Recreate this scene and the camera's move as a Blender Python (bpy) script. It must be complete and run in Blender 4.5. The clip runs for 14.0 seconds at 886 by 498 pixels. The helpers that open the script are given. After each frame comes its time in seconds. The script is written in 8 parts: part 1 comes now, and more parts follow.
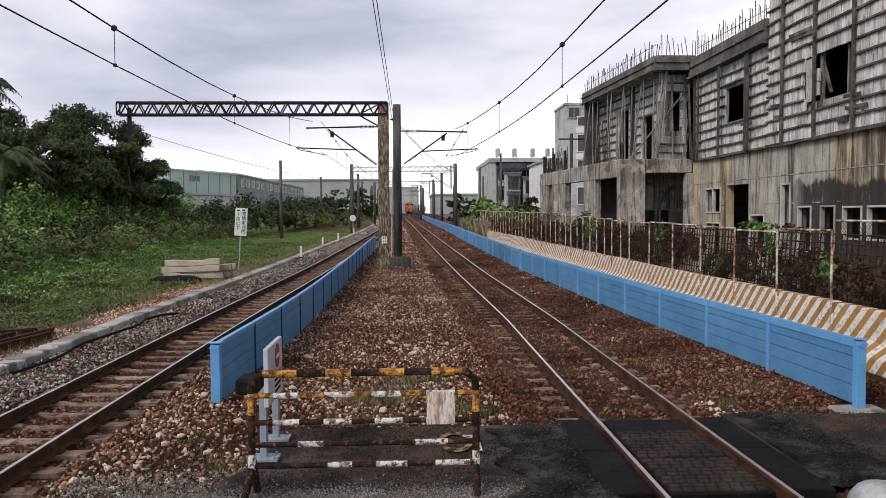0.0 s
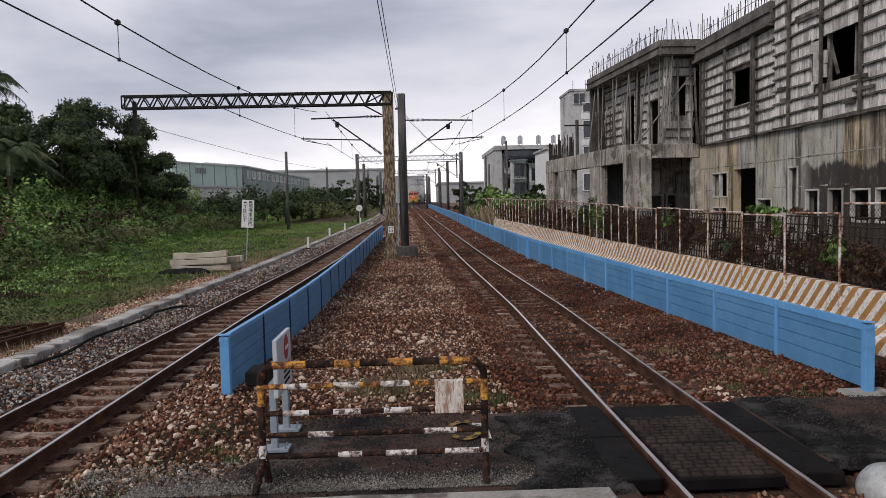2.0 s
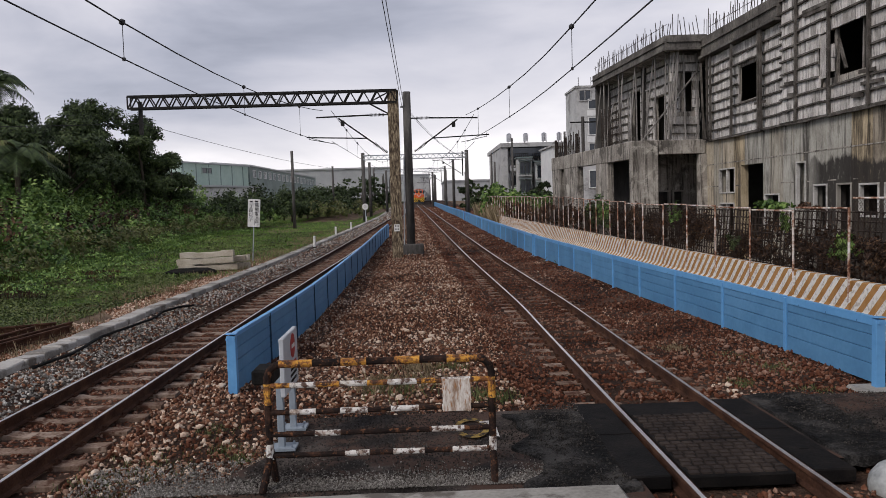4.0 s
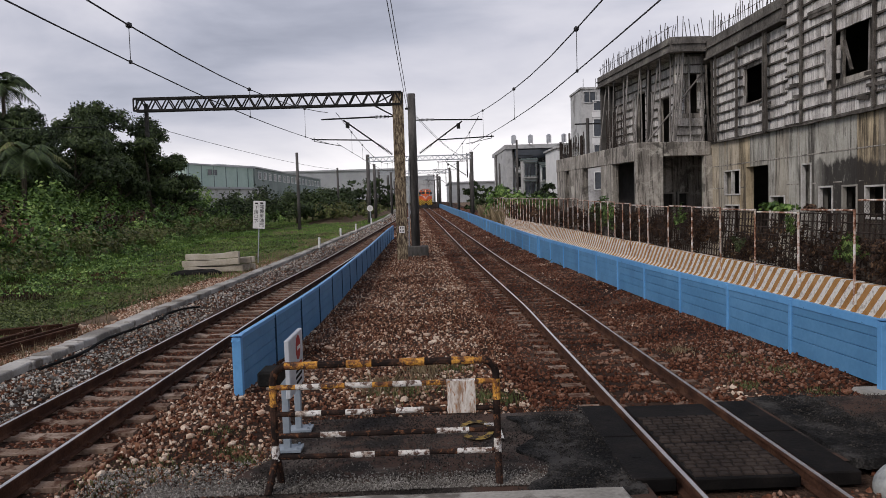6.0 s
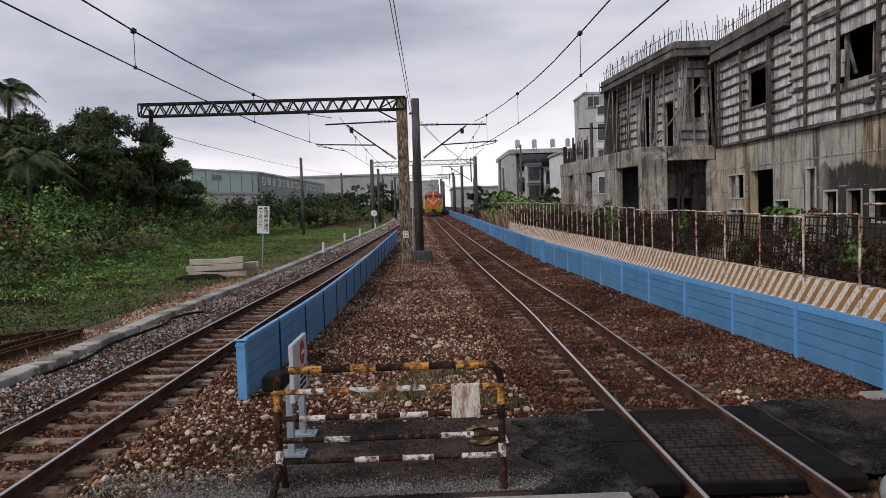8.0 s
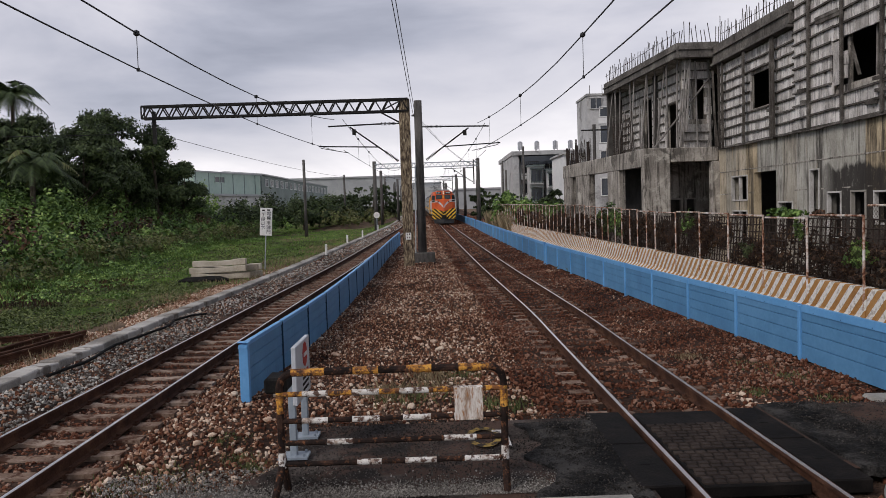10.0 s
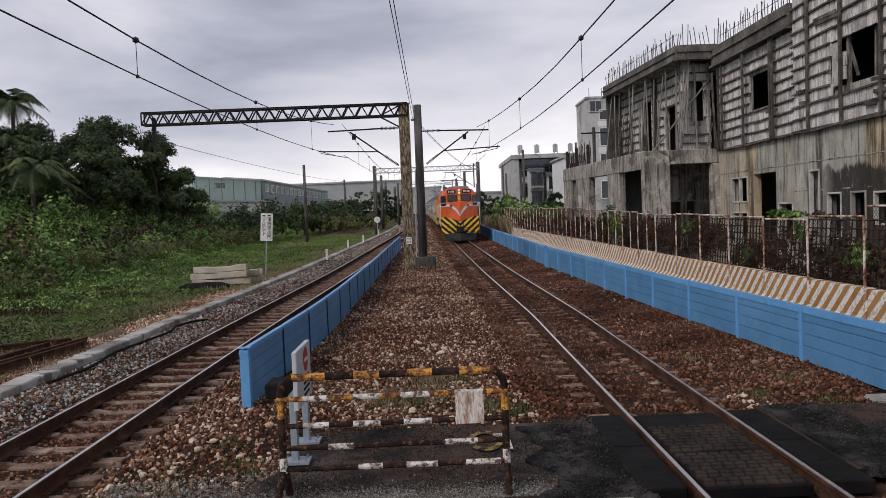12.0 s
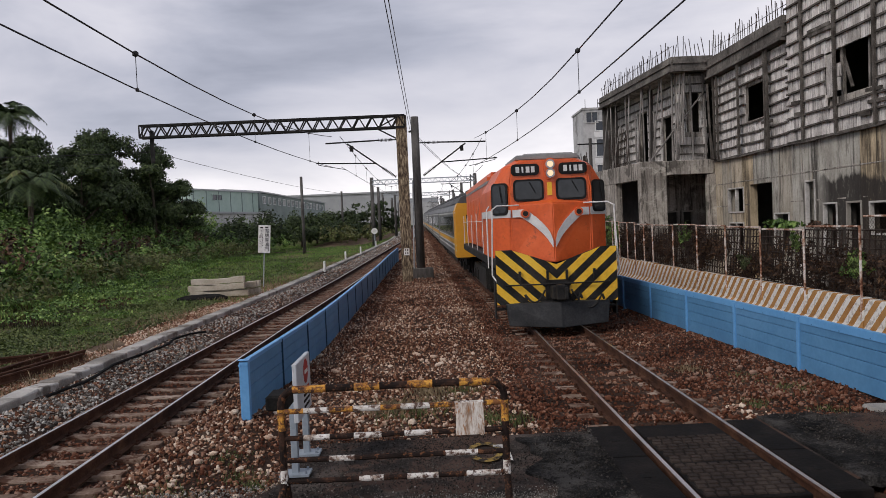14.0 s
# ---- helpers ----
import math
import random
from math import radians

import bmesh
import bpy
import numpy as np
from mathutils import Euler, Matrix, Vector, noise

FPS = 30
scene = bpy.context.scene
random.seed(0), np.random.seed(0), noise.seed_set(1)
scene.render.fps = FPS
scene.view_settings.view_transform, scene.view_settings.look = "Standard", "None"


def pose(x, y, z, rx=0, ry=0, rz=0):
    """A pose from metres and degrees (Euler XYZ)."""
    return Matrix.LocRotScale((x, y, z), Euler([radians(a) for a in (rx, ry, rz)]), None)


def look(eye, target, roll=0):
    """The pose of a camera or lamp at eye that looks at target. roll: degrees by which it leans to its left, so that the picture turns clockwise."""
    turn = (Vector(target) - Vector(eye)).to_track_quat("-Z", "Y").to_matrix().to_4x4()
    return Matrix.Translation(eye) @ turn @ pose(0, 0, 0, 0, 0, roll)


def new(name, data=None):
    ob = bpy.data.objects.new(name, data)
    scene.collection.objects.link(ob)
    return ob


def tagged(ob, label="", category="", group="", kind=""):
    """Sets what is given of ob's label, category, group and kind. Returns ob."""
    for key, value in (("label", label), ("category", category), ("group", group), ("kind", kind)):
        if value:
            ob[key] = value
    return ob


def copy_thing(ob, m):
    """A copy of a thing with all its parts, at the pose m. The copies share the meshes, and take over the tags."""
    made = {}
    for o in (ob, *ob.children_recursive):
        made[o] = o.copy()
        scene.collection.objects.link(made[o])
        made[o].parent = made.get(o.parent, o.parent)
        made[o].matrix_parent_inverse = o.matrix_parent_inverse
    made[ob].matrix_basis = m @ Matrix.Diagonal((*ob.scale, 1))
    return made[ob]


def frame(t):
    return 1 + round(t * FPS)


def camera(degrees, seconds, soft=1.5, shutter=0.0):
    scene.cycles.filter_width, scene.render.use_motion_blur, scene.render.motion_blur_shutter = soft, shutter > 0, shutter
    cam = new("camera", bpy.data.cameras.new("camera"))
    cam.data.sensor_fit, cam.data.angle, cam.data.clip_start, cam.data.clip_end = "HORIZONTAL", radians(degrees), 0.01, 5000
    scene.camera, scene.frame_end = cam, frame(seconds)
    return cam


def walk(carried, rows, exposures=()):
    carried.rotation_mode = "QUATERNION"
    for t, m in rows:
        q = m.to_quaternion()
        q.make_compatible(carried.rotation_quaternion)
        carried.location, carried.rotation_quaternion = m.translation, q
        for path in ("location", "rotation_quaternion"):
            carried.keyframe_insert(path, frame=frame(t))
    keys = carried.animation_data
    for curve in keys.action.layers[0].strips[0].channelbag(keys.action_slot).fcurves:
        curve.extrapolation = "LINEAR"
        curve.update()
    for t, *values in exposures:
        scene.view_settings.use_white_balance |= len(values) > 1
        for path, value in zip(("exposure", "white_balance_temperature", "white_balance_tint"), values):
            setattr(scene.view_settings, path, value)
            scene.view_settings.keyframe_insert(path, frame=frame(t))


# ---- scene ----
cam = camera(61.0, 14.0, 0.35)
PATH = [
    (0, (0.002, 0.048, 2.431), (0.089, 2.044, 2.342), -0.4),
    (0.5, (0.009, 0.047, 2.437), (0.09, 2.043, 2.341), -0.7),
    (1, (-0.001, 0.03, 2.44), (0.075, 2.026, 2.335), -1.0),
    (1.5, (0.005, 0.04, 2.44), (0.076, 2.036, 2.328), -1.2),
    (2, (0.008, 0.033, 2.441), (0.076, 2.028, 2.322), -1.3),
    (2.5, (0.006, 0.041, 2.443), (0.071, 2.036, 2.319), -1.3),
    (3, (0.012, 0.067, 2.433), (0.072, 2.063, 2.308), -1.5),
    (5.5, (0.002, 0.072, 2.429), (0.045, 2.068, 2.309), -1.7),
    (6, (0.006, 0.048, 2.439), (0.045, 2.044, 2.32), -1.7),
    (6.5, (0.007, 0.056, 2.436), (0.044, 2.052, 2.32), -1.7),
    (7, (0.007, 0.056, 2.44), (0.041, 2.052, 2.327), -1.7),
    (7.5, (0.004, 0.075, 2.432), (0.036, 2.071, 2.322), -1.8),
    (8, (0.004, 0.055, 2.434), (0.033, 2.052, 2.328), -1.8),
    (10.5, (0.004, 0.069, 2.433), (0.024, 2.067, 2.335), -1.9),
    (11, (0.008, 0.06, 2.433), (0.027, 2.057, 2.339), -2.0),
    (11.5, (0.011, 0.06, 2.436), (0.031, 2.057, 2.343), -2.1),
    (12, (0.015, 0.064, 2.431), (0.035, 2.062, 2.341), -2.3),
    (12.5, (0.012, 0.056, 2.437), (0.033, 2.054, 2.348), -2.5),
    (13, (-0.002, 0.061, 2.434), (0.021, 2.059, 2.348), -2.5),
    (13.5, (-0.008, 0.048, 2.442), (0.017, 2.046, 2.368), -2.5),
    (14, (-0.009, 0.021, 2.441), (0.02, 2.02, 2.38), -2.5),
]
walk(cam, [(t, look(eye, target, roll)) for t, eye, target, roll in PATH],
     [(t, s + 0.08, 6500, 14) for t, s in ((0, 0.36), (0.5, 0.28), (1.0, 0.2), (1.5, 0.13), (2.0, 0.07), (2.5, 0.04), (3.0, 0.02), (5.5, 0.0), (10.0, -0.02), (14.0, 0.0))])

# ---- sky and light: a bright overcast afternoon ----
world = bpy.data.worlds.new("overcast_sky")
scene.world = world
world.use_nodes = True
wn, wl = world.node_tree.nodes, world.node_tree.links
wn.clear()


def wnode(kind, **values):
    n = wn.new(kind)
    for k, v in values.items():
        n.inputs[k].default_value = v
    return n


w_out = wn.new("ShaderNodeOutputWorld")
w_bg = wnode("ShaderNodeBackground", Strength=1.3)
w_sky = wn.new("ShaderNodeTexSky")
w_sky.sky_type, w_sky.sun_disc = "NISHITA", False
w_sky.sun_elevation, w_sky.sun_rotation = radians(48), radians(20)
w_skys = wn.new("ShaderNodeVectorMath")
w_skys.operation = "SCALE"
w_skys.inputs["Scale"].default_value = 0.05
w_tc = wn.new("ShaderNodeTexCoord")
w_sep = wn.new("ShaderNodeSeparateXYZ")
w_map = wnode("ShaderNodeMapping", Scale=(1.0, 1.0, 3.2))
w_noise = wnode("ShaderNodeTexNoise", Scale=2.1, Detail=6.0, Roughness=0.52, Distortion=0.25)
w_big = wnode("ShaderNodeTexNoise", Scale=0.9, Detail=3.0, Roughness=0.5)
w_mix = wn.new("ShaderNodeMath")
w_mix.operation = "MULTIPLY_ADD"
w_mix.inputs[1].default_value = 0.85
w_add = wn.new("ShaderNodeMath")
w_add.operation = "MULTIPLY_ADD"
w_add.inputs[1].default_value = 0.3
w_ramp = wn.new("ShaderNodeValToRGB")
els = w_ramp.color_ramp.elements
els[0].position, els[0].color = 0.58, (0.79, 0.78, 0.79, 1)
els[1].position, els[1].color = 1.0, (0.26, 0.28, 0.335, 1)
for p, c in ((0.70, (0.61, 0.61, 0.64, 1)), (0.83, (0.47, 0.48, 0.53, 1)), (0.93, (0.34, 0.36, 0.42, 1))):
    e = els.new(p)
    e.color = c
w_cl = wn.new("ShaderNodeMixRGB")
w_cl.inputs["Fac"].default_value = 0.92
wl.new(w_tc.outputs["Generated"], w_sep.inputs[0])
wl.new(w_tc.outputs["Generated"], w_map.inputs["Vector"])
wl.new(w_map.outputs[0], w_noise.inputs["Vector"])
wl.new(w_map.outputs[0], w_big.inputs["Vector"])
wl.new(w_noise.outputs[0], w_mix.inputs[0])
wl.new(w_sep.outputs["Z"], w_mix.inputs[2])
wl.new(w_big.outputs[0], w_add.inputs[0])
wl.new(w_mix.outputs[0], w_add.inputs[2])
w_side = wn.new("ShaderNodeMath")
w_side.operation = "MULTIPLY_ADD"
w_side.inputs[1].default_value = -0.21
wl.new(w_sep.outputs["X"], w_side.inputs[0])
wl.new(w_add.outputs[0], w_side.inputs[2])
wl.new(w_side.outputs[0], w_ramp.inputs[0])
wl.new(w_sky.outputs[0], w_skys.inputs[0])
wl.new(w_skys.outputs[0], w_cl.inputs[1])
wl.new(w_ramp.outputs[0], w_cl.inputs[2])
wl.new(w_cl.outputs[0], w_bg.inputs["Color"])
wl.new(w_bg.outputs[0], w_out.inputs[0])

sun = new("sun", bpy.data.lights.new("sun", "SUN"))
sun.data.energy, sun.data.angle, sun.data.color = 1.75, radians(24), (1.0, 0.95, 0.88)
sun.matrix_world = look((-45, -15, 50), (0, 20, 0))

# ---- materials ----


def material(name, colours, scale=4.0, fine=40.0, rough=0.8, metal=0.0, bump=0.3, bump_scale=None, spots=None, island=0.0,
             obj_random=0.0, coords="Object", stretch=(1, 1, 1), contrast=0.25, depth=0.02):
    """A surface of two or more colours mixed by coarse and fine noise, with relief; spots: (colour, scale, share)."""
    m = bpy.data.materials.new(name)
    m.use_nodes = True
    nt = m.node_tree
    n, l = nt.nodes, nt.links
    bsdf = n["Principled BSDF"]
    bsdf.inputs["Roughness"].default_value = rough
    bsdf.inputs["Metallic"].default_value = metal
    if rough > 0.5:
        bsdf.inputs["Specular IOR Level"].default_value = 0.12 if rough > 0.75 else 0.22
    tc = n.new("ShaderNodeTexCoord")
    mp = n.new("ShaderNodeMapping")
    mp.inputs["Scale"].default_value = stretch
    if coords == "World":
        geo = n.new("ShaderNodeNewGeometry")
        l.new(geo.outputs["Position"], mp.inputs["Vector"])
    else:
        l.new(tc.outputs[coords], mp.inputs["Vector"])
    a = n.new("ShaderNodeTexNoise")
    a.inputs["Scale"].default_value, a.inputs["Detail"].default_value, a.inputs["Roughness"].default_value = scale, 5.0, 0.6
    b = n.new("ShaderNodeTexNoise")
    b.inputs["Scale"].default_value, b.inputs["Detail"].default_value = fine, 3.0
    l.new(mp.outputs[0], a.inputs["Vector"])
    l.new(mp.outputs[0], b.inputs["Vector"])
    add = n.new("ShaderNodeMath")
    add.operation = "MULTIPLY_ADD"
    add.inputs[1].default_value = 0.4
    l.new(b.outputs[0], add.inputs[0])
    l.new(a.outputs[0], add.inputs[2])
    last = add.outputs[0]
    if island or obj_random:
        if island:
            src = n.new("ShaderNodeNewGeometry").outputs["Random Per Island"]
        else:
            src = n.new("ShaderNodeObjectInfo").outputs["Random"]
        off = n.new("ShaderNodeMath")
        off.operation = "MULTIPLY_ADD"
        off.inputs[1].default_value = island or obj_random
        l.new(src, off.inputs[0])
        l.new(last, off.inputs[2])
        sub = n.new("ShaderNodeMath")
        sub.operation = "SUBTRACT"
        sub.inputs[1].default_value = (island or obj_random) * 0.5
        l.new(off.outputs[0], sub.inputs[0])
        last = sub.outputs[0]
    ramp = n.new("ShaderNodeValToRGB")
    el = ramp.color_ramp.elements
    lo, hi = 0.7 - contrast, 0.7 + contrast
    k = len(colours)
    el[0].position, el[0].color = lo, (*colours[0], 1)
    el[1].position, el[1].color = hi, (*colours[-1], 1)
    for i in range(1, k - 1):
        e = el.new(lo + (hi - lo) * i / (k - 1))
        e.color = (*colours[i], 1)
    l.new(last, ramp.inputs[0])
    colour = ramp.outputs[0]
    for col, sc, share in (spots or ()):
        s = n.new("ShaderNodeTexNoise")
        s.inputs["Scale"].default_value, s.inputs["Detail"].default_value, s.inputs["Roughness"].default_value = sc, 6.0, 0.65
        l.new(mp.outputs[0], s.inputs["Vector"])
        r2 = n.new("ShaderNodeValToRGB")
        r2.color_ramp.elements[0].position = 0.62 - share * 0.3
        r2.color_ramp.elements[1].position = 0.70 - share * 0.3
        l.new(s.outputs[0], r2.inputs[0])
        mx = n.new("ShaderNodeMixRGB")
        mx.inputs[2].default_value = (*col, 1)
        l.new(r2.outputs[0], mx.inputs[0])
        l.new(colour, mx.inputs[1])
        colour = mx.outputs[0]
    l.new(colour, bsdf.inputs["Base Color"])
    if bump:
        bn = n.new("ShaderNodeBump")
        bn.inputs["Strength"].default_value, bn.inputs["Distance"].default_value = bump, depth
        c = b
        if bump_scale:
            c = n.new("ShaderNodeTexNoise")
            c.inputs["Scale"].default_value, c.inputs["Detail"].default_value = bump_scale, 6.0
            l.new(mp.outputs[0], c.inputs["Vector"])
        l.new(c.outputs[0], bn.inputs["Height"])
        l.new(bn.outputs[0], bsdf.inputs["Normal"])
    return m


def glow(name, colour, strength):
    m = bpy.data.materials.new(name)
    m.use_nodes = True
    b = m.node_tree.nodes["Principled BSDF"]
    b.inputs["Base Color"].default_value = (*colour, 1)
    b.inputs["Emission Color"].default_value = (*colour, 1)
    b.inputs["Emission Strength"].default_value = strength
    return m


# Brown bed darkened below the stones' tone, painting the shade in their gaps.
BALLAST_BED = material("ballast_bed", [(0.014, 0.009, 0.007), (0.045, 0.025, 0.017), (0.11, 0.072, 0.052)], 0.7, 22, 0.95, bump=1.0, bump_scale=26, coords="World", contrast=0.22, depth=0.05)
STONE = material("ballast_stone", [(0.055, 0.028, 0.018), (0.23, 0.108, 0.062), (0.4, 0.25, 0.17), (0.66, 0.54, 0.43)], 0.35, 30, 0.9, island=0.68, bump=0.3, coords="World", contrast=0.36)
RUST_STONE = material("rusty_ballast_stone", [(0.022, 0.01, 0.007), (0.095, 0.034, 0.019), (0.17, 0.072, 0.042), (0.3, 0.19, 0.14)], 0.35, 30, 0.9, island=0.55, bump=0.3, coords="World", contrast=0.36)
GREY_STONE = material("grey_ballast_stone", [(0.07, 0.064, 0.058), (0.17, 0.155, 0.138), (0.31, 0.29, 0.26), (0.55, 0.53, 0.49)], 0.6, 30, 0.9, island=0.75, bump=0.3, coords="World", contrast=0.36)
GRIT = material("grey_grit", [(0.04, 0.036, 0.032), (0.11, 0.1, 0.09), (0.21, 0.195, 0.175), (0.38, 0.36, 0.33)], 0.5, 30, 0.9, island=0.5, coords="World", contrast=0.36)
ASPHALT = material("asphalt", [(0.014, 0.011, 0.0095), (0.04, 0.032, 0.028), (0.095, 0.078, 0.068)], 1.3, 40, 0.85, bump=1.0, bump_scale=55, contrast=0.13, coords="World", spots=[((0.075, 0.046, 0.035), 0.9, 0.55), ((0.025, 0.021, 0.019), 1.7, 0.3)], depth=0.012)
ASPHALT_DARK = material("fresh_asphalt", [(0.005, 0.005, 0.005), (0.018, 0.017, 0.016), (0.06, 0.056, 0.052)], 2.0, 45, 0.85, bump=1.0, bump_scale=45, contrast=0.12, coords="World", depth=0.02)
ASPHALT_GRIT = material("asphalt_grit", [(0.012, 0.011, 0.01), (0.03, 0.027, 0.024), (0.06, 0.054, 0.049), (0.12, 0.11, 0.1)], 0.5, 30, 0.9, island=0.5, coords="World", contrast=0.36)
RUBBER = material("crossing_rubber", [(0.004, 0.0035, 0.0035), (0.008, 0.007, 0.0065), (0.02, 0.016, 0.014)], 2.5, 50, 0.78, bump=0.25, coords="World")
TREAD = material("dusty_rubber_tread", [(0.017, 0.0135, 0.012), (0.036, 0.027, 0.023), (0.068, 0.052, 0.043)], 2.5, 50, 0.78, bump=0.25, coords="World")
RAIL_TOP = material("rail_head_steel", [(0.75, 0.74, 0.72), (0.9, 0.89, 0.87)], 3, 60, 0.32, 1.0, bump=0.03, coords="World")
RAIL_RUST = material("rail_rust", [(0.028, 0.014, 0.01), (0.065, 0.031, 0.02), (0.13, 0.066, 0.04)], 3, 45, 0.85, 0.0, bump=0.3, coords="World")
SLEEPER = material("sleeper_concrete", [(0.1, 0.062, 0.045), (0.21, 0.145, 0.108), (0.38, 0.3, 0.24)], 2.2, 30, 0.9, coords="World", bump=0.5, obj_random=0.25, spots=[((0.085, 0.042, 0.027), 5, 0.4)])
CONCRETE = material("concrete", [(0.2, 0.19, 0.17), (0.33, 0.315, 0.285), (0.45, 0.43, 0.4)], 1.2, 25, 0.9, coords="World", bump=0.3, spots=[((0.14, 0.125, 0.11), 1.5, 0.3)])
KERB = material("kerb_concrete", [(0.2, 0.185, 0.165), (0.36, 0.34, 0.31), (0.48, 0.46, 0.43)], 1.0, 25, 0.9, coords="World", bump=0.4, spots=[((0.16, 0.14, 0.12), 1.6, 0.25)], obj_random=0.3)
DIRT = material("dirt", [(0.07, 0.05, 0.035), (0.15, 0.105, 0.072), (0.24, 0.18, 0.13)], 0.6, 12, 0.95, coords="World", bump=0.8, bump_scale=14, depth=0.05)
TURF = material("turf", [(0.04, 0.07, 0.014), (0.075, 0.125, 0.025), (0.14, 0.17, 0.045)], 0.35, 9, 0.95, coords="World", bump=1.0, bump_scale=20, depth=0.06, spots=[((0.13, 0.095, 0.06), 0.3, 0.42), ((0.03, 0.04, 0.014), 0.8, 0.3)])
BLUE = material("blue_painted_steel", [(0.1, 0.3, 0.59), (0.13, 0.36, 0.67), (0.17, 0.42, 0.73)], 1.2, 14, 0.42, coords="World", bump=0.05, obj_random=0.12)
# The same blue made darker, so the panels' shade is in the colour.
BLUE_PANEL = material("blue_panel_shade", [(0.07, 0.2, 0.38), (0.09, 0.25, 0.45), (0.12, 0.3, 0.52)], 1.2, 14, 0.5, coords="World", bump=0.05, obj_random=0.12)
BLUE_DARK = material("blue_panel_groove", [(0.05, 0.15, 0.32), (0.08, 0.2, 0.4)], 2, 30, 0.6, coords="World", bump=0.05)
# Near-black blue that paints the dark of the gaps between panels.
BLUE_SEAM = material("seam_shade_blue", [(0.012, 0.03, 0.06), (0.025, 0.055, 0.1)], 2, 30, 0.8, coords="World", bump=0.05)
STEEL = material("galvanised_steel", [(0.28, 0.3, 0.33), (0.42, 0.45, 0.48), (0.55, 0.57, 0.6)], 5, 50, 0.5, 0.5, coords="World", bump=0.05)
DARK_STEEL = material("weathered_dark_steel", [(0.006, 0.006, 0.006), (0.014, 0.0135, 0.013), (0.034, 0.03, 0.027)], 4, 40, 0.75, 0.0, coords="World", bump=0.15)
MAST_GREY = material("mast_concrete", [(0.04, 0.038, 0.036), (0.09, 0.085, 0.08), (0.16, 0.15, 0.142)], 1.5, 20, 0.85, coords="World", bump=0.3, stretch=(3, 3, 0.6))
MAST_YELLOW = material("peeling_yellow_mast", [(0.035, 0.026, 0.02), (0.085, 0.062, 0.045), (0.16, 0.12, 0.08), (0.28, 0.225, 0.15), (0.46, 0.385, 0.26)], 6.5, 34, 0.8, coords="World", bump=0.4, stretch=(3, 3, 0.7), contrast=0.16)
WIRE = material("catenary_wire", [(0.03, 0.03, 0.032), (0.05, 0.05, 0.052)], 3, 30, 0.6, 0.3, bump=0)
WHITE = material("white_paint", [(0.55, 0.54, 0.52), (0.74, 0.73, 0.71), (0.8, 0.8, 0.78)], 4, 30, 0.6, coords="World", bump=0.1)
BLACK = material("black_paint", [(0.005, 0.005, 0.005), (0.01, 0.01, 0.0095), (0.024, 0.021, 0.019)], 5, 40, 0.8, coords="World", bump=0.1)
PLACE_FRAME = material("rusted_white_post", [(0.12, 0.045, 0.025), (0.36, 0.2, 0.13), (0.6, 0.5, 0.44), (0.74, 0.7, 0.67)], 4, 20, 0.7, coords="World", bump=0.2, contrast=0.14)
REBAR = material("rebar", [(0.014, 0.011, 0.01), (0.04, 0.03, 0.025), (0.09, 0.075, 0.065)], 3, 30, 0.8, 0.0, coords="World", bump=0.2)
# ---- building blocks ----


def smooth_at(points):
    """A smooth line through points (place, value)."""
    ps, vs = [p for p, _ in points], [v for _, v in points]
    tan = []
    for i in range(len(ps)):
        a, b = max(i - 1, 0), min(i + 1, len(ps) - 1)
        tan.append((vs[b] - vs[a]) / (ps[b] - ps[a]))

    def at(y):
        if y <= ps[0]:
            return vs[0] + tan[0] * (y - ps[0])
        if y >= ps[-1]:
            return vs[-1] + tan[-1] * (y - ps[-1])
        i = max(j for j in range(len(ps)) if ps[j] <= y)
        i = min(i, len(ps) - 2)
        h = ps[i + 1] - ps[i]
        s = (y - ps[i]) / h
        return ((2 * s**3 - 3 * s**2 + 1) * vs[i] + (s**3 - 2 * s**2 + s) * h * tan[i]
                + (-2 * s**3 + 3 * s**2) * vs[i + 1] + (s**3 - s**2) * h * tan[i + 1])

    return at


right_track = smooth_at([(-60, 2.75), (0, 2.75), (14, 2.79), (18, 2.79), (31, 2.46), (45, 2.12), (63, 1.74), (81, 1.37), (125, 0.43), (160, -0.25), (214, -0.9), (266, -0.3), (330, 2.0), (460, 12.0)])
left_track = smooth_at([(-60, -4.5), (0, -4.5), (14, -4.5), (22, -4.38), (36, -3.95), (46, -3.72), (70, -3.25), (101, -2.9), (160, -4.2), (214, -4.9), (266, -4.4), (330, -2.1), (460, 7.9)])
rise = smooth_at([(-60, 0), (0, 0), (16, 0), (30, 0.1), (45, 0.32), (63, 0.56), (81, 0.80), (125, 1.40), (160, 1.75), (214, 2.35), (266, 3.15), (330, 3.6), (420, 3.8), (600, 3.8)])
kerb_line = smooth_at([(0, -6.72), (12.5, -6.75), (20, -6.75), (27, -6.55), (46, -6.0), (70, -5.5), (101, -5.2), (160, -6.5)])
blue_left_line = smooth_at([(10.2, -2.62), (16, -2.42), (24, -2.38), (48, -2.3), (90, -1.6)])
blue_right_line = smooth_at([(9.2, 5.74), (13.6, 5.58), (18, 5.33), (25, 5.06), (32, 4.75), (53, 4.3), (74, 4.05), (120, 3.1), (170, 2.6)])
jersey_line = smooth_at([(6, 8.05), (13, 7.82), (26.5, 7.46), (36, 7.05), (44, 6.6), (56, 5.9), (80, 5.3)])


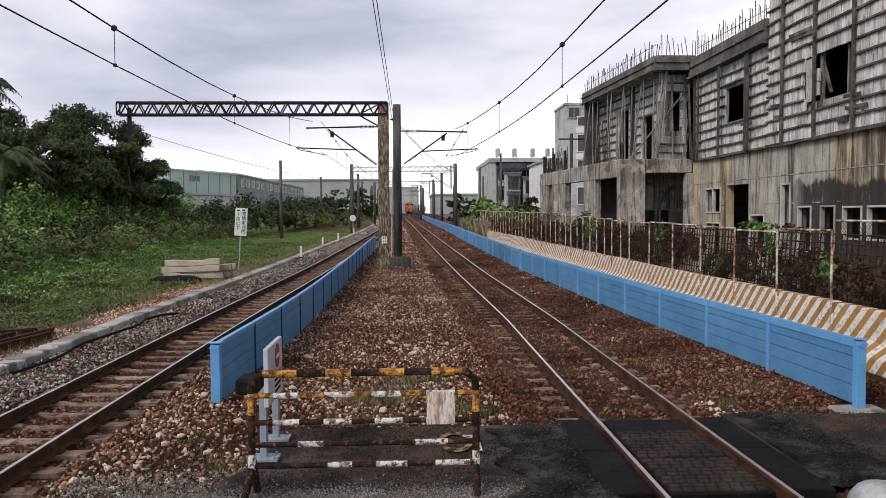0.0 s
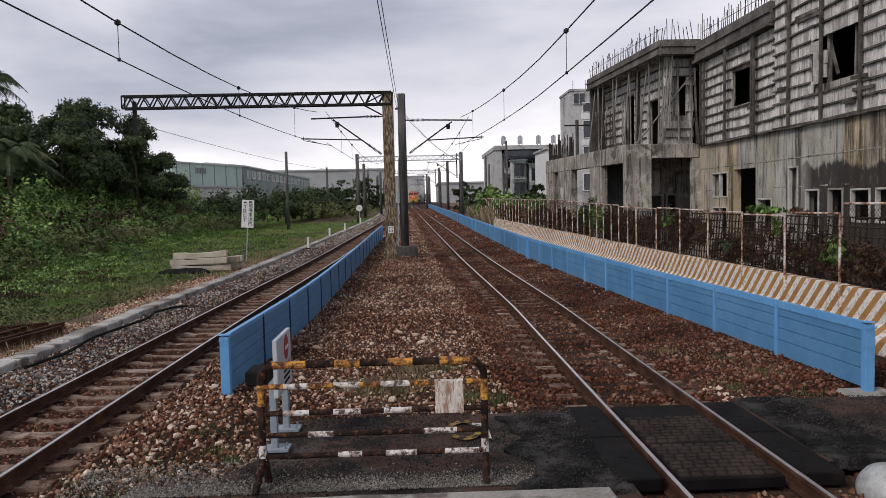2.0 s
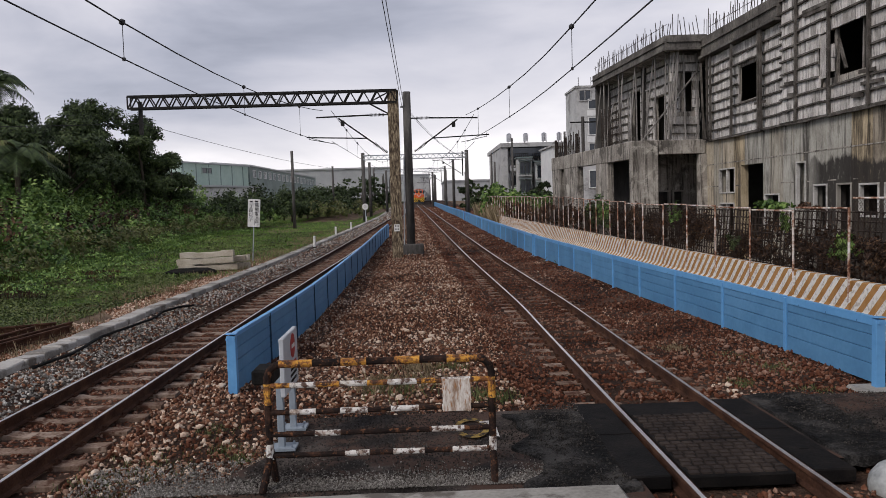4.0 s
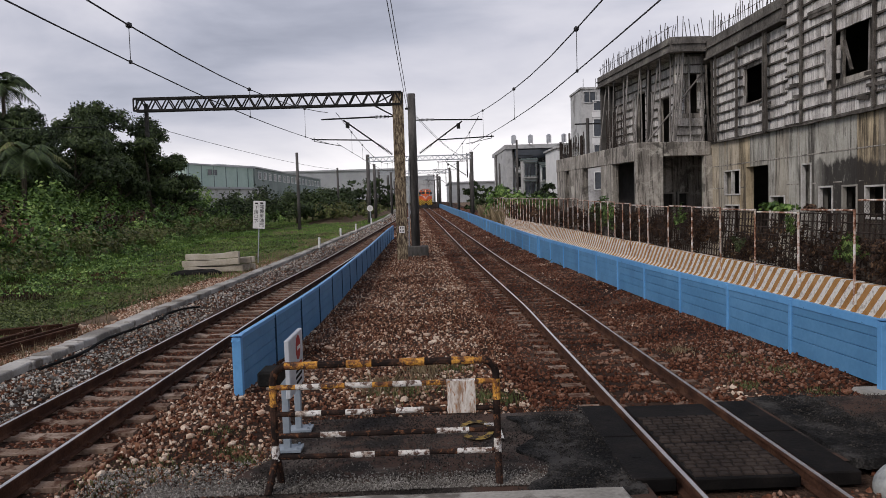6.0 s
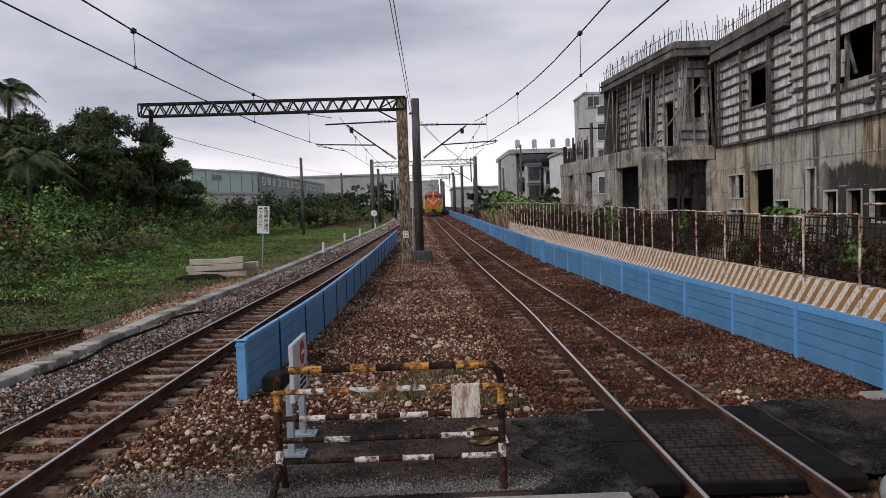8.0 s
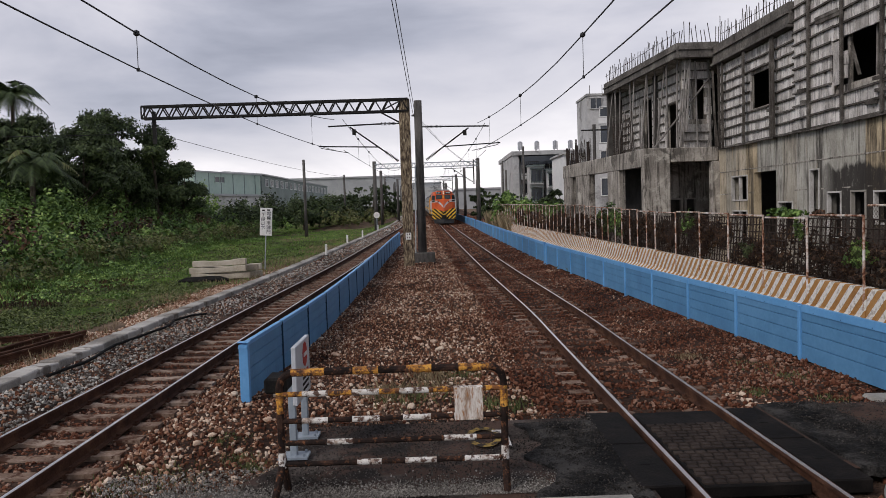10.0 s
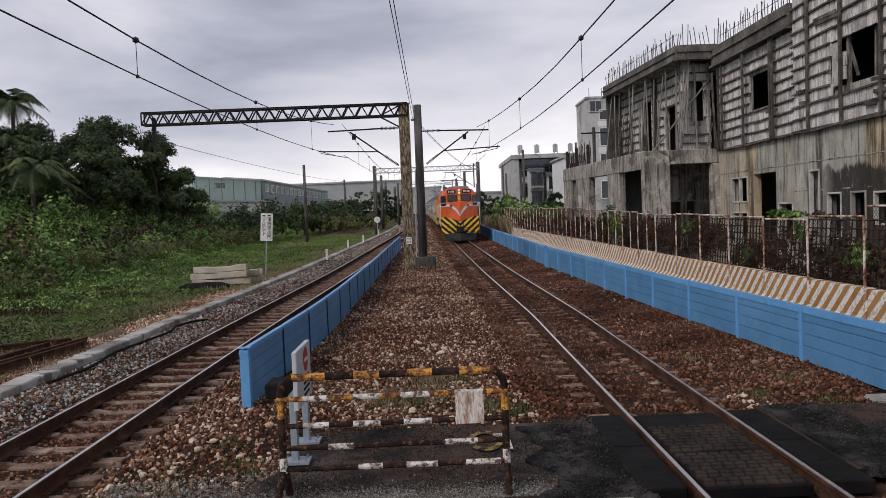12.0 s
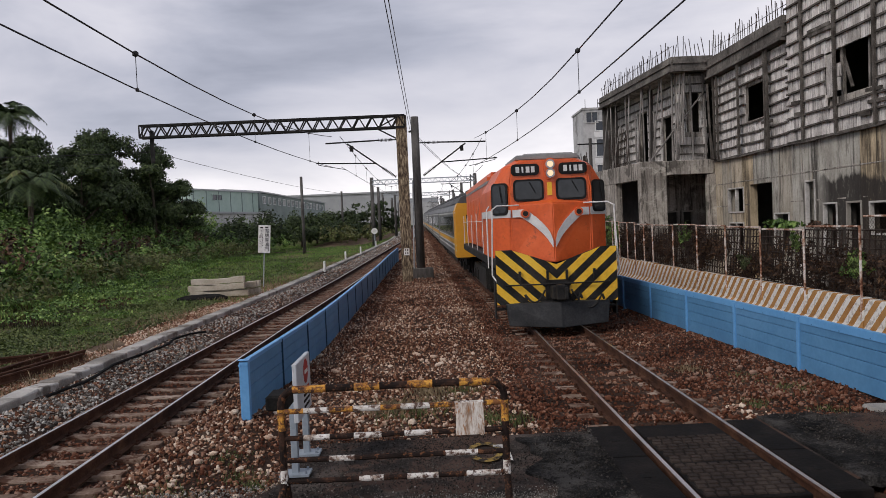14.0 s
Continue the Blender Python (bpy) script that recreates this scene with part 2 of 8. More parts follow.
def box(bm, x, y, z, sx, sy, sz, m=None):
    """A box round (x, y, z) with those full sizes, turned by m first."""
    vs = []
    for dz in (-0.5, 0.5):
        for dx, dy in ((-0.5, -0.5), (0.5, -0.5), (0.5, 0.5), (-0.5, 0.5)):
            v = Vector((dx * sx, dy * sy, dz * sz))
            if m is not None:
                v = m @ v
            vs.append(bm.verts.new((x + v.x, y + v.y, z + v.z)))
    for f in ((3, 2, 1, 0), (4, 5, 6, 7), (0, 1, 5, 4), (1, 2, 6, 5), (2, 3, 7, 6), (3, 0, 4, 7)):
        bm.faces.new([vs[i] for i in f])
    return vs


def rod(bm, a, b, r, n=6, r2=None):
    """A round bar from a to b."""
    a, b = Vector(a), Vector(b)
    d = (b - a)
    q = d.to_track_quat("Z", "Y").to_matrix()
    r2 = r if r2 is None else r2
    lo, hi = [], []
    for i in range(n):
        c, s = math.cos(2 * math.pi * i / n), math.sin(2 * math.pi * i / n)
        lo.append(bm.verts.new(a + q @ Vector((r * c, r * s, 0))))
        hi.append(bm.verts.new(b + q @ Vector((r2 * c, r2 * s, 0))))
    for i in range(n):
        j = (i + 1) % n
        bm.faces.new((lo[i], lo[j], hi[j], hi[i]))
    bm.faces.new(lo[::-1])
    bm.faces.new(hi)


def beam(bm, a, b, w, h):
    """A square bar from a to b, w wide and h high."""
    a, b = Vector(a), Vector(b)
    d = b - a
    q = d.to_track_quat("Y", "Z").to_matrix()
    mid = (a + b) / 2
    box(bm, mid.x, mid.y, mid.z, w, d.length, h, q)


def prism(bm, outline, thick, m=None):
    """An outline of (x, z) points, extruded along y from 0 to thick."""
    a = [Vector((x, 0, z)) for x, z in outline]
    b = [Vector((x, thick, z)) for x, z in outline]
    if m is not None:
        a, b = [m @ v for v in a], [m @ v for v in b]
    a, b = [bm.verts.new(v) for v in a], [bm.verts.new(v) for v in b]
    n = len(a)
    bm.faces.new(a)
    bm.faces.new(b[::-1])
    for i in range(n):
        j = (i + 1) % n
        bm.faces.new((a[j], a[i], b[i], b[j]))


def sweep(bm, section, line):
    """A section of (x, z) points carried along line, a list of (x, y, z)."""
    rings = []
    for i, p in enumerate(line):
        a, b = Vector(line[max(i - 1, 0)]), Vector(line[min(i + 1, len(line) - 1)])
        d = (b - a)
        d.z = 0
        d.normalize()
        side = Vector((d.y, -d.x, 0))
        rings.append([bm.verts.new(Vector(p) + side * x + Vector((0, 0, z))) for x, z in section])
    n = len(section)
    for r0, r1 in zip(rings, rings[1:]):
        for i in range(n):
            j = (i + 1) % n
            bm.faces.new((r0[i], r0[j], r1[j], r1[i]))
    bm.faces.new(rings[0][::-1])
    bm.faces.new(rings[-1])


def soften(bm, width, seg=1, angle=30):
    bmesh.ops.recalc_face_normals(bm, faces=bm.faces)
    edges = [e for e in bm.edges if len(e.link_faces) == 2 and e.calc_face_angle(0) > radians(angle)]
    bmesh.ops.bevel(bm, geom=edges, offset=width, segments=seg, affect="EDGES", clamp_overlap=True)


def mesh_of(name, bm, mat, smooth=False):
    bmesh.ops.recalc_face_normals(bm, faces=bm.faces)
    me = bpy.data.meshes.new(name)
    bm.to_mesh(me)
    bm.free()
    me.materials.append(mat)
    if smooth:
        me.shade_smooth()
    return me


def part(name, bm, mat, parent=None, label="", smooth=False, at=None):
    """Links a bmesh as one mesh object under a thing or a part."""
    ob = new(name, mesh_of(name, bm, mat, smooth))
    if parent is not None:
        ob.parent = parent
    if at is not None:
        ob.matrix_basis = at
    if label:
        ob["label"] = label
    return ob


def shared(name, me, parent, m=None):
    ob = new(name, me)
    ob.parent = parent
    if m is not None:
        ob.matrix_basis = m
    return ob


def thing(name, m, label, category, group="", kind=""):
    ob = new(name)
    ob.matrix_basis = m
    ob.empty_display_size = 0.2
    return tagged(ob, label, category, group, kind)


def raw_mesh(name, verts, faces, mat):
    me = bpy.data.meshes.new(name)
    me.from_pydata(verts, [], faces)
    me.materials.append(mat)
    return me


def sample(line, y0, y1, step, z=0.0, lift=True):
    n = max(2, int(round((y1 - y0) / step)) + 1)
    out = []
    for i in range(n):
        y = y0 + (y1 - y0) * i / (n - 1)
        out.append((line(y), y, z + (rise(y) if lift else 0)))
    return out
# ---- ground ----


def ground_height(x, y):
    """The bed of the line, a little lower than the rail heads, with a shallow bank to the field on one side."""
    r = rise(y) if y < 420 else rise(420)
    k = kerb_line(min(y, 160))
    z = -0.17
    if x < k:
        z = -0.12 - 0.06 * min(1, (k - x) / 3) + 0.05 * noise.noise(Vector((x * 0.25, y * 0.25, 0)))
    elif 5.9 < x:
        z = -0.17 - 0.05 * min(1, (x - 5.9) / 2)
    else:
        z += 0.03 * noise.noise(Vector((x * 0.9, y * 0.9, 3))) - 0.03 * (abs(x - left_track(y)) < 1.05 and y < 60)
    # ballast heaped a little higher between the tracks and along the fence
    if y > 8.8 and k < x < 7:
        t, l, m = min(1, (y - 8.8) / 1.2), left_track(min(y, 400)), right_track(min(y, 400))
        z += 0.1 * t * max(0, min(1, (x - l - 1.1) / 0.6)) * max(0, min(1, (m - 1.2 - x) / 0.6))
        z += 0.06 * t * max(0, min(1, (x - m - 1.2) / 0.6)) + 0.06 * t * max(0, min(1, (x - m - 2.0) / 0.6))
        z += 0.08 * t * max(0, min(1, (l - 1.1 - x) / 0.5))
    return r + z


def ground_sheet():
    xs = [-1500, -700, -300, -150, -90, -60, -45] + [-36 + i * 1.5 for i in range(18)] + [-9 + 0.5 * i for i in range(37)] + [10, 12, 15, 20, 30, 50, 90, 150, 300, 700, 1500]
    ys = [-60, -30, -15, -5, 0, 4] + [5 + i * 1.0 for i in range(60)] + [66 + 4 * i for i in range(60)] + [310, 340, 380, 420, 500, 700, 1100, 1800, 3200]
    verts = [(x, y, ground_height(x, y)) for y in ys for x in xs]
    w = len(xs)
    faces = [(j * w + i, j * w + i + 1, (j + 1) * w + i + 1, (j + 1) * w + i) for j in range(len(ys) - 1) for i in range(w - 1)]
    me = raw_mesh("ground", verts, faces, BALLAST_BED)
    me.materials.append(TURF)
    me.materials.append(DIRT)
    for p in me.polygons:
        c = p.center
        k = kerb_line(min(c.y, 160))
        if c.x < k - 0.2:
            p.material_index = 1 if c.x < k - 1.6 - 1.2 * noise.noise(Vector((c.y * 0.2, 0, 0))) or c.y > 34 else 2
        elif c.x > 9 or c.y > 300:
            p.material_index = 2
    me.shade_smooth()
    tagged(new("ground", me), "brown ballast bed with grassy field beside", "ground", kind="structure")


ground_sheet()

# ---- the two tracks ----
RAIL_SECTION = [(-0.032, 0), (0.032, 0), (0.034, -0.03), (0.010, -0.045), (0.009, -0.125), (0.062, -0.14), (0.062, -0.152), (-0.062, -0.152), (-0.062, -0.14), (-0.009, -0.125), (-0.010, -0.045), (-0.034, -0.03)]
HEAD_SECTION = [(-0.019, 0.004), (0.019, 0.004), (0.019, -0.004), (-0.019, -0.004)]


def rail(parent, line, off, y0, y1):
    pts = []
    y = y0
    while y < y1:
        pts.append((line(y) + off, y, rise(y)))
        y += 1.5 if y < 60 else 4
    bm = bmesh.new()
    sweep(bm, RAIL_SECTION, pts)
    r = part("rail", bm, RAIL_RUST, parent, "brown rusted steel rail")
    bm = bmesh.new()
    sweep(bm, HEAD_SECTION, pts)
    part("rail_head", bm, RAIL_TOP, r, "polished running surface")
    return r


def sleeper_mesh():
    bm = bmesh.new()
    prism(bm, [(-0.95, -0.18), (0.95, -0.18), (0.95, 0.0), (0.42, 0.0), (0.3, -0.025), (-0.3, -0.025), (-0.42, 0.0), (-0.95, 0.0)], 0.2, Matrix.Translation((0, -0.1, 0)))
    return mesh_of("sleeper", bm, SLEEPER)


def clip_mesh():
    bm = bmesh.new()
    box(bm, 0, 0, 0.012, 0.2, 0.11, 0.024)
    for s in (-1, 1):
        rod(bm, (s * 0.082, -0.02, 0.02), (s * 0.082, -0.02, 0.06), 0.014, 6)
        rod(bm, (s * 0.05, 0.03, 0.035), (s * 0.1, 0.03, 0.03), 0.012, 5)
    return mesh_of("rail_fastening", bm, RAIL_RUST)


def build_track(name, line, y0, y1, label):
    t = thing(name, pose(0, 0, 0), label, "railway track", "tracks")
    for s in (-0.566, 0.566):
        rail(t, line, s, y0, y1)
    me, cl = sleeper_mesh(), clip_mesh()
    y, far = 9.35 if name == "main_track" else 3.2, []
    count = 0
    while y < 250:
        slope = line(y + 0.5) - line(y - 0.5)
        m = Matrix.Translation((line(y), y, rise(y) - 0.152)) @ Matrix.Rotation(-math.atan(slope), 4, "Z")
        if count < 130:
            s = shared("sleeper", me, t, m)
            if y < 32:
                for side in (-0.566, 0.566):
                    shared("fastening", cl, s, Matrix.Translation((side, 0, 0)))
        else:
            far.append(m)
        count += 1
        y += 0.58
    bm = bmesh.new()
    for m in far:
        p = m.translation
        box(bm, p.x, p.y, p.z - 0.08, 1.9, 0.2, 0.16)
    tagged(part("sleeper_rest", bm, SLEEPER, t), kind="stuff")
    return t


build_track("main_track", right_track, -30, 330, "narrow-gauge railway track on rust-brown ballast")
build_track("siding_track", left_track, -30, 330, "narrow-gauge railway track on grey and brown ballast")


# ---- level crossing ----
def asphalt_edge(y):
    return -1.9 + 0.17 * max(0, y - 6.6) + 0.3 * noise.noise(Vector((0, y * 1.1, 4))) + 0.12 * noise.noise(Vector((3, y * 3.5, 4)))


def crossing():
    bm = bmesh.new()
    bmesh.ops.create_grid(bm, x_segments=40, y_segments=24, size=0.5)
    for v in bm.verts:
        y = 3.0 + (v.co.y + 0.5) * 6.05
        x = asphalt_edge(y) + (v.co.x + 0.5) * (1.85 - asphalt_edge(y))
        if v.co.y > 0.49:
            y += 0.12 * noise.noise(Vector((x * 1.3, 0, 0))) + 0.06 * noise.noise(Vector((x * 4, 2, 0)))
        v.co = (x, y, -0.05 + 0.012 * noise.noise(Vector((x * 2, y * 2, 0))) - (0.1 if v.co.y > 0.49 or v.co.x < -0.49 else 0))
    tagged(part("crossing_pavement", bm, ASPHALT), "worn brown-black asphalt of a level crossing", "pavement", kind="structure")
    bm = bmesh.new()
    bmesh.ops.create_grid(bm, x_segments=40, y_segments=24, size=0.5)
    for v in bm.verts:
        x, y = 3.77 + (v.co.x + 0.5) * 12, 6.75 + (v.co.y + 0.5) * 2.3
        if v.co.y > 0.49:
            y += 0.1 * noise.noise(Vector((x * 1.3, 7, 0)))
        v.co = (x, y, -0.03 + 0.012 * noise.noise(Vector((x * 2, y * 2, 0))) - (0.14 if v.co.y > 0.49 else 0))
    tagged(part("road", bm, ASPHALT), "brown-grey asphalt road beside the crossing", "road", kind="structure")
    # fresh black strips along the rubber panels
    for x0, x1, y0, y1 in ((0.95, 1.82, 6.2, 8.6), (3.8, 4.6, 6.7, 9.0)):
        bm = bmesh.new()
        bmesh.ops.create_grid(bm, x_segments=40, y_segments=90, size=0.5)
        for v in bm.verts:
            x, y = x0 + (v.co.x + 0.5) * (x1 - x0), y0 + (v.co.y + 0.5) * (y1 - y0)
            edge = abs(v.co.x) > 0.49 or abs(v.co.y) > 0.49
            x += 0.3 * noise.noise(Vector((x * 1.5, y * 2.5, 9))) * (1 if (v.co.x < 0) == (x0 < 2) else 0)
            v.co = (x, y, 0.0 - 0.02 * (x1 < 2) + 0.02 * noise.noise(Vector((x * 5, y * 5, 0))) + 0.012 * noise.noise(Vector((x * 14, y * 14, 0))) - (0.09 if edge else 0))
        tagged(part("asphalt_patch", bm, ASPHALT_DARK), "rough black asphalt strip along rubber crossing panel", "pavement", kind="structure")
    # rubber panels outside the rails, two to a side
    pads = thing("rubber_crossing", pose(0, 0, 0), "black rubber level crossing panels round the rails", "level crossing")
    for x0, x1 in ((1.72, 2.12), (3.38, 3.76)):
        y = 8.85
        for k in range(2):
            bm = bmesh.new()
            box(bm, (x0 + x1) / 2, y - 0.6, -0.075, x1 - x0, 1.188, 0.13)
            soften(bm, 0.012)
            p = part("outer_panel", bm, RUBBER, pads)
            bm = bmesh.new()
            box(bm, (x0 + x1) / 2, y - 0.6, -0.0085, 0.09, 0.09, 0.004)
            part("lifting_plug", bm, BLACK, p)
            y -= 1.2
    # middle panels with raised lugs
    y = 8.85
    for k, ln in enumerate((0.5, 0.95, 0.95)):
        bm = bmesh.new()
        box(bm, 2.75, y - ln / 2, -0.085, 0.94, ln - 0.012, 0.11)
        soften(bm, 0.01)
        p = part("inner_panel", bm, RUBBER, pads, "black rubber panel with rows of raised lugs")
        if k:
            bm = bmesh.new()
            for i in range(8):
                for j in range(9):
                    x = 2.75 - 0.41 + i * 0.112 + (0.025 if j % 2 else 0)
                    yy = y - 0.06 - j * 0.1
                    a = box(bm, x, yy, -0.024, 0.095, 0.078, 0.02)
                    for v in a[4:]:
                        v.co.x += (x - v.co.x) * 0.12
                        v.co.y += (yy - v.co.y) * 0.12
            tagged(part("tread", bm, TREAD, p), kind="stuff")
        y -= ln


crossing()
# ---- blue trackside barriers ----


def blue_barrier(line, y0, y1, pitch, height, label, face, z0=-0.16, low=0.165, slim=False, cap=0.11):
    """Posts with ribbed steel panels between them; face: the side on which the posts show."""
    b = thing("blue_barrier", Matrix.Translation((line(y0), y0, 0)), label, "barrier", "blue trackside barriers")
    ox, oy = line(y0), y0
    n = int(round((y1 - y0) / pitch))
    for i in range(n + 1):
        y = y0 + (y1 - y0) * i / n
        x, z = line(y), rise(y)
        end = i in (0, n)
        bm = bmesh.new()
        w = 0.125 if end else 0.075
        wide, deep = (w * 1.0, w * 0.8) if end else (0.075, 0.03) if slim else (w * 1.3, w)
        box(bm, x - ox, y - oy, z + (height + z0) / 2 - 0.01, wide, deep, height - z0 - 0.02)
        if end:
            box(bm, x - ox, y - oy, z + height + 0.006, w + 0.03, w * 0.8 + 0.03, 0.012)
            for s in (-1, 1):
                rod(bm, (x - ox - 0.045 * s, y - oy - 0.07, z + height - 0.06), (x - ox - 0.045 * s, y - oy - 0.085, z + height - 0.06), 0.02, 8)
        soften(bm, 0.006)
        # Slim inner posts take the gap-dark blue, drawing the shaded slits between panels.
        p = part("post", bm, BLUE_SEAM if slim and not end else BLUE, b)
        bm = bmesh.new()
        box(bm, x - ox, y - oy, z + z0 - 0.01, 0.26, 0.2, 0.02)
        for sx in (-0.1, 0.1):
            rod(bm, (x - ox + sx, y - oy - 0.06, z + z0), (x - ox + sx, y - oy - 0.06, z + z0 + 0.03), 0.014, 6)
        part("base_plate", bm, STEEL, p)
        if i == n:
            break
        ya, yb = y + 0.045, y0 + (y1 - y0) * (i + 1) / n - 0.045
        a, c = Vector((line(ya) - ox, ya - oy, rise(ya))), Vector((line(yb) - ox, yb - oy, rise(yb)))
        q = (c - a).normalized()
        side = Vector((q.y, -q.x, 0)) * face
        rows = 4
        hh = (height - 0.07) / rows
        bm = bmesh.new()
        sec = []
        # four broad ribs with shallow grooves, one sheet of steel
        for k in range(rows):
            lo, hi = 0.02 + k * hh - low * (k == 0), 0.02 + (k + 1) * hh
            sec += [(0.022, lo + 0.012), (0.022, hi - 0.004), (0.006, hi)]
        outl = [(s * face, z) for s, z in sec]
        outl += [(-s * face, z) for s, z in sec[::-1]]
        sweep(bm, outl, [a, c])
        # Panel in the darkened blue that carries its shade; posts and rail stay brighter.
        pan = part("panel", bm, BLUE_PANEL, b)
        bm = bmesh.new()
        for k in range(3):
            u = (k + 0.5) / 3
            pt = a.lerp(c, u) + side * 0.03 + Vector((0, 0, height - 0.09))
            rod(bm, pt, pt + side * 0.006, 0.012, 6)
        part("rivets", bm, BLUE_DARK, pan)
        bm = bmesh.new()
        beam(bm, a + Vector((0, 0, height - cap / 2)), c + Vector((0, 0, height - cap / 2)), 0.07, cap)
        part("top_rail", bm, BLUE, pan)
    return b


blue_barrier(blue_left_line, 10.2, 49.2, 2.05, 0.75, "sky-blue steel trackside barrier between the tracks", -1, slim=True, cap=0.055)
blue_barrier(blue_right_line, 9.36, 31.8, 2.17, 0.82, "sky-blue steel trackside barrier along the main track", -1, z0=-0.1, low=0.06)
blue_barrier(blue_right_line, 32.3, 54.0, 2.17, 0.82, "sky-blue steel barrier running on beside the main track", -1, z0=-0.1, low=0.06)
blue_barrier(blue_right_line, 54.4, 72.0, 2.17, 0.82, "sky-blue steel barrier running on beside the main track", -1, z0=-0.1, low=0.06)
blue_barrier(blue_right_line, 74.2, 170.0, 4.35, 0.82, "distant sky-blue steel barrier beside the main track", -1, z0=-0.1, low=0.06)


bm = bmesh.new()
box(bm, 5.72, 9.3, -0.13, 0.62, 0.5, 0.12)
soften(bm, 0.03)
tagged(part("concrete_footing", bm, CONCRETE), "rough grey concrete pad under the barrier's end post", "footing")


# ---- kerb between field and line ----
def kerb():
    k = thing("trackside_kerb", pose(0, 0, 0), "long pale concrete trough kerb beside the track", "kerb", kind="structure")
    y = 3.0
    i = 0
    while y < 150:
        ln = 0.6 if y < 40 else 1.2 if y < 70 else 6
        a, c = (kerb_line(y), y, rise(y) - 0.07), (kerb_line(y + ln - 0.012), y + ln - 0.012, rise(y + ln) - 0.07)
        bm = bmesh.new()
        j = random.uniform(-0.02, 0.02)
        beam(bm, (a[0] + j - 0.07, a[1], a[2] + j), (c[0] + j - 0.07, c[1], c[2] - j), 0.38, 0.2)
        soften(bm, 0.02)
        part("kerb_stone", bm, KERB, k)
        y += ln
        i += 1


kerb()


# ---- masts and gantries ----
def taper_mast(name, x, y, top, r0, r1, mat, label, parent=None, square=False):
    m = thing(name, Matrix.Translation((x, y, rise(y) - 0.2)), label, "catenary mast", "catenary masts")
    bm = bmesh.new()
    if square:
        for sx in (-1, 1):
            box(bm, sx * (r0 - 0.012), 0, top / 2, 0.024, r0 * 2, top)
        box(bm, 0, 0, top / 2, r0 * 2 - 0.05, 0.03, top)
        soften(bm, 0.004)
    else:
        rod(bm, (0, 0, 0), (0, 0, top), r0, 16, r1)
    part("pole", bm, mat, m, smooth=not square)
    return m


def truss(parent, x0, x1, z0, z1, y, mat, half=0.16, pitch=0.55):
    """A lattice girder between x0 and x1."""
    for yy in (-half, half):
        for z in (z0, z1):
            bm = bmesh.new()
            box(bm, (x0 + x1) / 2, y + yy, z, x1 - x0, 0.07, 0.085)
            part("chord", bm, mat, parent)
    n = int((x1 - x0) / pitch)
    for i in range(n):
        a, c = x0 + (x1 - x0) * i / n, x0 + (x1 - x0) * (i + 1) / n
        bm = bmesh.new()
        mid = (a + c) / 2
        for yy in (-half, half):
            beam(bm, (a, y + yy, z0), (mid, y + yy, z1), 0.05, 0.05)
            beam(bm, (mid, y + yy, z1), (c, y + yy, z0), 0.05, 0.05)
        box(bm, a, y, z1, 0.03, half * 2, 0.03)
        box(bm, mid, y, z0, 0.03, half * 2, 0.03)
        part("lattice_bar", bm, mat, parent)
    for x in (x0, x1):
        bm = bmesh.new()
        for yy in (-half, half):
            box(bm, x, y + yy, (z0 + z1) / 2, 0.05, 0.05, z1 - z0)
        part("end_frame", bm, mat, parent)


def insulator(bm, a, b, r=0.068, discs=11):
    a, b = Vector(a), Vector(b)
    rod(bm, a, b, 0.02, 6)
    d = (b - a).normalized()
    for i in range(discs):
        p = a.lerp(b, (i + 0.5) / discs)
        rod(bm, p - d * 0.012, p + d * 0.012, r, 10)


def cantilever(parent, x, z_top, z_low, reach, side, lead=0.0):
    """The arm that carries the wires: a tube on top, a slanted strut with an insulator, a steady arm."""
    bm = bmesh.new()
    rod(bm, (x, 0, z_top), (x + side * 0.4, lead, z_top), 0.03)
    insulator(bm, (x + side * 0.22, lead, z_top), (x + side * 0.85, lead, z_top))
    rod(bm, (x + side * 0.8, lead, z_top), (x + side * (reach + 0.75), lead, z_top - 0.05), 0.036)
    part("top_tube", bm, DARK_STEEL, parent)
    bm = bmesh.new()
    s0, s1 = Vector((x, 0, z_low)), Vector((x + side * reach * 0.92, lead, z_top - 0.1))
    insulator(bm, s0.lerp(s1, 0.06), s0.lerp(s1, 0.32))
    rod(bm, s0.lerp(s1, 0.28), s1, 0.036)
    box(bm, s1.x - side * 0.18, s1.y, s1.z - 0.22, 0.16, 0.08, 0.24)
    part("strut", bm, DARK_STEEL, parent)
    bm = bmesh.new()
    p = s0.lerp(s1, 0.45)
    rod(bm, p, (p.x + side * 2.6, lead, p.z + 0.1), 0.03)
    rod(bm, (p.x + side * 2.5, lead, p.z + 0.18), (p.x + side * 2.5, lead, p.z + 0.02), 0.015)
    rod(bm, (p.x + side * 2.5, lead, p.z + 0.02), (p.x + side * 1.3, lead, p.z - 0.22), 0.016)
    part("steady_arm", bm, DARK_STEEL, parent)


GY = 33.0
g0 = rise(GY)
gantry = thing("catenary_gantry", Matrix.Translation((0, GY, g0 - 0.17)), "peeling yellow steel mast with dark lattice gantry arm", "catenary gantry")
bm = bmesh.new()
prism(bm, [(-0.235, -0.165), (0.235, -0.165), (0.235, 0.165), (-0.235, 0.165)], 7.36, Matrix.Translation((-1.12, 0, 0)) @ Matrix.Rotation(radians(90), 4, "X"))
soften(bm, 0.012)
part("mast", bm, MAST_YELLOW, gantry, "peeling yellow and bare steel mast")
bm = bmesh.new()
box(bm, -1.12, 0, 0.04, 0.75, 0.6, 0.12)
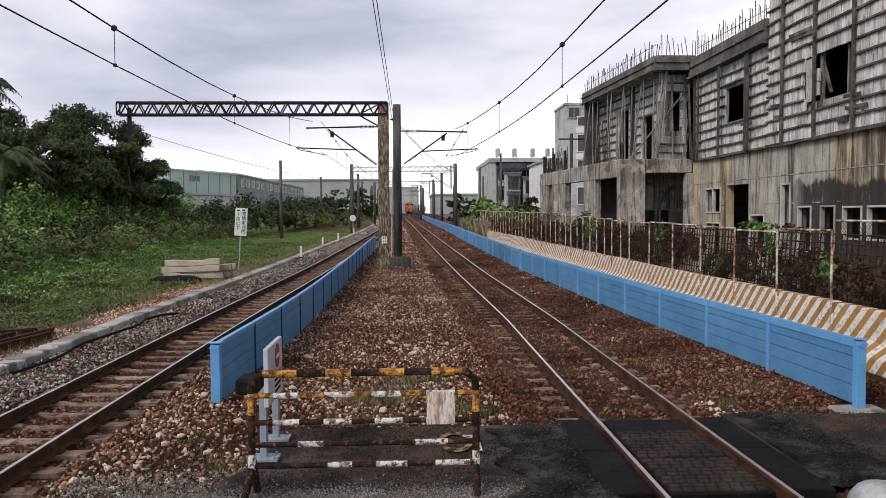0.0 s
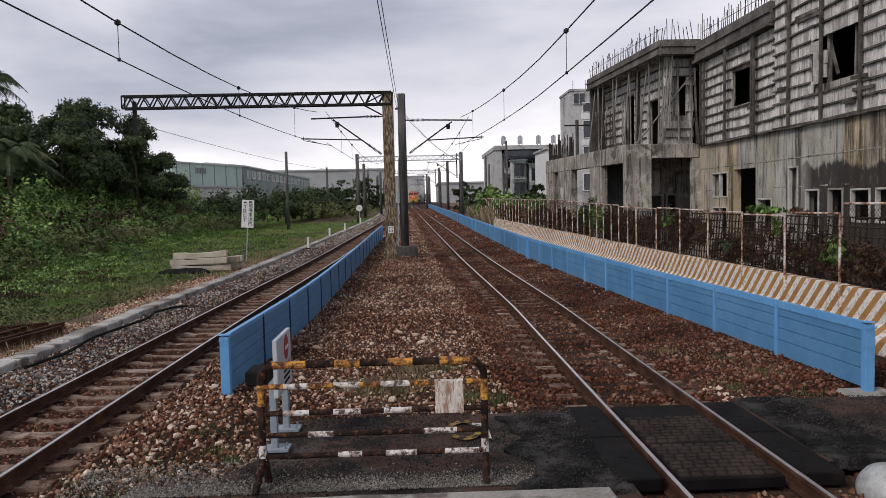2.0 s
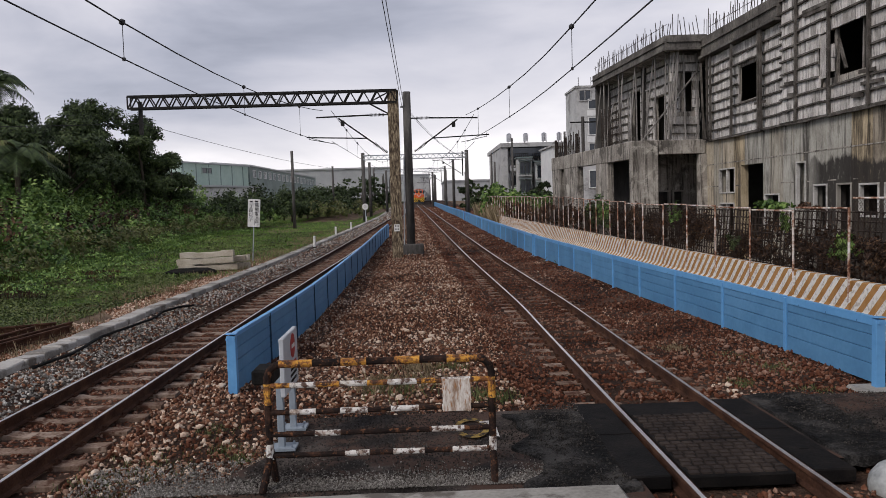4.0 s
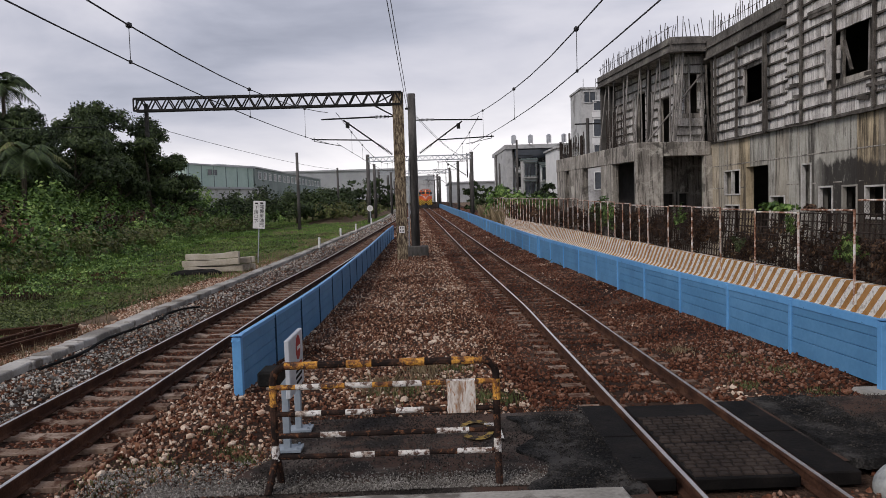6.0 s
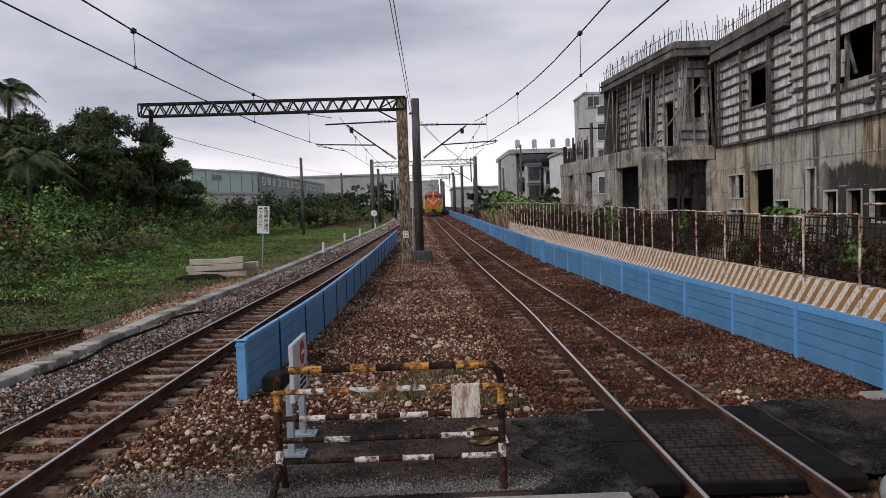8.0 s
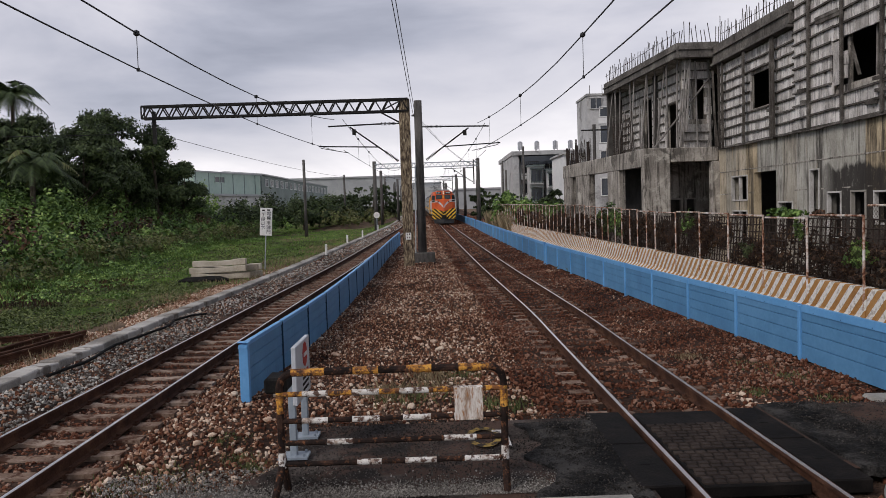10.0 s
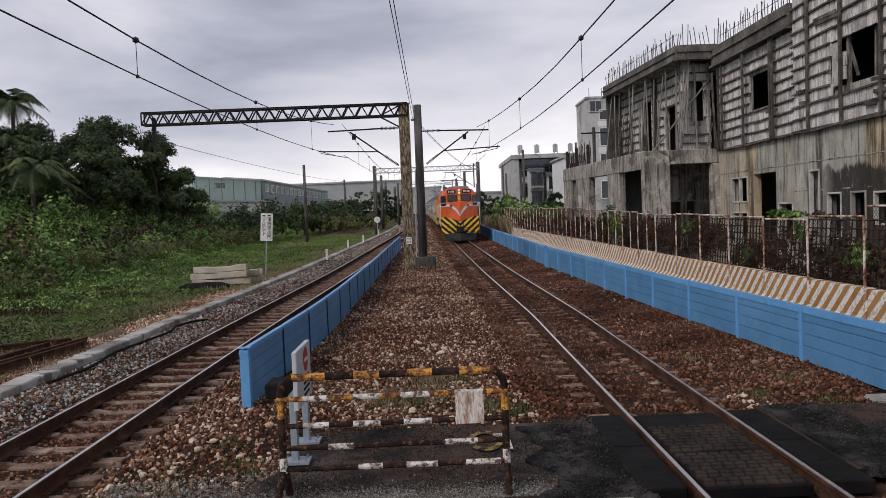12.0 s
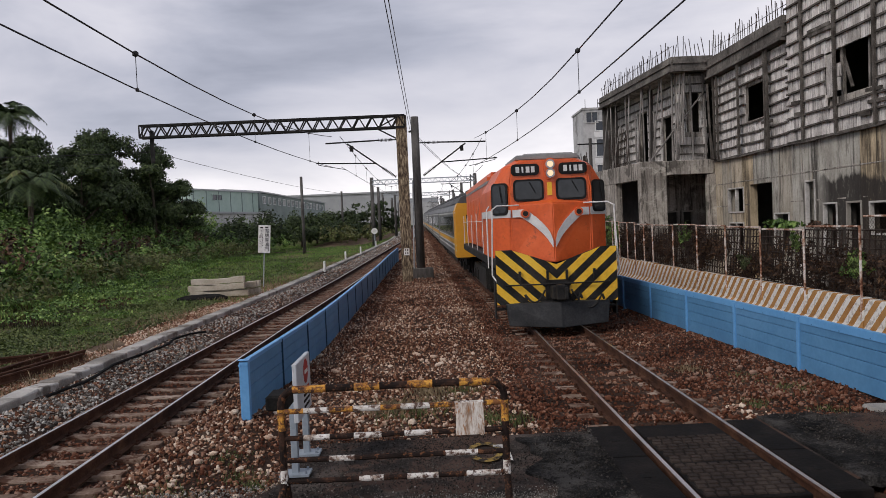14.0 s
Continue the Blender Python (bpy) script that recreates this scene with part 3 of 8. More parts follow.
part("foundation", bm, CONCRETE, gantry)
truss(gantry, -12.42, -0.95, 6.85, 7.36, 0, DARK_STEEL, 0.18, 0.56)
bm = bmesh.new()
box(bm, -11.95, 0, 6.45, 0.14, 0.14, 1.4)
part("drop_post", bm, DARK_STEEL, gantry)
bm = bmesh.new()
beam(bm, (-2.2, 0, 6.85), (-1.3, 0, 6.35), 0.06, 0.06)
beam(bm, (-2.2, 0, 6.85), (-1.3, 0, 7.3), 0.05, 0.05)
part("knee_brace", bm, DARK_STEEL, gantry)
bm = bmesh.new()
box(bm, -1.12, -0.172, 1.42, 0.24, 0.008, 0.3)
plate = part("mast_plate", bm, WHITE, gantry, "white mast marker plate")
for i in range(2):
    for j in range(2):
        bm = bmesh.new()
        box(bm, -1.17 + i * 0.1, -0.179, 1.5 - j * 0.14, 0.045, 0.004, 0.07)
        part("marking_bar", bm, BLACK, plate)
cantilever(gantry, -1.3, 6.33, 4.6, 2.4, -1)

dark = taper_mast("catenary_mast", -0.56, 34.8, 7.55, 0.2, 0.18, MAST_GREY, "round dark concrete catenary mast on square footing")
bm = bmesh.new()
box(bm, 0.08, -0.02, 0.28, 1.0, 0.85, 0.62)
soften(bm, 0.03)
part("footing", bm, MAST_GREY, dark)
bm = bmesh.new()
rod(bm, (-0.32, -0.18, 0.1), (-0.2, -0.16, 4.6), 0.03, 6)
part("cable_duct", bm, STEEL, dark)
cantilever(dark, 0.18, 6.35, 4.75, 2.3, 1)


def far_gantry(y, xl, xr, top, lbl):
    g = thing("catenary_gantry", Matrix.Translation((0, y, rise(y) - 0.2)), lbl, "catenary gantry", "far gantries")
    for x in (xl, xr):
        bm = bmesh.new()
        rod(bm, (x, 0, 0), (x, 0, top + 0.3), 0.2, 12, 0.19)
        part("pole", bm, MAST_GREY, g, smooth=True)
    truss(g, xl, xr, top - 0.45, top, 0, STEEL, 0.15, 0.62)
    return g


for y, xl, xr in ((80, -6.1, 4.85), (128, -8.0, 4.0), (176, -9.0, 3.0)):
    g = far_gantry(y, xl, xr, 7.0, "concrete masts joined by a grey lattice girder")
    cantilever(g, right_track(y) + 3.0, 6.35, 4.75, 2.4, -1)
    bm = bmesh.new()
    box(bm, right_track(y) + 3.0, 0, 5.9, 0.12, 0.12, 2.6)
    part("drop_post", bm, DARK_STEEL, g)
# ---- overhead wires ----


def wire_path(parent, name, pts, r=0.011, mat=None):
    bm = bmesh.new()
    sec = [(r * math.cos(a), r * math.sin(a)) for a in (0, 1.257, 2.513, 3.77, 5.027)]
    sweep(bm, sec, pts)
    return part(name, bm, mat or WIRE, parent)


def span(parent, line, off, y0, y1, contact, high, low, balls=True):
    """One span: messenger wire hanging between two masts, contact wire under it, droppers between."""
    n = 18
    mess, cont = [], []
    for i in range(n + 1):
        u = i / n
        y = y0 + (y1 - y0) * u
        stag = off + 0.18 * math.cos(math.pi * u)
        e = rise(y)
        x = line(y) + stag
        cz = contact + 0.3 * (2 * u - 1) ** 2
        mz = low + (high - low) * (2 * u - 1) ** 2
        cont.append((x, y, e + cz))
        mess.append((x, y, e + mz))
    wire_path(parent, "messenger_wire", mess, 0.013)
    wire_path(parent, "contact_wire", cont, 0.011)
    for k in (2, 4, 7, 10, 13, 16):
        bm = bmesh.new()
        rod(bm, mess[k], cont[k], 0.006, 5)
        if balls:
            bmesh.ops.create_icosphere(bm, subdivisions=1, radius=0.055, matrix=Matrix.Translation(mess[k]))
        box(bm, *cont[k], 0.04, 0.05, 0.05)
        part("dropper", bm, WIRE, parent)


over_left = thing("overhead_line", pose(0, 0, 0), "dark catenary wires with droppers over the siding track", "overhead wire", "overhead wires")
over_right = thing("overhead_line", pose(0, 0, 0), "dark catenary wires with droppers over the main track", "overhead wire", "overhead wires")
for k, (a, b) in enumerate(((-14.5, 33.0), (33.0, 80.0), (80.0, 128.0), (128.0, 176.0))):
    span(over_left, left_track, 0.05, a, b, 4.77, 6.4, 5.32, k < 2)
for k, (a, b) in enumerate(((-13.5, 34.8), (34.8, 80.0), (80.0, 128.0), (128.0, 176.0))):
    span(over_right, right_track, -0.05, a, b, 4.7, 6.25, 5.42, k < 2)
feeder = thing("feeder_line", pose(0, 0, 0), "pair of thin dark feeder wires carried by the masts", "overhead wire", "overhead wires")
for dx in (0.0, 0.16):
    near = [(-0.78 + dx * 0.5, 34.8 - i * 4, 6.85 + 0.08 * i + 0.3 * dx) for i in range(13)]
    wire_path(feeder, "feeder_wire", near[::-1])
    far = []
    for i in range(13):
        u = i / 12
        far.append((-0.78 + dx * 0.5 + 5.6 * u, 34.8 + 45.2 * u, rise(34.8 + 45.2 * u) + 6.75 - 0.35 * u - 2.4 * u * (1 - u)))
    wire_path(feeder, "feeder_wire", far)
bm = bmesh.new()
rod(bm, (-0.85, 34.8, 6.84), (-0.5, 34.8, 6.84), 0.025)
insulator(bm, (-0.86, 34.8, 6.84), (-0.74, 34.8, 6.84), 0.045, 4)
part("bracket", bm, DARK_STEEL, feeder)
slack = thing("cable", pose(0, 0, 0), "thin dark cable strung from the gantry leg", "cable")
wire_path(slack, "strand", [(-11.95 + 3.2 * u, 33 + 60 * u, 6.2 + 0.6 * u - 1.6 * u * (1 - u)) for u in [i / 10 for i in range(11)]], 0.012)
wire_path(slack, "strand", [(-30 + 18.05 * u, 24 + 9 * u, 6.0 + 0.2 * u - 1.0 * u * (1 - u)) for u in [i / 10 for i in range(11)]], 0.012)

# single masts further along the line
for x, y, h in ((4.2, 99, 7.2), (3.6, 112, 6.2), (-6.6, 97, 7.0), (-5.2, 112, 6.4), (2.2, 150, 7.0), (-7.5, 150, 7.0), (-11.5, 68, 7.0), (-11.2, 96, 6.6), (3.5, 190, 7.5), (-8.5, 200, 7.5), (2.5, 230, 7.5)):
    taper_mast("line_mast", x, y, h, *((0.15, 0.12) if x < -10 else (0.2, 0.17)), MAST_GREY, "tall grey concrete mast beside the railway")
for x, y in ((-5.9, 41), (-6.0, 52), (-5.7, 60), (-5.5, 74)):
    p = thing("marker_post", Matrix.Translation((x, y, rise(y) - 0.15)), "short white concrete marker post by the kerb", "post", "marker posts")
    bm = bmesh.new()
    box(bm, 0, 0, 0.35, 0.12, 0.12, 0.75)
    soften(bm, 0.02)
    part("shaft", bm, WHITE, p)
    bm = bmesh.new()
    box(bm, 0, 0, 0.06, 0.16, 0.16, 0.14)
    part("foot", bm, BLACK, p)


# ---- striped concrete barriers with a wire fence on top ----
def striped(name):
    m = material(name, [(0.27, 0.13, 0.045), (0.4, 0.205, 0.07), (0.47, 0.265, 0.11)], 2, 20, 0.8, coords="World", bump=0.3)
    n, l = m.node_tree.nodes, m.node_tree.links
    bsdf = n["Principled BSDF"]
    old = bsdf.inputs["Base Color"].links[0].from_socket
    geo = n.new("ShaderNodeNewGeometry")
    dot = n.new("ShaderNodeVectorMath")
    dot.operation = "DOT_PRODUCT"
    dot.inputs[1].default_value = (0, 1 / 0.34, 0.85 / 0.34)
    l.new(geo.outputs["Position"], dot.inputs[0])
    wob = n.new("ShaderNodeTexNoise")
    wob.inputs["Scale"].default_value = 14
    l.new(geo.outputs["Position"], wob.inputs["Vector"])
    add = n.new("ShaderNodeMath")
    add.operation = "MULTIPLY_ADD"
    add.inputs[1].default_value = 0.07
    l.new(wob.outputs[0], add.inputs[0])
    l.new(dot.outputs["Value"], add.inputs[2])
    fr = n.new("ShaderNodeMath")
    fr.operation = "FRACT"
    l.new(add.outputs[0], fr.inputs[0])
    gt = n.new("ShaderNodeMath")
    gt.operation = "GREATER_THAN"
    gt.inputs[1].default_value = 0.5
    l.new(fr.outputs[0], gt.inputs[0])
    white = n.new("ShaderNodeValToRGB")
    white.color_ramp.elements[0].position, white.color_ramp.elements[0].color = 0.35, (0.48, 0.44, 0.39, 1)
    white.color_ramp.elements[1].position, white.color_ramp.elements[1].color = 0.5, (0.74, 0.72, 0.68, 1)
    l.new(wob.outputs[0], white.inputs[0])
    mx = n.new("ShaderNodeMixRGB")
    l.new(gt.outputs[0], mx.inputs[0])
    l.new(old, mx.inputs[1])
    l.new(white.outputs[0], mx.inputs[2])
    l.new(mx.outputs[0], bsdf.inputs["Base Color"])
    return m


STRIPES = striped("orange_white_stripes")
LINK = material("rusty_chain_link", [(0.012, 0.008, 0.006), (0.03, 0.018, 0.013), (0.07, 0.05, 0.042)], 3, 30, 0.8, 0.0, coords="World", bump=0)
JERSEY = [(-0.3, -0.2), (0.3, -0.2), (0.3, 0.05), (0.13, 0.3), (0.09, 0.82), (-0.09, 0.82), (-0.13, 0.3), (-0.3, 0.05)]
y, bay = 5.6, 0
while y < 66:
    y1 = y + 1.95
    zz = random.uniform(-0.015, 0.015)
    jb = thing("concrete_barrier", pose(0, 0, 0), "orange and white striped concrete barrier carrying a wire fence", "barrier", "striped barriers")
    bm = bmesh.new()
    sweep(bm, JERSEY, [(jersey_line(y + 0.015), y + 0.015, rise(y) + zz), (jersey_line(y1 - 0.015), y1 - 0.015, rise(y1) + zz)])
    soften(bm, 0.015)
    part("block", bm, STRIPES, jb)
    # fence bay: two posts, rails, wire mesh
    top = 2.08 + (0.2 if bay < 4 else 0.22 * min(1, max(0, (y - 20) / 12))) + random.uniform(-0.04, 0.04)
    lean = random.uniform(-0.05, 0.05)
    a, b = Vector((jersey_line(y + 0.06), y + 0.06, rise(y))), Vector((jersey_line(y1 - 0.06), y1 - 0.06, rise(y1)))
    fb = thing("fence_bay", pose(0, 0, 0), "rusty white tubular fence bay with chain-link wire", "fence", "fence bays")
    for p in (a, ) if y < 25 else (a, a.lerp(b, 0.5)):
        bm = bmesh.new()
        rod(bm, p + Vector((-0.1, 0, 0.3)), p + Vector((-0.1 + lean * 0.4, lean, top + 0.02)), 0.024, 7)
        part("post", bm, PLACE_FRAME, fb)
    bm = bmesh.new()
    rod(bm, a + Vector((-0.1 + lean * 0.4, lean, top)), b + Vector((-0.1 + lean * 0.4, lean, top)), 0.02, 7)
    part("top_rail", bm, PLACE_FRAME, fb)
    if y < 46:
        bm = bmesh.new()
        k = 0
        h = top - 0.85
        step = 0.085 if y < 24 else 0.15
        ln = (b - a).length
        d = (b - a).normalized()
        m = int((ln + h) / step)
        for i in range(m):
            s = i * step
            for sg in (1, -1):
                # diagonal wires clipped to the bay
                if sg == 1:
                    p0, p1 = (s, 0) if s < ln else (ln, s - ln), (0, s) if s < h else (s - h, h)
                else:
                    p0, p1 = (ln - s, 0) if s < ln else (0, s - ln), (ln, s) if s < h else (ln - (s - h), h)
                q0 = a + d * p0[0] + Vector((-0.1, 0, 0.85 + p0[1]))
                q1 = a + d * p1[0] + Vector((-0.1, 0, 0.85 + p1[1]))
                if (q1 - q0).length > 0.05:
                    rod(bm, q0, q1, 0.0028 if y < 24 else 0.0045, 3)
        tagged(part("chain_link", bm, LINK, fb), kind="stuff")
    y, bay = y1, bay + 1

# rebar mats standing behind the fence
for k in range(9):
    y0 = 8.2 + k * 2.4
    mat_ = thing("rebar_mat", pose(0, 0, 0), "rusty welded rebar mat leaning behind the fence", "rebar mat", "rebar mats")
    x0 = jersey_line(y0) + 0.5
    for i in range(13):
        bm = bmesh.new()
        rod(bm, (x0 + 0.02, y0 + i * 0.19, -0.2), (x0 + 0.2, y0 + i * 0.19, 2.02), 0.016, 5)
        part("upright_bar", bm, REBAR, mat_)
    for j in range(11):
        bm = bmesh.new()
        z = 0.2 + j * 0.18
        rod(bm, (x0 + 0.03 + z * 0.08, y0 - 0.05, z), (x0 + 0.03 + z * 0.08, y0 + 2.35, z), 0.016, 5)
        part("cross_bar", bm, REBAR, mat_)
# ---- the unfinished concrete building ----
def streaked(name, cols, dark, streak_scale, contrast=0.3, rough=0.92, extra=None, obj=0.0):
    """Concrete or timber with long vertical weather streaks and dark damp blotches."""
    m = material(name, cols, 1.1, 16, rough, coords="World", bump=0.45, contrast=contrast, obj_random=obj, depth=0.015)
    nt = m.node_tree
    n, l = nt.nodes, nt.links
    bsdf = n["Principled BSDF"]
    old = bsdf.inputs["Base Color"].links[0].from_socket
    geo = n.new("ShaderNodeNewGeometry")
    for (sx, sz), lo, hi, col in ((streak_scale, 0.5, 0.66, dark), ((1.0, 0.45), 0.6, 0.78, dark)) + tuple(extra or ()):
        mp = n.new("ShaderNodeMapping")
        mp.inputs["Scale"].default_value = (sx, sx, sz)
        l.new(geo.outputs["Position"], mp.inputs["Vector"])
        t = n.new("ShaderNodeTexNoise")
        t.inputs["Scale"].default_value, t.inputs["Detail"].default_value, t.inputs["Roughness"].default_value = 1.0, 8, 0.68
        t.inputs["Distortion"].default_value = 0.6
        l.new(mp.outputs[0], t.inputs["Vector"])
        r = n.new("ShaderNodeValToRGB")
        r.color_ramp.elements[0].position, r.color_ramp.elements[1].position = lo, hi
        r.color_ramp.elements[1].color = (0.75, 0.75, 0.75, 1)
        l.new(t.outputs[0], r.inputs[0])
        mx = n.new("ShaderNodeMixRGB")
        mx.inputs[2].default_value = (*col, 1)
        l.new(r.outputs[0], mx.inputs[0])
        l.new(old, mx.inputs[1])
        old = mx.outputs[0]
    l.new(old, bsdf.inputs["Base Color"])
    return m


def poured_wall():
    """Bare concrete poured in upright lifts of differing tint, with run-down streaks and a black mouldy lower zone at one end."""
    m = streaked("stained_concrete_wall", [(0.3, 0.27, 0.225), (0.44, 0.405, 0.345), (0.6, 0.56, 0.49)], (0.085, 0.075, 0.065), (5.5, 0.6),
                 extra=(((9, 2.5), 0.54, 0.74, (0.62, 0.58, 0.5)), ((7, 2.2), 0.6, 0.7, (0.07, 0.06, 0.052))))
    n, l = m.node_tree.nodes, m.node_tree.links
    bsdf = n["Principled BSDF"]
    colour = bsdf.inputs["Base Color"].links[0].from_socket
    geo = n.new("ShaderNodeNewGeometry")
    sep = n.new("ShaderNodeSeparateXYZ")
    l.new(geo.outputs["Position"], sep.inputs[0])

    def calc(op, a, b=None, c=None):
        k = n.new("ShaderNodeMath")
        k.operation = op
        for i, v in enumerate((a, b, c)):
            if v is None:
                continue
            if isinstance(v, (int, float)):
                k.inputs[i].default_value = v
            else:
                l.new(v, k.inputs[i])
        return k.outputs[0]

    def grain(scale, detail=6.0, rough=0.65):
        mp = n.new("ShaderNodeMapping")
        mp.inputs["Scale"].default_value = scale
        l.new(geo.outputs["Position"], mp.inputs["Vector"])
        t = n.new("ShaderNodeTexNoise")
        t.inputs["Scale"].default_value, t.inputs["Detail"].default_value, t.inputs["Roughness"].default_value = 1.0, detail, rough
        l.new(mp.outputs[0], t.inputs["Vector"])
        return t.outputs[0]

    def lay(fac, under, over, blend="MIX"):
        mx = n.new("ShaderNodeMixRGB")
        mx.blend_type = blend
        for i, v in enumerate((fac, under, over)):
            if isinstance(v, tuple):
                mx.inputs[i].default_value = (*v, 1)
            elif isinstance(v, (int, float)):
                mx.inputs[i].default_value = v
            else:
                l.new(v, mx.inputs[i])
        return mx.outputs[0]

    # lifts about 0.9 m wide, each of its own tint
    lift = n.new("ShaderNodeTexWhiteNoise")
    lift.noise_dimensions = "1D"
    l.new(calc("FLOOR", calc("MULTIPLY", sep.outputs["Y"], 1.1)), lift.inputs["W"])
    tint = n.new("ShaderNodeValToRGB")
    tint.color_ramp.interpolation = "CONSTANT"
    el = tint.color_ramp.elements
    el[0].position, el[0].color = 0.0, (1.1, 0.95, 0.7, 1)
    el[1].position, el[1].color = 0.82, (0.78, 0.72, 0.64, 1)
    for p, c in ((0.2, (0.92, 0.97, 1.0, 1)), (0.45, (1.05, 0.98, 0.86, 1)), (0.65, (0.85, 0.85, 0.82, 1))):
        e = el.new(p)
        e.color = c
    l.new(lift.outputs["Value"], tint.inputs[0])
    colour = lay(0.85, colour, tint.outputs[0], "MULTIPLY")
    # rust-yellow wash and black run-down streaks
    colour = lay(calc("SMOOTH_MIN", calc("MAXIMUM", calc("MULTIPLY_ADD", grain((1.3, 1.3, 0.35)), 6.0, -3.6), 0.0), 0.5, 0.2), colour, (0.42, 0.3, 0.14))
    runs = calc("MINIMUM", calc("MAXIMUM", calc("MULTIPLY_ADD", grain((1, 2.6, 0.16), 8, 0.72), 9.0, -4.5), 0.0), 0.85)
    colour = lay(runs, colour, (0.035, 0.03, 0.027))
    # mould below a ragged edge at the near end
    edge = calc("MULTIPLY_ADD", grain((1, 0.9, 0.4), 5, 0.7), 1.1, 2.75)
    low = calc("MINIMUM", calc("MAXIMUM", calc("MULTIPLY", calc("SUBTRACT", edge, sep.outputs["Z"]), 9.0), 0.0), 1.0)
    near = calc("MINIMUM", calc("MAXIMUM", calc("SUBTRACT", 21.6, sep.outputs["Y"]), 0.0), 1.0)
    patchy = calc("MINIMUM", calc("MAXIMUM", calc("MULTIPLY_ADD", grain((4, 5, 2.2), 8, 0.75), 5.0, -1.3), 0.5), 0.95)
    colour = lay(calc("MULTIPLY", calc("MULTIPLY", low, near), patchy), colour, (0.04, 0.036, 0.033))
    l.new(colour, bsdf.inputs["Base Color"])
    return m


WALL = poured_wall()
SLAB = streaked("rough_concrete_slab", [(0.17, 0.155, 0.135), (0.36, 0.33, 0.29), (0.58, 0.54, 0.48)], (0.035, 0.03, 0.026), (4.4, 0.3), extra=(((9, 0.6), 0.53, 0.6, (0.05, 0.043, 0.037)), ((1.2, 1.2), 0.56, 0.64, (0.6, 0.57, 0.5)), ((0.9, 0.7), 0.55, 0.6, (0.075, 0.068, 0.06))))
FORM = streaked("grey_formwork_board", [(0.36, 0.34, 0.315), (0.62, 0.59, 0.56), (0.8, 0.77, 0.73)], (0.045, 0.04, 0.036), (22, 2.2), obj=0.45, extra=(((5, 0.35), 0.58, 0.66, (0.025, 0.022, 0.02)),))
BATTEN = material("weathered_batten", [(0.035, 0.03, 0.026), (0.09, 0.08, 0.07), (0.2, 0.185, 0.165)], 3, 30, 0.9, coords="World", bump=0.4, obj_random=0.2)

EAVE = streaked("dark_eave_board", [(0.06, 0.054, 0.048), (0.13, 0.12, 0.11), (0.28, 0.26, 0.23)], (0.03, 0.026, 0.023), (8, 1.5))
PROP = material("steel_prop", [(0.13, 0.12, 0.11), (0.24, 0.225, 0.21), (0.36, 0.34, 0.32)], 2, 30, 0.7, 0.2, coords="World", bump=0.2, obj_random=0.25)
FRAME_WHITE = material("white_window_frame", [(0.22, 0.21, 0.19), (0.5, 0.48, 0.45), (0.66, 0.65, 0.63)], 3, 30, 0.6, coords="World", bump=0.15)
FRAME_GREY = material("concrete_window_frame", [(0.24, 0.22, 0.19), (0.38, 0.36, 0.32)], 3, 30, 0.9, coords="World", bump=0.3)
# Room concrete, its grey darkened to paint in the shade indoors.
INSIDE = material("shaded_room_concrete", [(0.05, 0.047, 0.043), (0.1, 0.094, 0.088)], 2, 20, 0.95, coords="World", bump=0.2)


def cut_wall(bm, x0, x1, ya, yb, za, zb, holes):
    """One wall between x0 and x1 with rectangular holes (ya, yb, za, zb) right through it."""
    ys = [v for v in sorted({ya, yb, *[h[0] for h in holes], *[h[1] for h in holes]}) if ya <= v <= yb]
    zs = [v for v in sorted({za, zb, *[h[2] for h in holes], *[h[3] for h in holes]}) if za <= v <= zb]
    made = {}

    def vert(x, j, k):
        if (x, j, k) not in made:
            made[(x, j, k)] = bm.verts.new((x, ys[j], zs[k]))
        return made[(x, j, k)]

    def solid(j, k):
        if not (0 <= j < len(ys) - 1 and 0 <= k < len(zs) - 1):
            return False
        y, z = (ys[j] + ys[j + 1]) / 2, (zs[k] + zs[k + 1]) / 2
        return not any(h[0] < y < h[1] and h[2] < z < h[3] for h in holes)

    for j in range(len(ys) - 1):
        for k in range(len(zs) - 1):
            if not solid(j, k):
                continue
            for x in (x0, x1):
                bm.faces.new((vert(x, j, k), vert(x, j + 1, k), vert(x, j + 1, k + 1), vert(x, j, k + 1)))
            for (dj, dk), (p, q) in (((-1, 0), ((j, k), (j, k + 1))), ((1, 0), ((j + 1, k), (j + 1, k + 1))), ((0, -1), ((j, k), (j + 1, k))), ((0, 1), ((j, k + 1), (j + 1, k + 1)))):
                if not solid(j + dj, k + dk):
                    bm.faces.new((vert(x0, *p), vert(x0, *q), vert(x1, *q), vert(x1, *p)))


BOARD_MESH = None


def board_at(parent, m, x, y, z, sx, sy, sz):
    """One formwork board, a unit box stretched to its size."""
    global BOARD_MESH
    if BOARD_MESH is None:
        bm = bmesh.new()
        box(bm, 0, 0, 0, 1, 1, 1)
        BOARD_MESH = mesh_of("form_board", bm, FORM)
    return shared("form_board", BOARD_MESH, parent, m @ Matrix.Translation((x, y, z)) @ Matrix.Diagonal((sx, sy, sz, 1)))


def window_frame(parent, x, ya, yb, za, zb, mat, mullions=1, t=0.06, name="window_frame"):
    bm = bmesh.new()
    yc, zc = (ya + yb) / 2, (za + zb) / 2
    for z in (za + t / 2, zb - t / 2):
        box(bm, x, yc, z, 0.12, yb - ya, t)
    ys = [ya + t / 2, yb - t / 2]
    for i in range(1, mullions):
        ys.append(ya + (yb - ya) * i / mullions)
    for y in ys:
        box(bm, x, y, zc, 0.12, t, zb - za - 2 * t)
    soften(bm, 0.006)
    return part(name, bm, mat, parent)


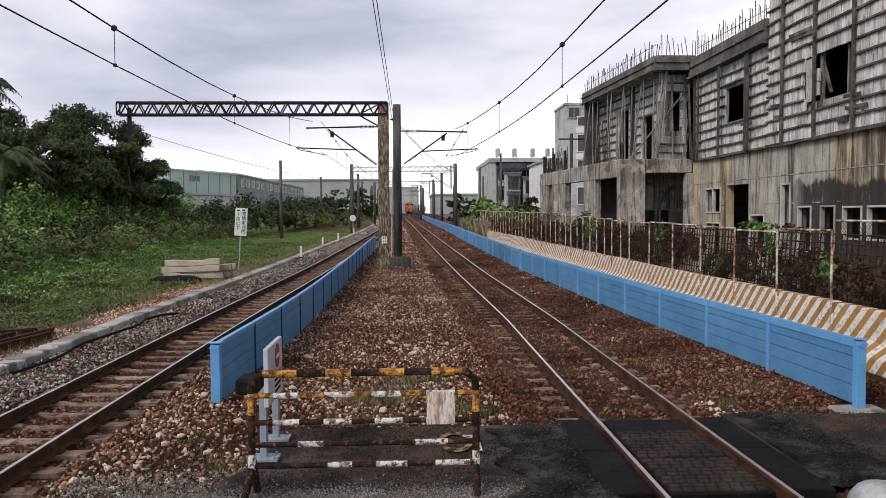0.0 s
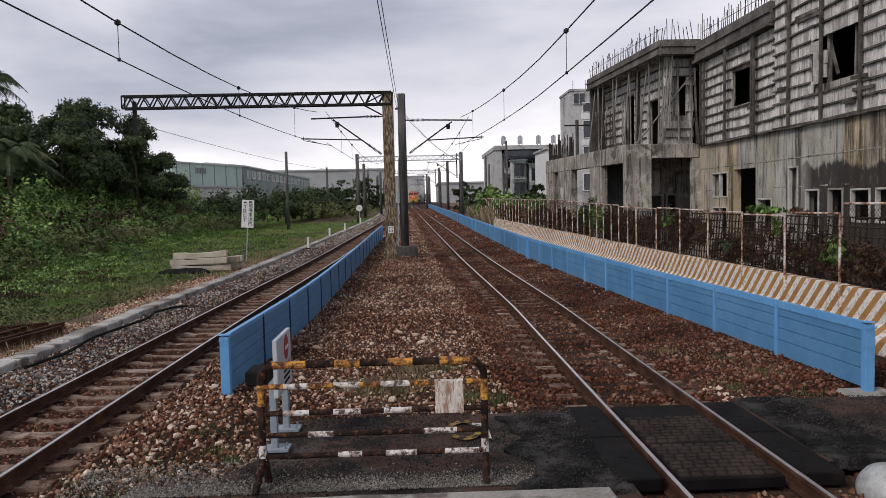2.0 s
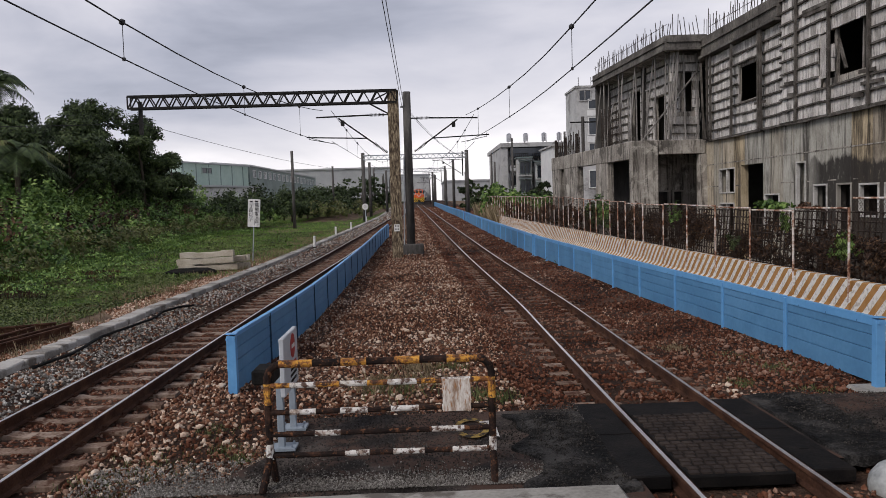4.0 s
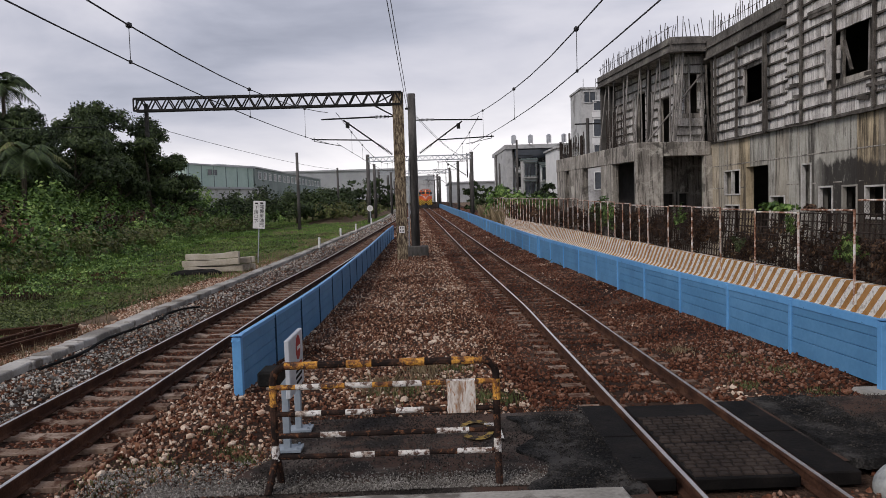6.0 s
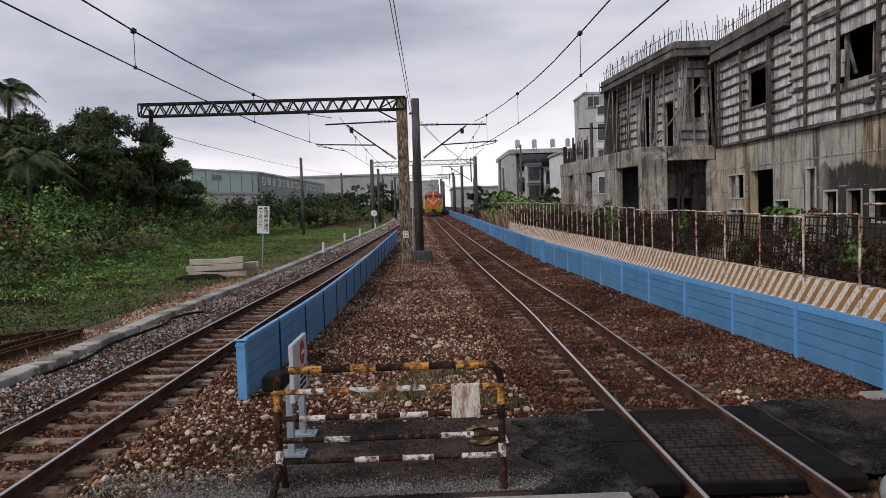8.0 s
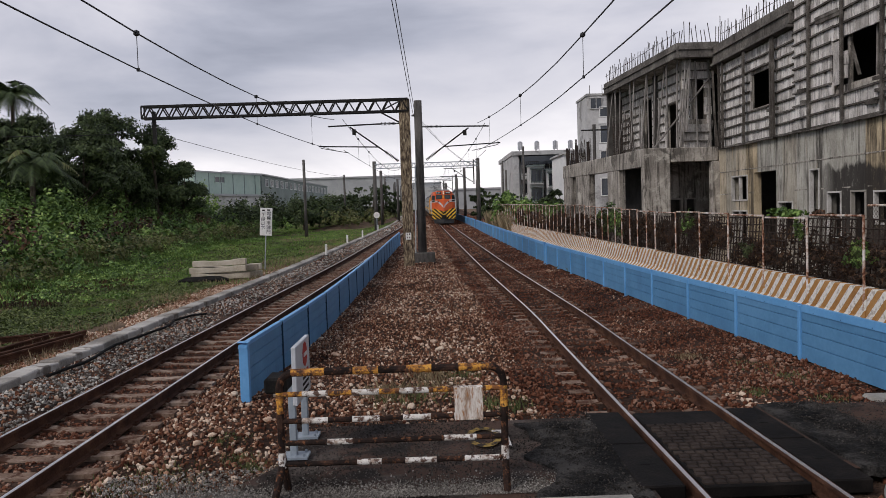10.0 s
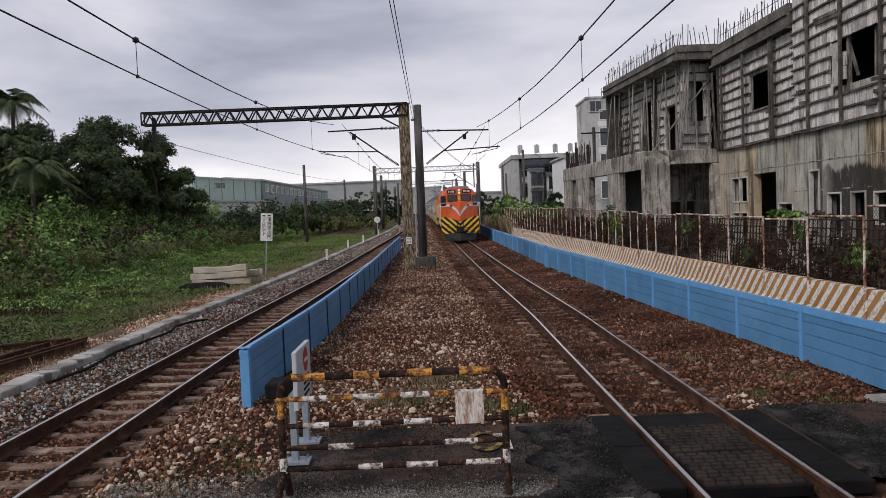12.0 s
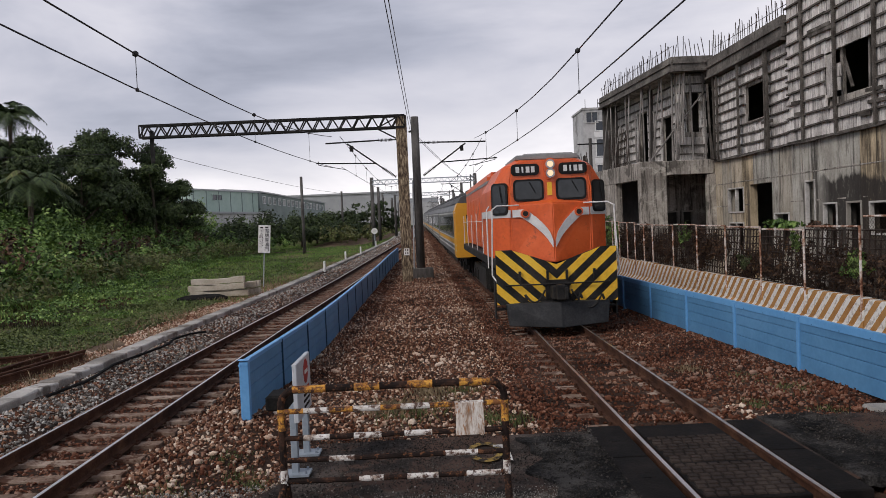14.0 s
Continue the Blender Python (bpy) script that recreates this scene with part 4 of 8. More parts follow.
def form_field(parent, x, ya, yb, za, zb, row, holes, thick=0.05):
    """Formwork: rows of short upright boards, each row one panel, with a batten under each row."""
    n = int(round((zb - za) / row))
    width = 2.15
    cols = max(1, int(round((yb - ya) / width)))
    for i in range(n):
        z0, z1 = za + (zb - za) * i / n, za + (zb - za) * (i + 1) / n
        for c in range(cols):
            a, b = ya + (yb - ya) * c / cols, ya + (yb - ya) * (c + 1) / cols
            y = a + 0.004
            while y < b - 0.03:
                w = min(random.uniform(0.1, 0.24), b - y)
                inside = [h for h in holes if h[0] - 0.02 < y + w / 2 < h[1] + 0.02 and h[2] < (z0 + z1) / 2 + 0.08 and h[3] > (z0 + z1) / 2 - 0.08]
                if not inside:
                    d = random.uniform(0, 0.025)
                    lo = random.uniform(0, 0.015)
                    board_at(parent, Matrix(), x - thick / 2 - d / 2, y + w / 2, (z0 + z1) / 2 + lo / 2, thick + d, w - random.uniform(0.008, 0.03), z1 - z0 - 0.012 - lo)
                y += w
            # batten, broken at openings
            y0 = a
            segs, start = [], None
            steps = 24
            for k in range(steps + 1):
                yy = a + (b - a) * k / steps
                hit = any(h[0] < yy < h[1] and h[2] < z0 < h[3] for h in holes)
                if not hit and start is None:
                    start = yy
                if (hit or k == steps) and start is not None:
                    segs.append((start, yy))
                    start = None
            for s, e in segs:
                if e - s < 0.2:
                    continue
                bm = bmesh.new()
                dz = random.uniform(-0.02, 0.02)
                beam(bm, (x - thick - 0.045, s - random.uniform(0, 0.06), z0 + dz), (x - thick - 0.045, e + random.uniform(0, 0.06), z0 - dz), 0.06, 0.05)
                part("batten", bm, BATTEN, parent)


BX = 11.0
hall = thing("concrete_building", pose(0, 0, 0), "unfinished grey concrete building clad in timber formwork", "building")
LOW_HOLES = [(26.25, 27.65, 2.45, 3.36), (26.3, 27.6, 0.9, 2.12), (24.09, 25.75, 0.2, 3.4), (22.95, 23.95, 1.2, 2.4), (21.36, 21.92, 2.0, 3.31),
             (20.22, 20.95, 1.35, 2.63), (19.06, 19.77, 1.35, 2.63), (17.9, 18.73, 1.75, 2.6), (16.75, 17.69, 1.75, 2.6), (14.9, 16.0, 1.75, 2.6), (11, 12.5, 1.75, 2.6)]
UP_HOLES = [(24.25, 25.95, 5.58, 6.74), (18.27, 19.86, 5.45, 6.74), (20.0, 20.5, 5.45, 6.7), (13, 14.6, 5.45, 6.72)]
bm = bmesh.new()
cut_wall(bm, BX, BX + 0.25, 3.0, 28.9, -0.4, 4.42, LOW_HOLES)
part("lower_wall", bm, WALL, hall, "stained bare concrete wall")
bm = bmesh.new()
cut_wall(bm, BX + 0.06, BX + 0.13, 3.0, 28.9, 4.42, 8.3, UP_HOLES)
part("upper_wall", bm, SLAB, hall)
# Assumed room walls and slabs, added so the openings look dark.
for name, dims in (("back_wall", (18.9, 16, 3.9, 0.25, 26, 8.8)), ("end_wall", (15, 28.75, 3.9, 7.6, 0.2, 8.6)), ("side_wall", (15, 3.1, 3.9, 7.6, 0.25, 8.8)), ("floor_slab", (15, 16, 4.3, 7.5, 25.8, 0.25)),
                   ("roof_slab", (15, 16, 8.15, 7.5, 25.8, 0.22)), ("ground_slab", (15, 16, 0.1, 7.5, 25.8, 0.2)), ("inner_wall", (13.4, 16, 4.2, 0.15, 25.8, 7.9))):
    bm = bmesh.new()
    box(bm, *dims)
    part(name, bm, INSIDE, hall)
for z, d in ((3.55, 0.012), (1.1, 0.01), (2.72, 0.008)):
    for a, b in ((3, 12), (12, 16), (16, 16.7), (18.8, 19.0), (19.8, 20.2), (21.0, 21.3), (22.0, 22.9), (25.8, 26.2), (27.7, 28.8)) if z < 3.3 else ((3, 12), (12, 21), (21, 28.8)):
        bm = bmesh.new()
        box(bm, BX - d / 2 + 0.001, (a + b) / 2, z, d, b - a, 0.03)
        part("pour_joint", bm, SLAB, hall)
# a ragged edge of old formwork and a cable line along the storey joint
bm = bmesh.new()
for y in range(4, 28):
    beam(bm, (BX - 0.09, y, 4.44 + random.uniform(-0.02, 0.02)), (BX - 0.09, y + 1.0, 4.44 + random.uniform(-0.02, 0.02)), 0.1, 0.06)
part("joint_ledge", bm, BATTEN, hall)
form_field(hall, BX + 0.06, 22.7, 28.8, 4.47, 7.55, 0.36, UP_HOLES)
form_field(hall, BX - 0.02, 9.0, 22.65, 4.47, 8.85, 0.37, UP_HOLES)
bm = bmesh.new()
box(bm, BX + 0.12, 13, 8.6, 0.2, 19.3, 0.5)
part("parapet", bm, SLAB, hall)
for z0, z1, d in ((7.6, 7.68, 0.34), (7.7, 8.0, 0.26), (8.0, 8.07, 0.33), (8.07, 8.34, 0.26)):
    bm = bmesh.new()
    box(bm, BX - d / 2 + 0.06, 25.8, (z0 + z1) / 2, d, 6.2, z1 - z0)
    part("eave_board", bm, EAVE, hall)
for y, top in ((21.7, 8.85), (19.93, 8.85), (18.15, 8.85), (16.3, 8.85), (26.2, 7.6), (24.1, 7.6), (23.9, 7.6), (28.4, 7.6), (28.1, 7.6)):
    bm = bmesh.new()
    beam(bm, (BX - 0.15, y, 4.46), (BX - 0.15, y + random.uniform(-0.05, 0.05), top), 0.06, 0.1)
    part("upright_waler", bm, BATTEN, hall)
for (y0, z0), (y1, z1) in (((26.0, 4.5), (25.9, 7.5)), ((28.5, 4.5), (28.75, 7.4)), ((18.9, 5.5), (19.25, 6.3)), ((28.6, 5.6), (28.3, 4.5))):
    bm = bmesh.new()
    beam(bm, (BX - 0.25, y0, z0), (BX - 0.25, y1, z1), 0.06, 0.06)
    part("loose_plank", bm, BATTEN, hall)
for y, z, ln in ((18.0, 5.0, 0.9), (18.2, 5.3, 0.7), (20.6, 7.3, 1.3), (20.7, 7.42, 1.2), (24.0, 5.3, 0.8), (18.6, 4.75, 0.5), (22.1, 5.6, 0.5), (21.9, 5.25, 0.5)):
    bm = bmesh.new()
    beam(bm, (BX - 0.14, y - ln / 2, z), (BX - 0.14, y + ln / 2, z + 0.03), 0.03, 0.09)
    part("loose_plank", bm, BATTEN, hall)
bm = bmesh.new()
box(bm, BX - 0.02, 20.38, 6.05, 0.05, 0.3, 1.15)
part("window_board", bm, FORM, hall)
bm = bmesh.new()
rod(bm, (BX + 0.1, 18.75, 5.45), (BX + 0.1, 18.72, 6.7), 0.035)
part("window_prop", bm, PROP, hall)
for i, (a, b, lo, hi) in enumerate(LOW_HOLES):
    if i == 2:
        continue
    window_frame(hall, BX + 0.03, a, b, lo, hi, FRAME_WHITE if i in (0, 1, 3, 4, 5, 7, 8) else FRAME_GREY, 2 if b - a > 1.2 else 1, 0.05)
for i in range(34):
    y = 22.8 + i * 0.19
    bm = bmesh.new()
    h = random.uniform(0.55, 0.95) * (1.3 if i > 30 else 1)
    rod(bm, (BX + 0.12, y, 8.3), (BX + 0.12 + random.uniform(-0.06, 0.06), y + random.uniform(-0.08, 0.08), 8.3 + h), 0.014, 5)
    part("rebar", bm, REBAR, hall)
for i in range(10):
    y = 21.0 + i * 0.19
    bm = bmesh.new()
    rod(bm, (BX + 0.15, y, 8.8), (BX + 0.15, y + random.uniform(-0.05, 0.05), 9.5), 0.014, 5)
    part("rebar", bm, REBAR, hall)
bm = bmesh.new()
for z in (8.75, ):
    rod(bm, (BX + 0.12, 22.8, z), (BX + 0.12, 28.9, z + 0.05), 0.01, 5)
part("tie_bar", bm, REBAR, hall)

# ---- its wing, turned a little towards the line ----
WING = Matrix(((1, -0.053, 0, 9.53), (0, 1, 0, 28.9), (0, 0.012, 1, 0), (0, 0, 0, 1)))
wing = thing("concrete_building", pose(0, 0, 0), "wing with rough concrete columns, open balcony and steel props", "building")


def wing_part(name, bm, mat, label=""):
    bmesh.ops.transform(bm, matrix=WING, verts=bm.verts)
    return part(name, bm, mat, wing, label)


def wing_box(name, x0, x1, y0, y1, z0, z1, mat, bev=0.02):
    bm = bmesh.new()
    box(bm, (x0 + x1) / 2, (y0 + y1) / 2, (z0 + z1) / 2, x1 - x0, y1 - y0, z1 - z0)
    if bev:
        soften(bm, bev)
    return wing_part(name, bm, mat)


# balcony slab and its edge beam
wing_box("balcony_slab", -1.2, 7, 0.1, 13.7, 4.25, 4.45, SLAB)
for k in range(7):
    y0 = 0.0 + k * 13.75 / 7
    wing_box("edge_beam", -1.42, -1.15, y0 + 0.01, y0 + 13.75 / 7 - 0.01, 3.87, 4.56, SLAB)
wing_box("front_beam", -0.38, 1.45, 0.0, 0.3, 4.02, 4.56, SLAB)
# columns
wing_box("corner_column", -1.44, -0.4, -0.03, 0.3, -0.5, 4.57, SLAB, 0.03)
for y0, y1, x1 in ((3.3, 5.0, -1.1), (8.2, 10.9, -1.1), (11.9, 13.7, -1.1)):
    wing_box("column", -1.4, x1, y0, y1, -0.5, 3.9, SLAB, 0.03)
# porch: back wall with three windows, side wall
bm = bmesh.new()
m90 = Matrix.Rotation(radians(90), 4, "Z")
cut_wall(bm, 0, 0.2, -6.0, 0.4, -0.5, 4.3, [(-1.0, -0.42, 0.6, 2.62), (-1.6, -1.1, 0.6, 2.62), (-0.32, 0.02, 0.6, 2.62)])
bmesh.ops.transform(bm, matrix=Matrix.Translation((0, 2.6, 0)) @ m90, verts=bm.verts)
wing_part("porch_wall", bm, SLAB)
for a, b in ((-0.02, 0.3), (0.42, 1.0), (1.1, 1.6)):
    bm = bmesh.new()
    for z in (0.63, 2.59):
        box(bm, (a + b) / 2, 2.5, z, b - a, 0.12, 0.06)
    for x in (a + 0.03, b - 0.03):
        box(bm, x, 2.5, 1.61, 0.06, 0.12, 1.9)
    wing_part("window_frame", bm, FRAME_GREY)
# Inner walls of the wing, in the concrete with the rooms' shade painted in.
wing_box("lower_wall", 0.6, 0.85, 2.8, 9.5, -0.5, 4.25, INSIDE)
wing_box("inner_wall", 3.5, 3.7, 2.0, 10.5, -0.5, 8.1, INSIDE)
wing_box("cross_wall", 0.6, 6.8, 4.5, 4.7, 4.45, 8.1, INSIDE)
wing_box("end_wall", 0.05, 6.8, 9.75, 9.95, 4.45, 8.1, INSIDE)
wing_box("pilaster", 1.2, 1.52, -0.08, 0.3, -0.4, 4.0, SLAB)
# upper storey: wall to the line, wall to the front, eaves
bm = bmesh.new()
cut_wall(bm, 0.85, 1.0, 0.9, 9.9, 4.45, 8.1, [(2.2, 3.7, 4.6, 6.6), (5.3, 6.7, 4.6, 7.2)])
wing_part("upper_wall", bm, SLAB)
bm = bmesh.new()
cut_wall(bm, 0, 0.2, -1.5, -0.35, 4.45, 8.0, [(-1.28, -0.6, 5.7, 7.25)])
bmesh.ops.transform(bm, matrix=Matrix.Translation((0, 0.7, 0)) @ m90, verts=bm.verts)
wing_part("front_wall", bm, SLAB)
rows = 10
for i in range(rows):
    z = 4.5 + i * 0.34
    x = 0.36
    while x < 1.45:
        w = random.uniform(0.12, 0.26)
        if not (0.5 < x + w / 2 < 1.3 and 5.6 < z + 0.17 < 7.3):
            board_at(wing, WING, min(x + w / 2, 1.4), 0.67, z + 0.165, w - 0.008, 0.05 + random.uniform(0, 0.03), 0.32)
        x += w
    if not 5.5 < z < 7.2:
        bm = bmesh.new()
        beam(bm, (0.36, 0.6, z), (1.48, 0.6, z + random.uniform(-0.02, 0.02)), 0.05, 0.05)
        wing_part("batten", bm, BATTEN)
for c in range(9):
    y = 0.95 + c
    yy = y
    while yy < y + 0.98:
        w = random.uniform(0.14, 0.3)
        mid = yy + w / 2
        lo = 4.5
        if 2.15 < mid < 3.75:
            lo = 6.62
        if 5.25 < mid < 6.75:
            lo = 7.22
        zz = lo
        while zz < 8.0:
            hh = min(random.uniform(0.7, 1.3), 8.0 - zz)
            board_at(wing, WING, 0.82 - random.uniform(0, 0.03), mid, zz + hh / 2, 0.06, w - 0.01, hh - 0.01)
            zz += hh
        yy += w
for i in range(9):
    z = 4.7 + i * 0.38
    for a, b in ((0.95, 2.15), (3.75, 5.2), (6.8, 9.9)) if z < 6.6 else ((0.95, 5.2), (6.8, 9.9)) if z < 7.2 else ((0.95, 9.9), ):
        bm = bmesh.new()
        beam(bm, (0.74, a, z), (0.74, b, z + random.uniform(-0.03, 0.03)), 0.06, 0.06)
        wing_part("batten", bm, BATTEN)
wing_box("roof_slab", 0.0, 6.8, 0.1, 9.9, 8.02, 8.2, SLAB, 0)
for z0, z1, d in ((7.95, 8.03, 0.42), (8.03, 8.25, 0.34), (8.25, 8.31, 0.4), (8.31, 8.52, 0.34)):
    wing_box("eave_board", -d + 0.25, -d + 0.37, 0.0, 9.9, z0, z1, EAVE, 0)
    wing_box("eave_board", -d + 0.372, 1.5, -0.08 - (d - 0.34), 0.06, z0, z1, EAVE, 0)
for i in range(46):
    y = 0.1 + i * 0.21
    bm = bmesh.new()
    rod(bm, (0.02, y, 8.4), (0.02 + random.uniform(-0.08, 0.08), y + random.uniform(-0.1, 0.1), 8.5 + random.uniform(0.45, 0.8)), 0.014, 5)
    wing_part("rebar", bm, REBAR)
for i in range(9):
    bm = bmesh.new()
    x = 0.05 + i * 0.17
    rod(bm, (x, 0.0, 8.4), (x + random.uniform(-0.15, 0.15), random.uniform(-0.1, 0.1), 8.6 + random.uniform(0.3, 0.7)), 0.014, 5)
    wing_part("rebar", bm, REBAR)
bm = bmesh.new()
rod(bm, (0.02, 0.1, 8.95), (0.02, 9.9, 8.9), 0.01, 5)
wing_part("tie_bar", bm, REBAR)
# props that hold the eave, upright and leaning
for i in range(17):
    y = 0.2 + i * 0.58 + random.uniform(-0.15, 0.15)
    x = random.choice((0.02, 0.1, 0.2))
    bm = bmesh.new()
    z1 = 8.0 if i % 4 else 6.8
    rod(bm, (x - random.uniform(0, 0.5) * (i % 3 == 0), y + random.uniform(-0.5, 0.5) * (i % 2), 4.5), (x, y, z1), 0.034, 7)
    rod(bm, (x, y, z1 - 0.03), (x, y, z1), 0.07, 7)
    wing_part("steel_prop", bm, PROP)
for a, b in (((-0.9, 0.3, 4.6), (1.3, 0.4, 7.2)), ((0.1, 0.25, 4.6), (0.35, 0.25, 7.9)), ((0.2, 0.3, 4.6), (0.45, 0.2, 7.9)), ((0.3, 0.1, 5.2), (0.48, 0.15, 7.95)), ((1.25, 0.5, 4.55), (1.48, 0.5, 5.6)), ((0.85, 0.45, 4.6), (0.8, 0.45, 7.9)), ((1.35, 0.42, 4.55), (1.3, 0.45, 7.9))):
    bm = bmesh.new()
    rod(bm, a, b, 0.035, 7)
    wing_part("steel_prop", bm, PROP)
# rebar cage along the open balcony
for i in range(44):
    y = 1.8 + i * 0.16 if i < 18 else 8.3 + (i - 18) * 0.2
    bm = bmesh.new()
    rod(bm, (-1.25, y, 4.5), (-1.25 + random.uniform(-0.04, 0.04), y + random.uniform(-0.04, 0.04), 5.35 + random.uniform(-0.15, 0.4) + (0.5 if i < 18 else 0)), 0.02 if i >= 18 else 0.014, 5)
    wing_part("rebar", bm, REBAR)
for y in (9.0, 11.4, 13.5):
    bm = bmesh.new()
    box(bm, -1.2, y, 5.0, 0.12, 0.12, 1.1)
    wing_part("starter_post", bm, REBAR)
# ---- buildings further off ----
FAR_WALL = material("pale_render", [(0.34, 0.34, 0.34), (0.46, 0.46, 0.455), (0.55, 0.55, 0.54)], 0.5, 4, 0.9, coords="World", bump=0.15, spots=[((0.26, 0.255, 0.25), 0.4, 0.25)])
FAR_WHITE = material("white_render", [(0.6, 0.61, 0.61), (0.78, 0.78, 0.77)], 0.5, 4, 0.9, coords="World", bump=0.1)
FAR_GREEN = material("green_sheet_metal", [(0.27, 0.37, 0.33), (0.35, 0.45, 0.4), (0.4, 0.5, 0.45)], 0.3, 3, 0.6, coords="World", bump=0.1)
FAR_GREY = material("grey_green_sheet_metal", [(0.11, 0.14, 0.14), (0.16, 0.2, 0.195), (0.21, 0.25, 0.245)], 0.3, 3, 0.6, coords="World", bump=0.1)
FAR_ROOF = material("grey_sheet_roof", [(0.3, 0.31, 0.32), (0.42, 0.43, 0.44)], 0.3, 3, 0.6, coords="World", bump=0.1)
# Dark window panes; also the slabs that paint shade in the terrace's openings.
GLASS = material("dark_glass_opening_shade", [(0.015, 0.02, 0.028), (0.05, 0.06, 0.075)], 0.6, 4, 0.12, coords="World", bump=0)
TANK = material("steel_water_tank", [(0.4, 0.4, 0.41), (0.6, 0.6, 0.61)], 2, 20, 0.3, 0.8, bump=0)


def block(parent, name, x0, x1, y0, y1, z0, z1, mat, bev=0.0):
    bm = bmesh.new()
    box(bm, (x0 + x1) / 2, (y0 + y1) / 2, (z0 + z1) / 2, x1 - x0, y1 - y0, z1 - z0)
    if bev:
        soften(bm, bev)
    return part(name, bm, mat, parent)


def house_window(parent, m, w, h, frame_mat):
    """A window in a wall: dark pane set back behind a frame. m: its middle, x across, y inwards."""
    bm = bmesh.new()
    for z in (-h / 2, h / 2):
        box(bm, 0, -0.04, z, w + 0.16, 0.14, 0.08)
    for x in (-w / 2, w / 2, 0):
        box(bm, x, -0.04, 0, 0.07, 0.12, h)
    f = part("window", bm, frame_mat, parent, at=m)
    bm = bmesh.new()
    box(bm, 0, -0.012, 0, w, 0.02, h)
    part("pane", bm, GLASS, f)


# tall grey block beyond the wing
ty = 78.0
tz = rise(ty)
tower = thing("apartment_block", pose(0, 0, 0), "tall grey rendered block with dark windows", "building")
block(tower, "wall", 16.2, 30, ty, ty + 5.6, 0, 13.8, FAR_WALL)
block(tower, "roof_parapet", 16.1, 30.1, ty - 0.1, ty + 5.7, 13.8, 14.0, FAR_WALL)
house_window(tower, Matrix.Translation((17.1, ty, 13.0)), 1.2, 1.1, FAR_WALL)
for i in range(3):
    for z, h in ((12.1, 1.0), (9.85, 1.8), (7.2, 1.8), (4.4, 1.8)):
        house_window(tower, Matrix.Translation((18.6 + i * 2.9, ty, z)), 2.3, h, FAR_WHITE)
block(tower, "wall_band", 17.3, 29.9, ty - 0.12, ty - 0.002, 10.9, 11.5, FAR_WHITE)
block(tower, "wall_band", 17.3, 29.9, ty - 0.12, ty - 0.002, 8.2, 8.8, FAR_WHITE)
block(tower, "roof_room", 19.5, 25, ty + 1, ty + 5, 14.0, 15.2, FAR_WALL)
for i in range(5):
    bm = bmesh.new()
    rod(bm, (16.5 + i * 1.3, ty + 0.2, 13.9), (16.5 + i * 1.3, ty + 0.2, 14.9), 0.03, 5)
    part("roof_post", bm, REBAR, tower)

# terrace of white town houses with water tanks
hy = 92.0
terrace = thing("terrace_house", pose(0, 0, 0), "white three-storey terrace houses with flat roofs", "building")
block(terrace, "gable_wall", 9.8, 10.6, hy, hy + 16, 0, 9.3, FAR_WALL)
block(terrace, "wall", 10.6, 20, hy + 1.2, hy + 18, 0, 8.6, FAR_WHITE)
block(terrace, "roof_slab", 9.7, 20, hy - 0.2, hy + 18, 8.9, 9.4, FAR_WALL)
for i in range(3):
    x0 = 10.9 + i * 2.6
    for j in range(3):
        house_window(terrace, Matrix.Translation((x0 + 1.0, hy + 1.2, 7.4 - j * 2.5)), 1.3, 1.3, FAR_WHITE)
        block(terrace, "balcony", x0, x0 + 2.2, hy + 0.3, hy + 1.2, 6.0 - j * 2.5, 6.7 - j * 2.5, FAR_WHITE)
        for k in range(6):
            bm = bmesh.new()
            rod(bm, (x0 + 0.1 + k * 0.4, hy + 0.25, 6.7 - j * 2.5), (x0 + 0.1 + k * 0.4, hy + 0.25, 7.3 - j * 2.5), 0.025, 5)
            part("balcony_rail", bm, DARK_STEEL, terrace)
    block(terrace, "party_wall", x0 + 2.3, x0 + 2.5, hy, hy + 1.2, 0, 8.7, FAR_WALL)
white_house = thing("town_house", pose(0, 0, 0), "white rendered town house with small windows", "building")
block(white_house, "wall", 14.0, 17.6, 80, 88, 0, 8.0, FAR_WHITE)
block(white_house, "roof", 13.8, 17.8, 79.7, 88.2, 8.0, 8.2, FAR_WALL)
for j in range(2):
    house_window(white_house, Matrix.Translation((15.0, 80, 6.6 - j * 3.0)), 0.8, 1.6, FAR_WALL)
for i, x in enumerate((11.1, 13.2, 15.5, 17.4)):
    t = thing("water_tank", Matrix.Translation((x, hy + 2.5, 9.4)), "upright stainless steel water tank on a roof", "water tank", "water tanks")
    bm = bmesh.new()
    rod(bm, (0, 0, 0.35), (0, 0, 1.25), 0.32, 14)
    rod(bm, (0, 0, 1.25), (0, 0, 1.4), 0.32, 14, 0.1)
    part("drum", bm, TANK, t, smooth=False)
    for k in range(3):
        bm = bmesh.new()
        a = k * 2.1
        rod(bm, (math.cos(a) * 0.27, math.sin(a) * 0.27, -0.02), (math.cos(a) * 0.27, math.sin(a) * 0.27, 0.4), 0.03, 5)
        part("leg", bm, DARK_STEEL, t)
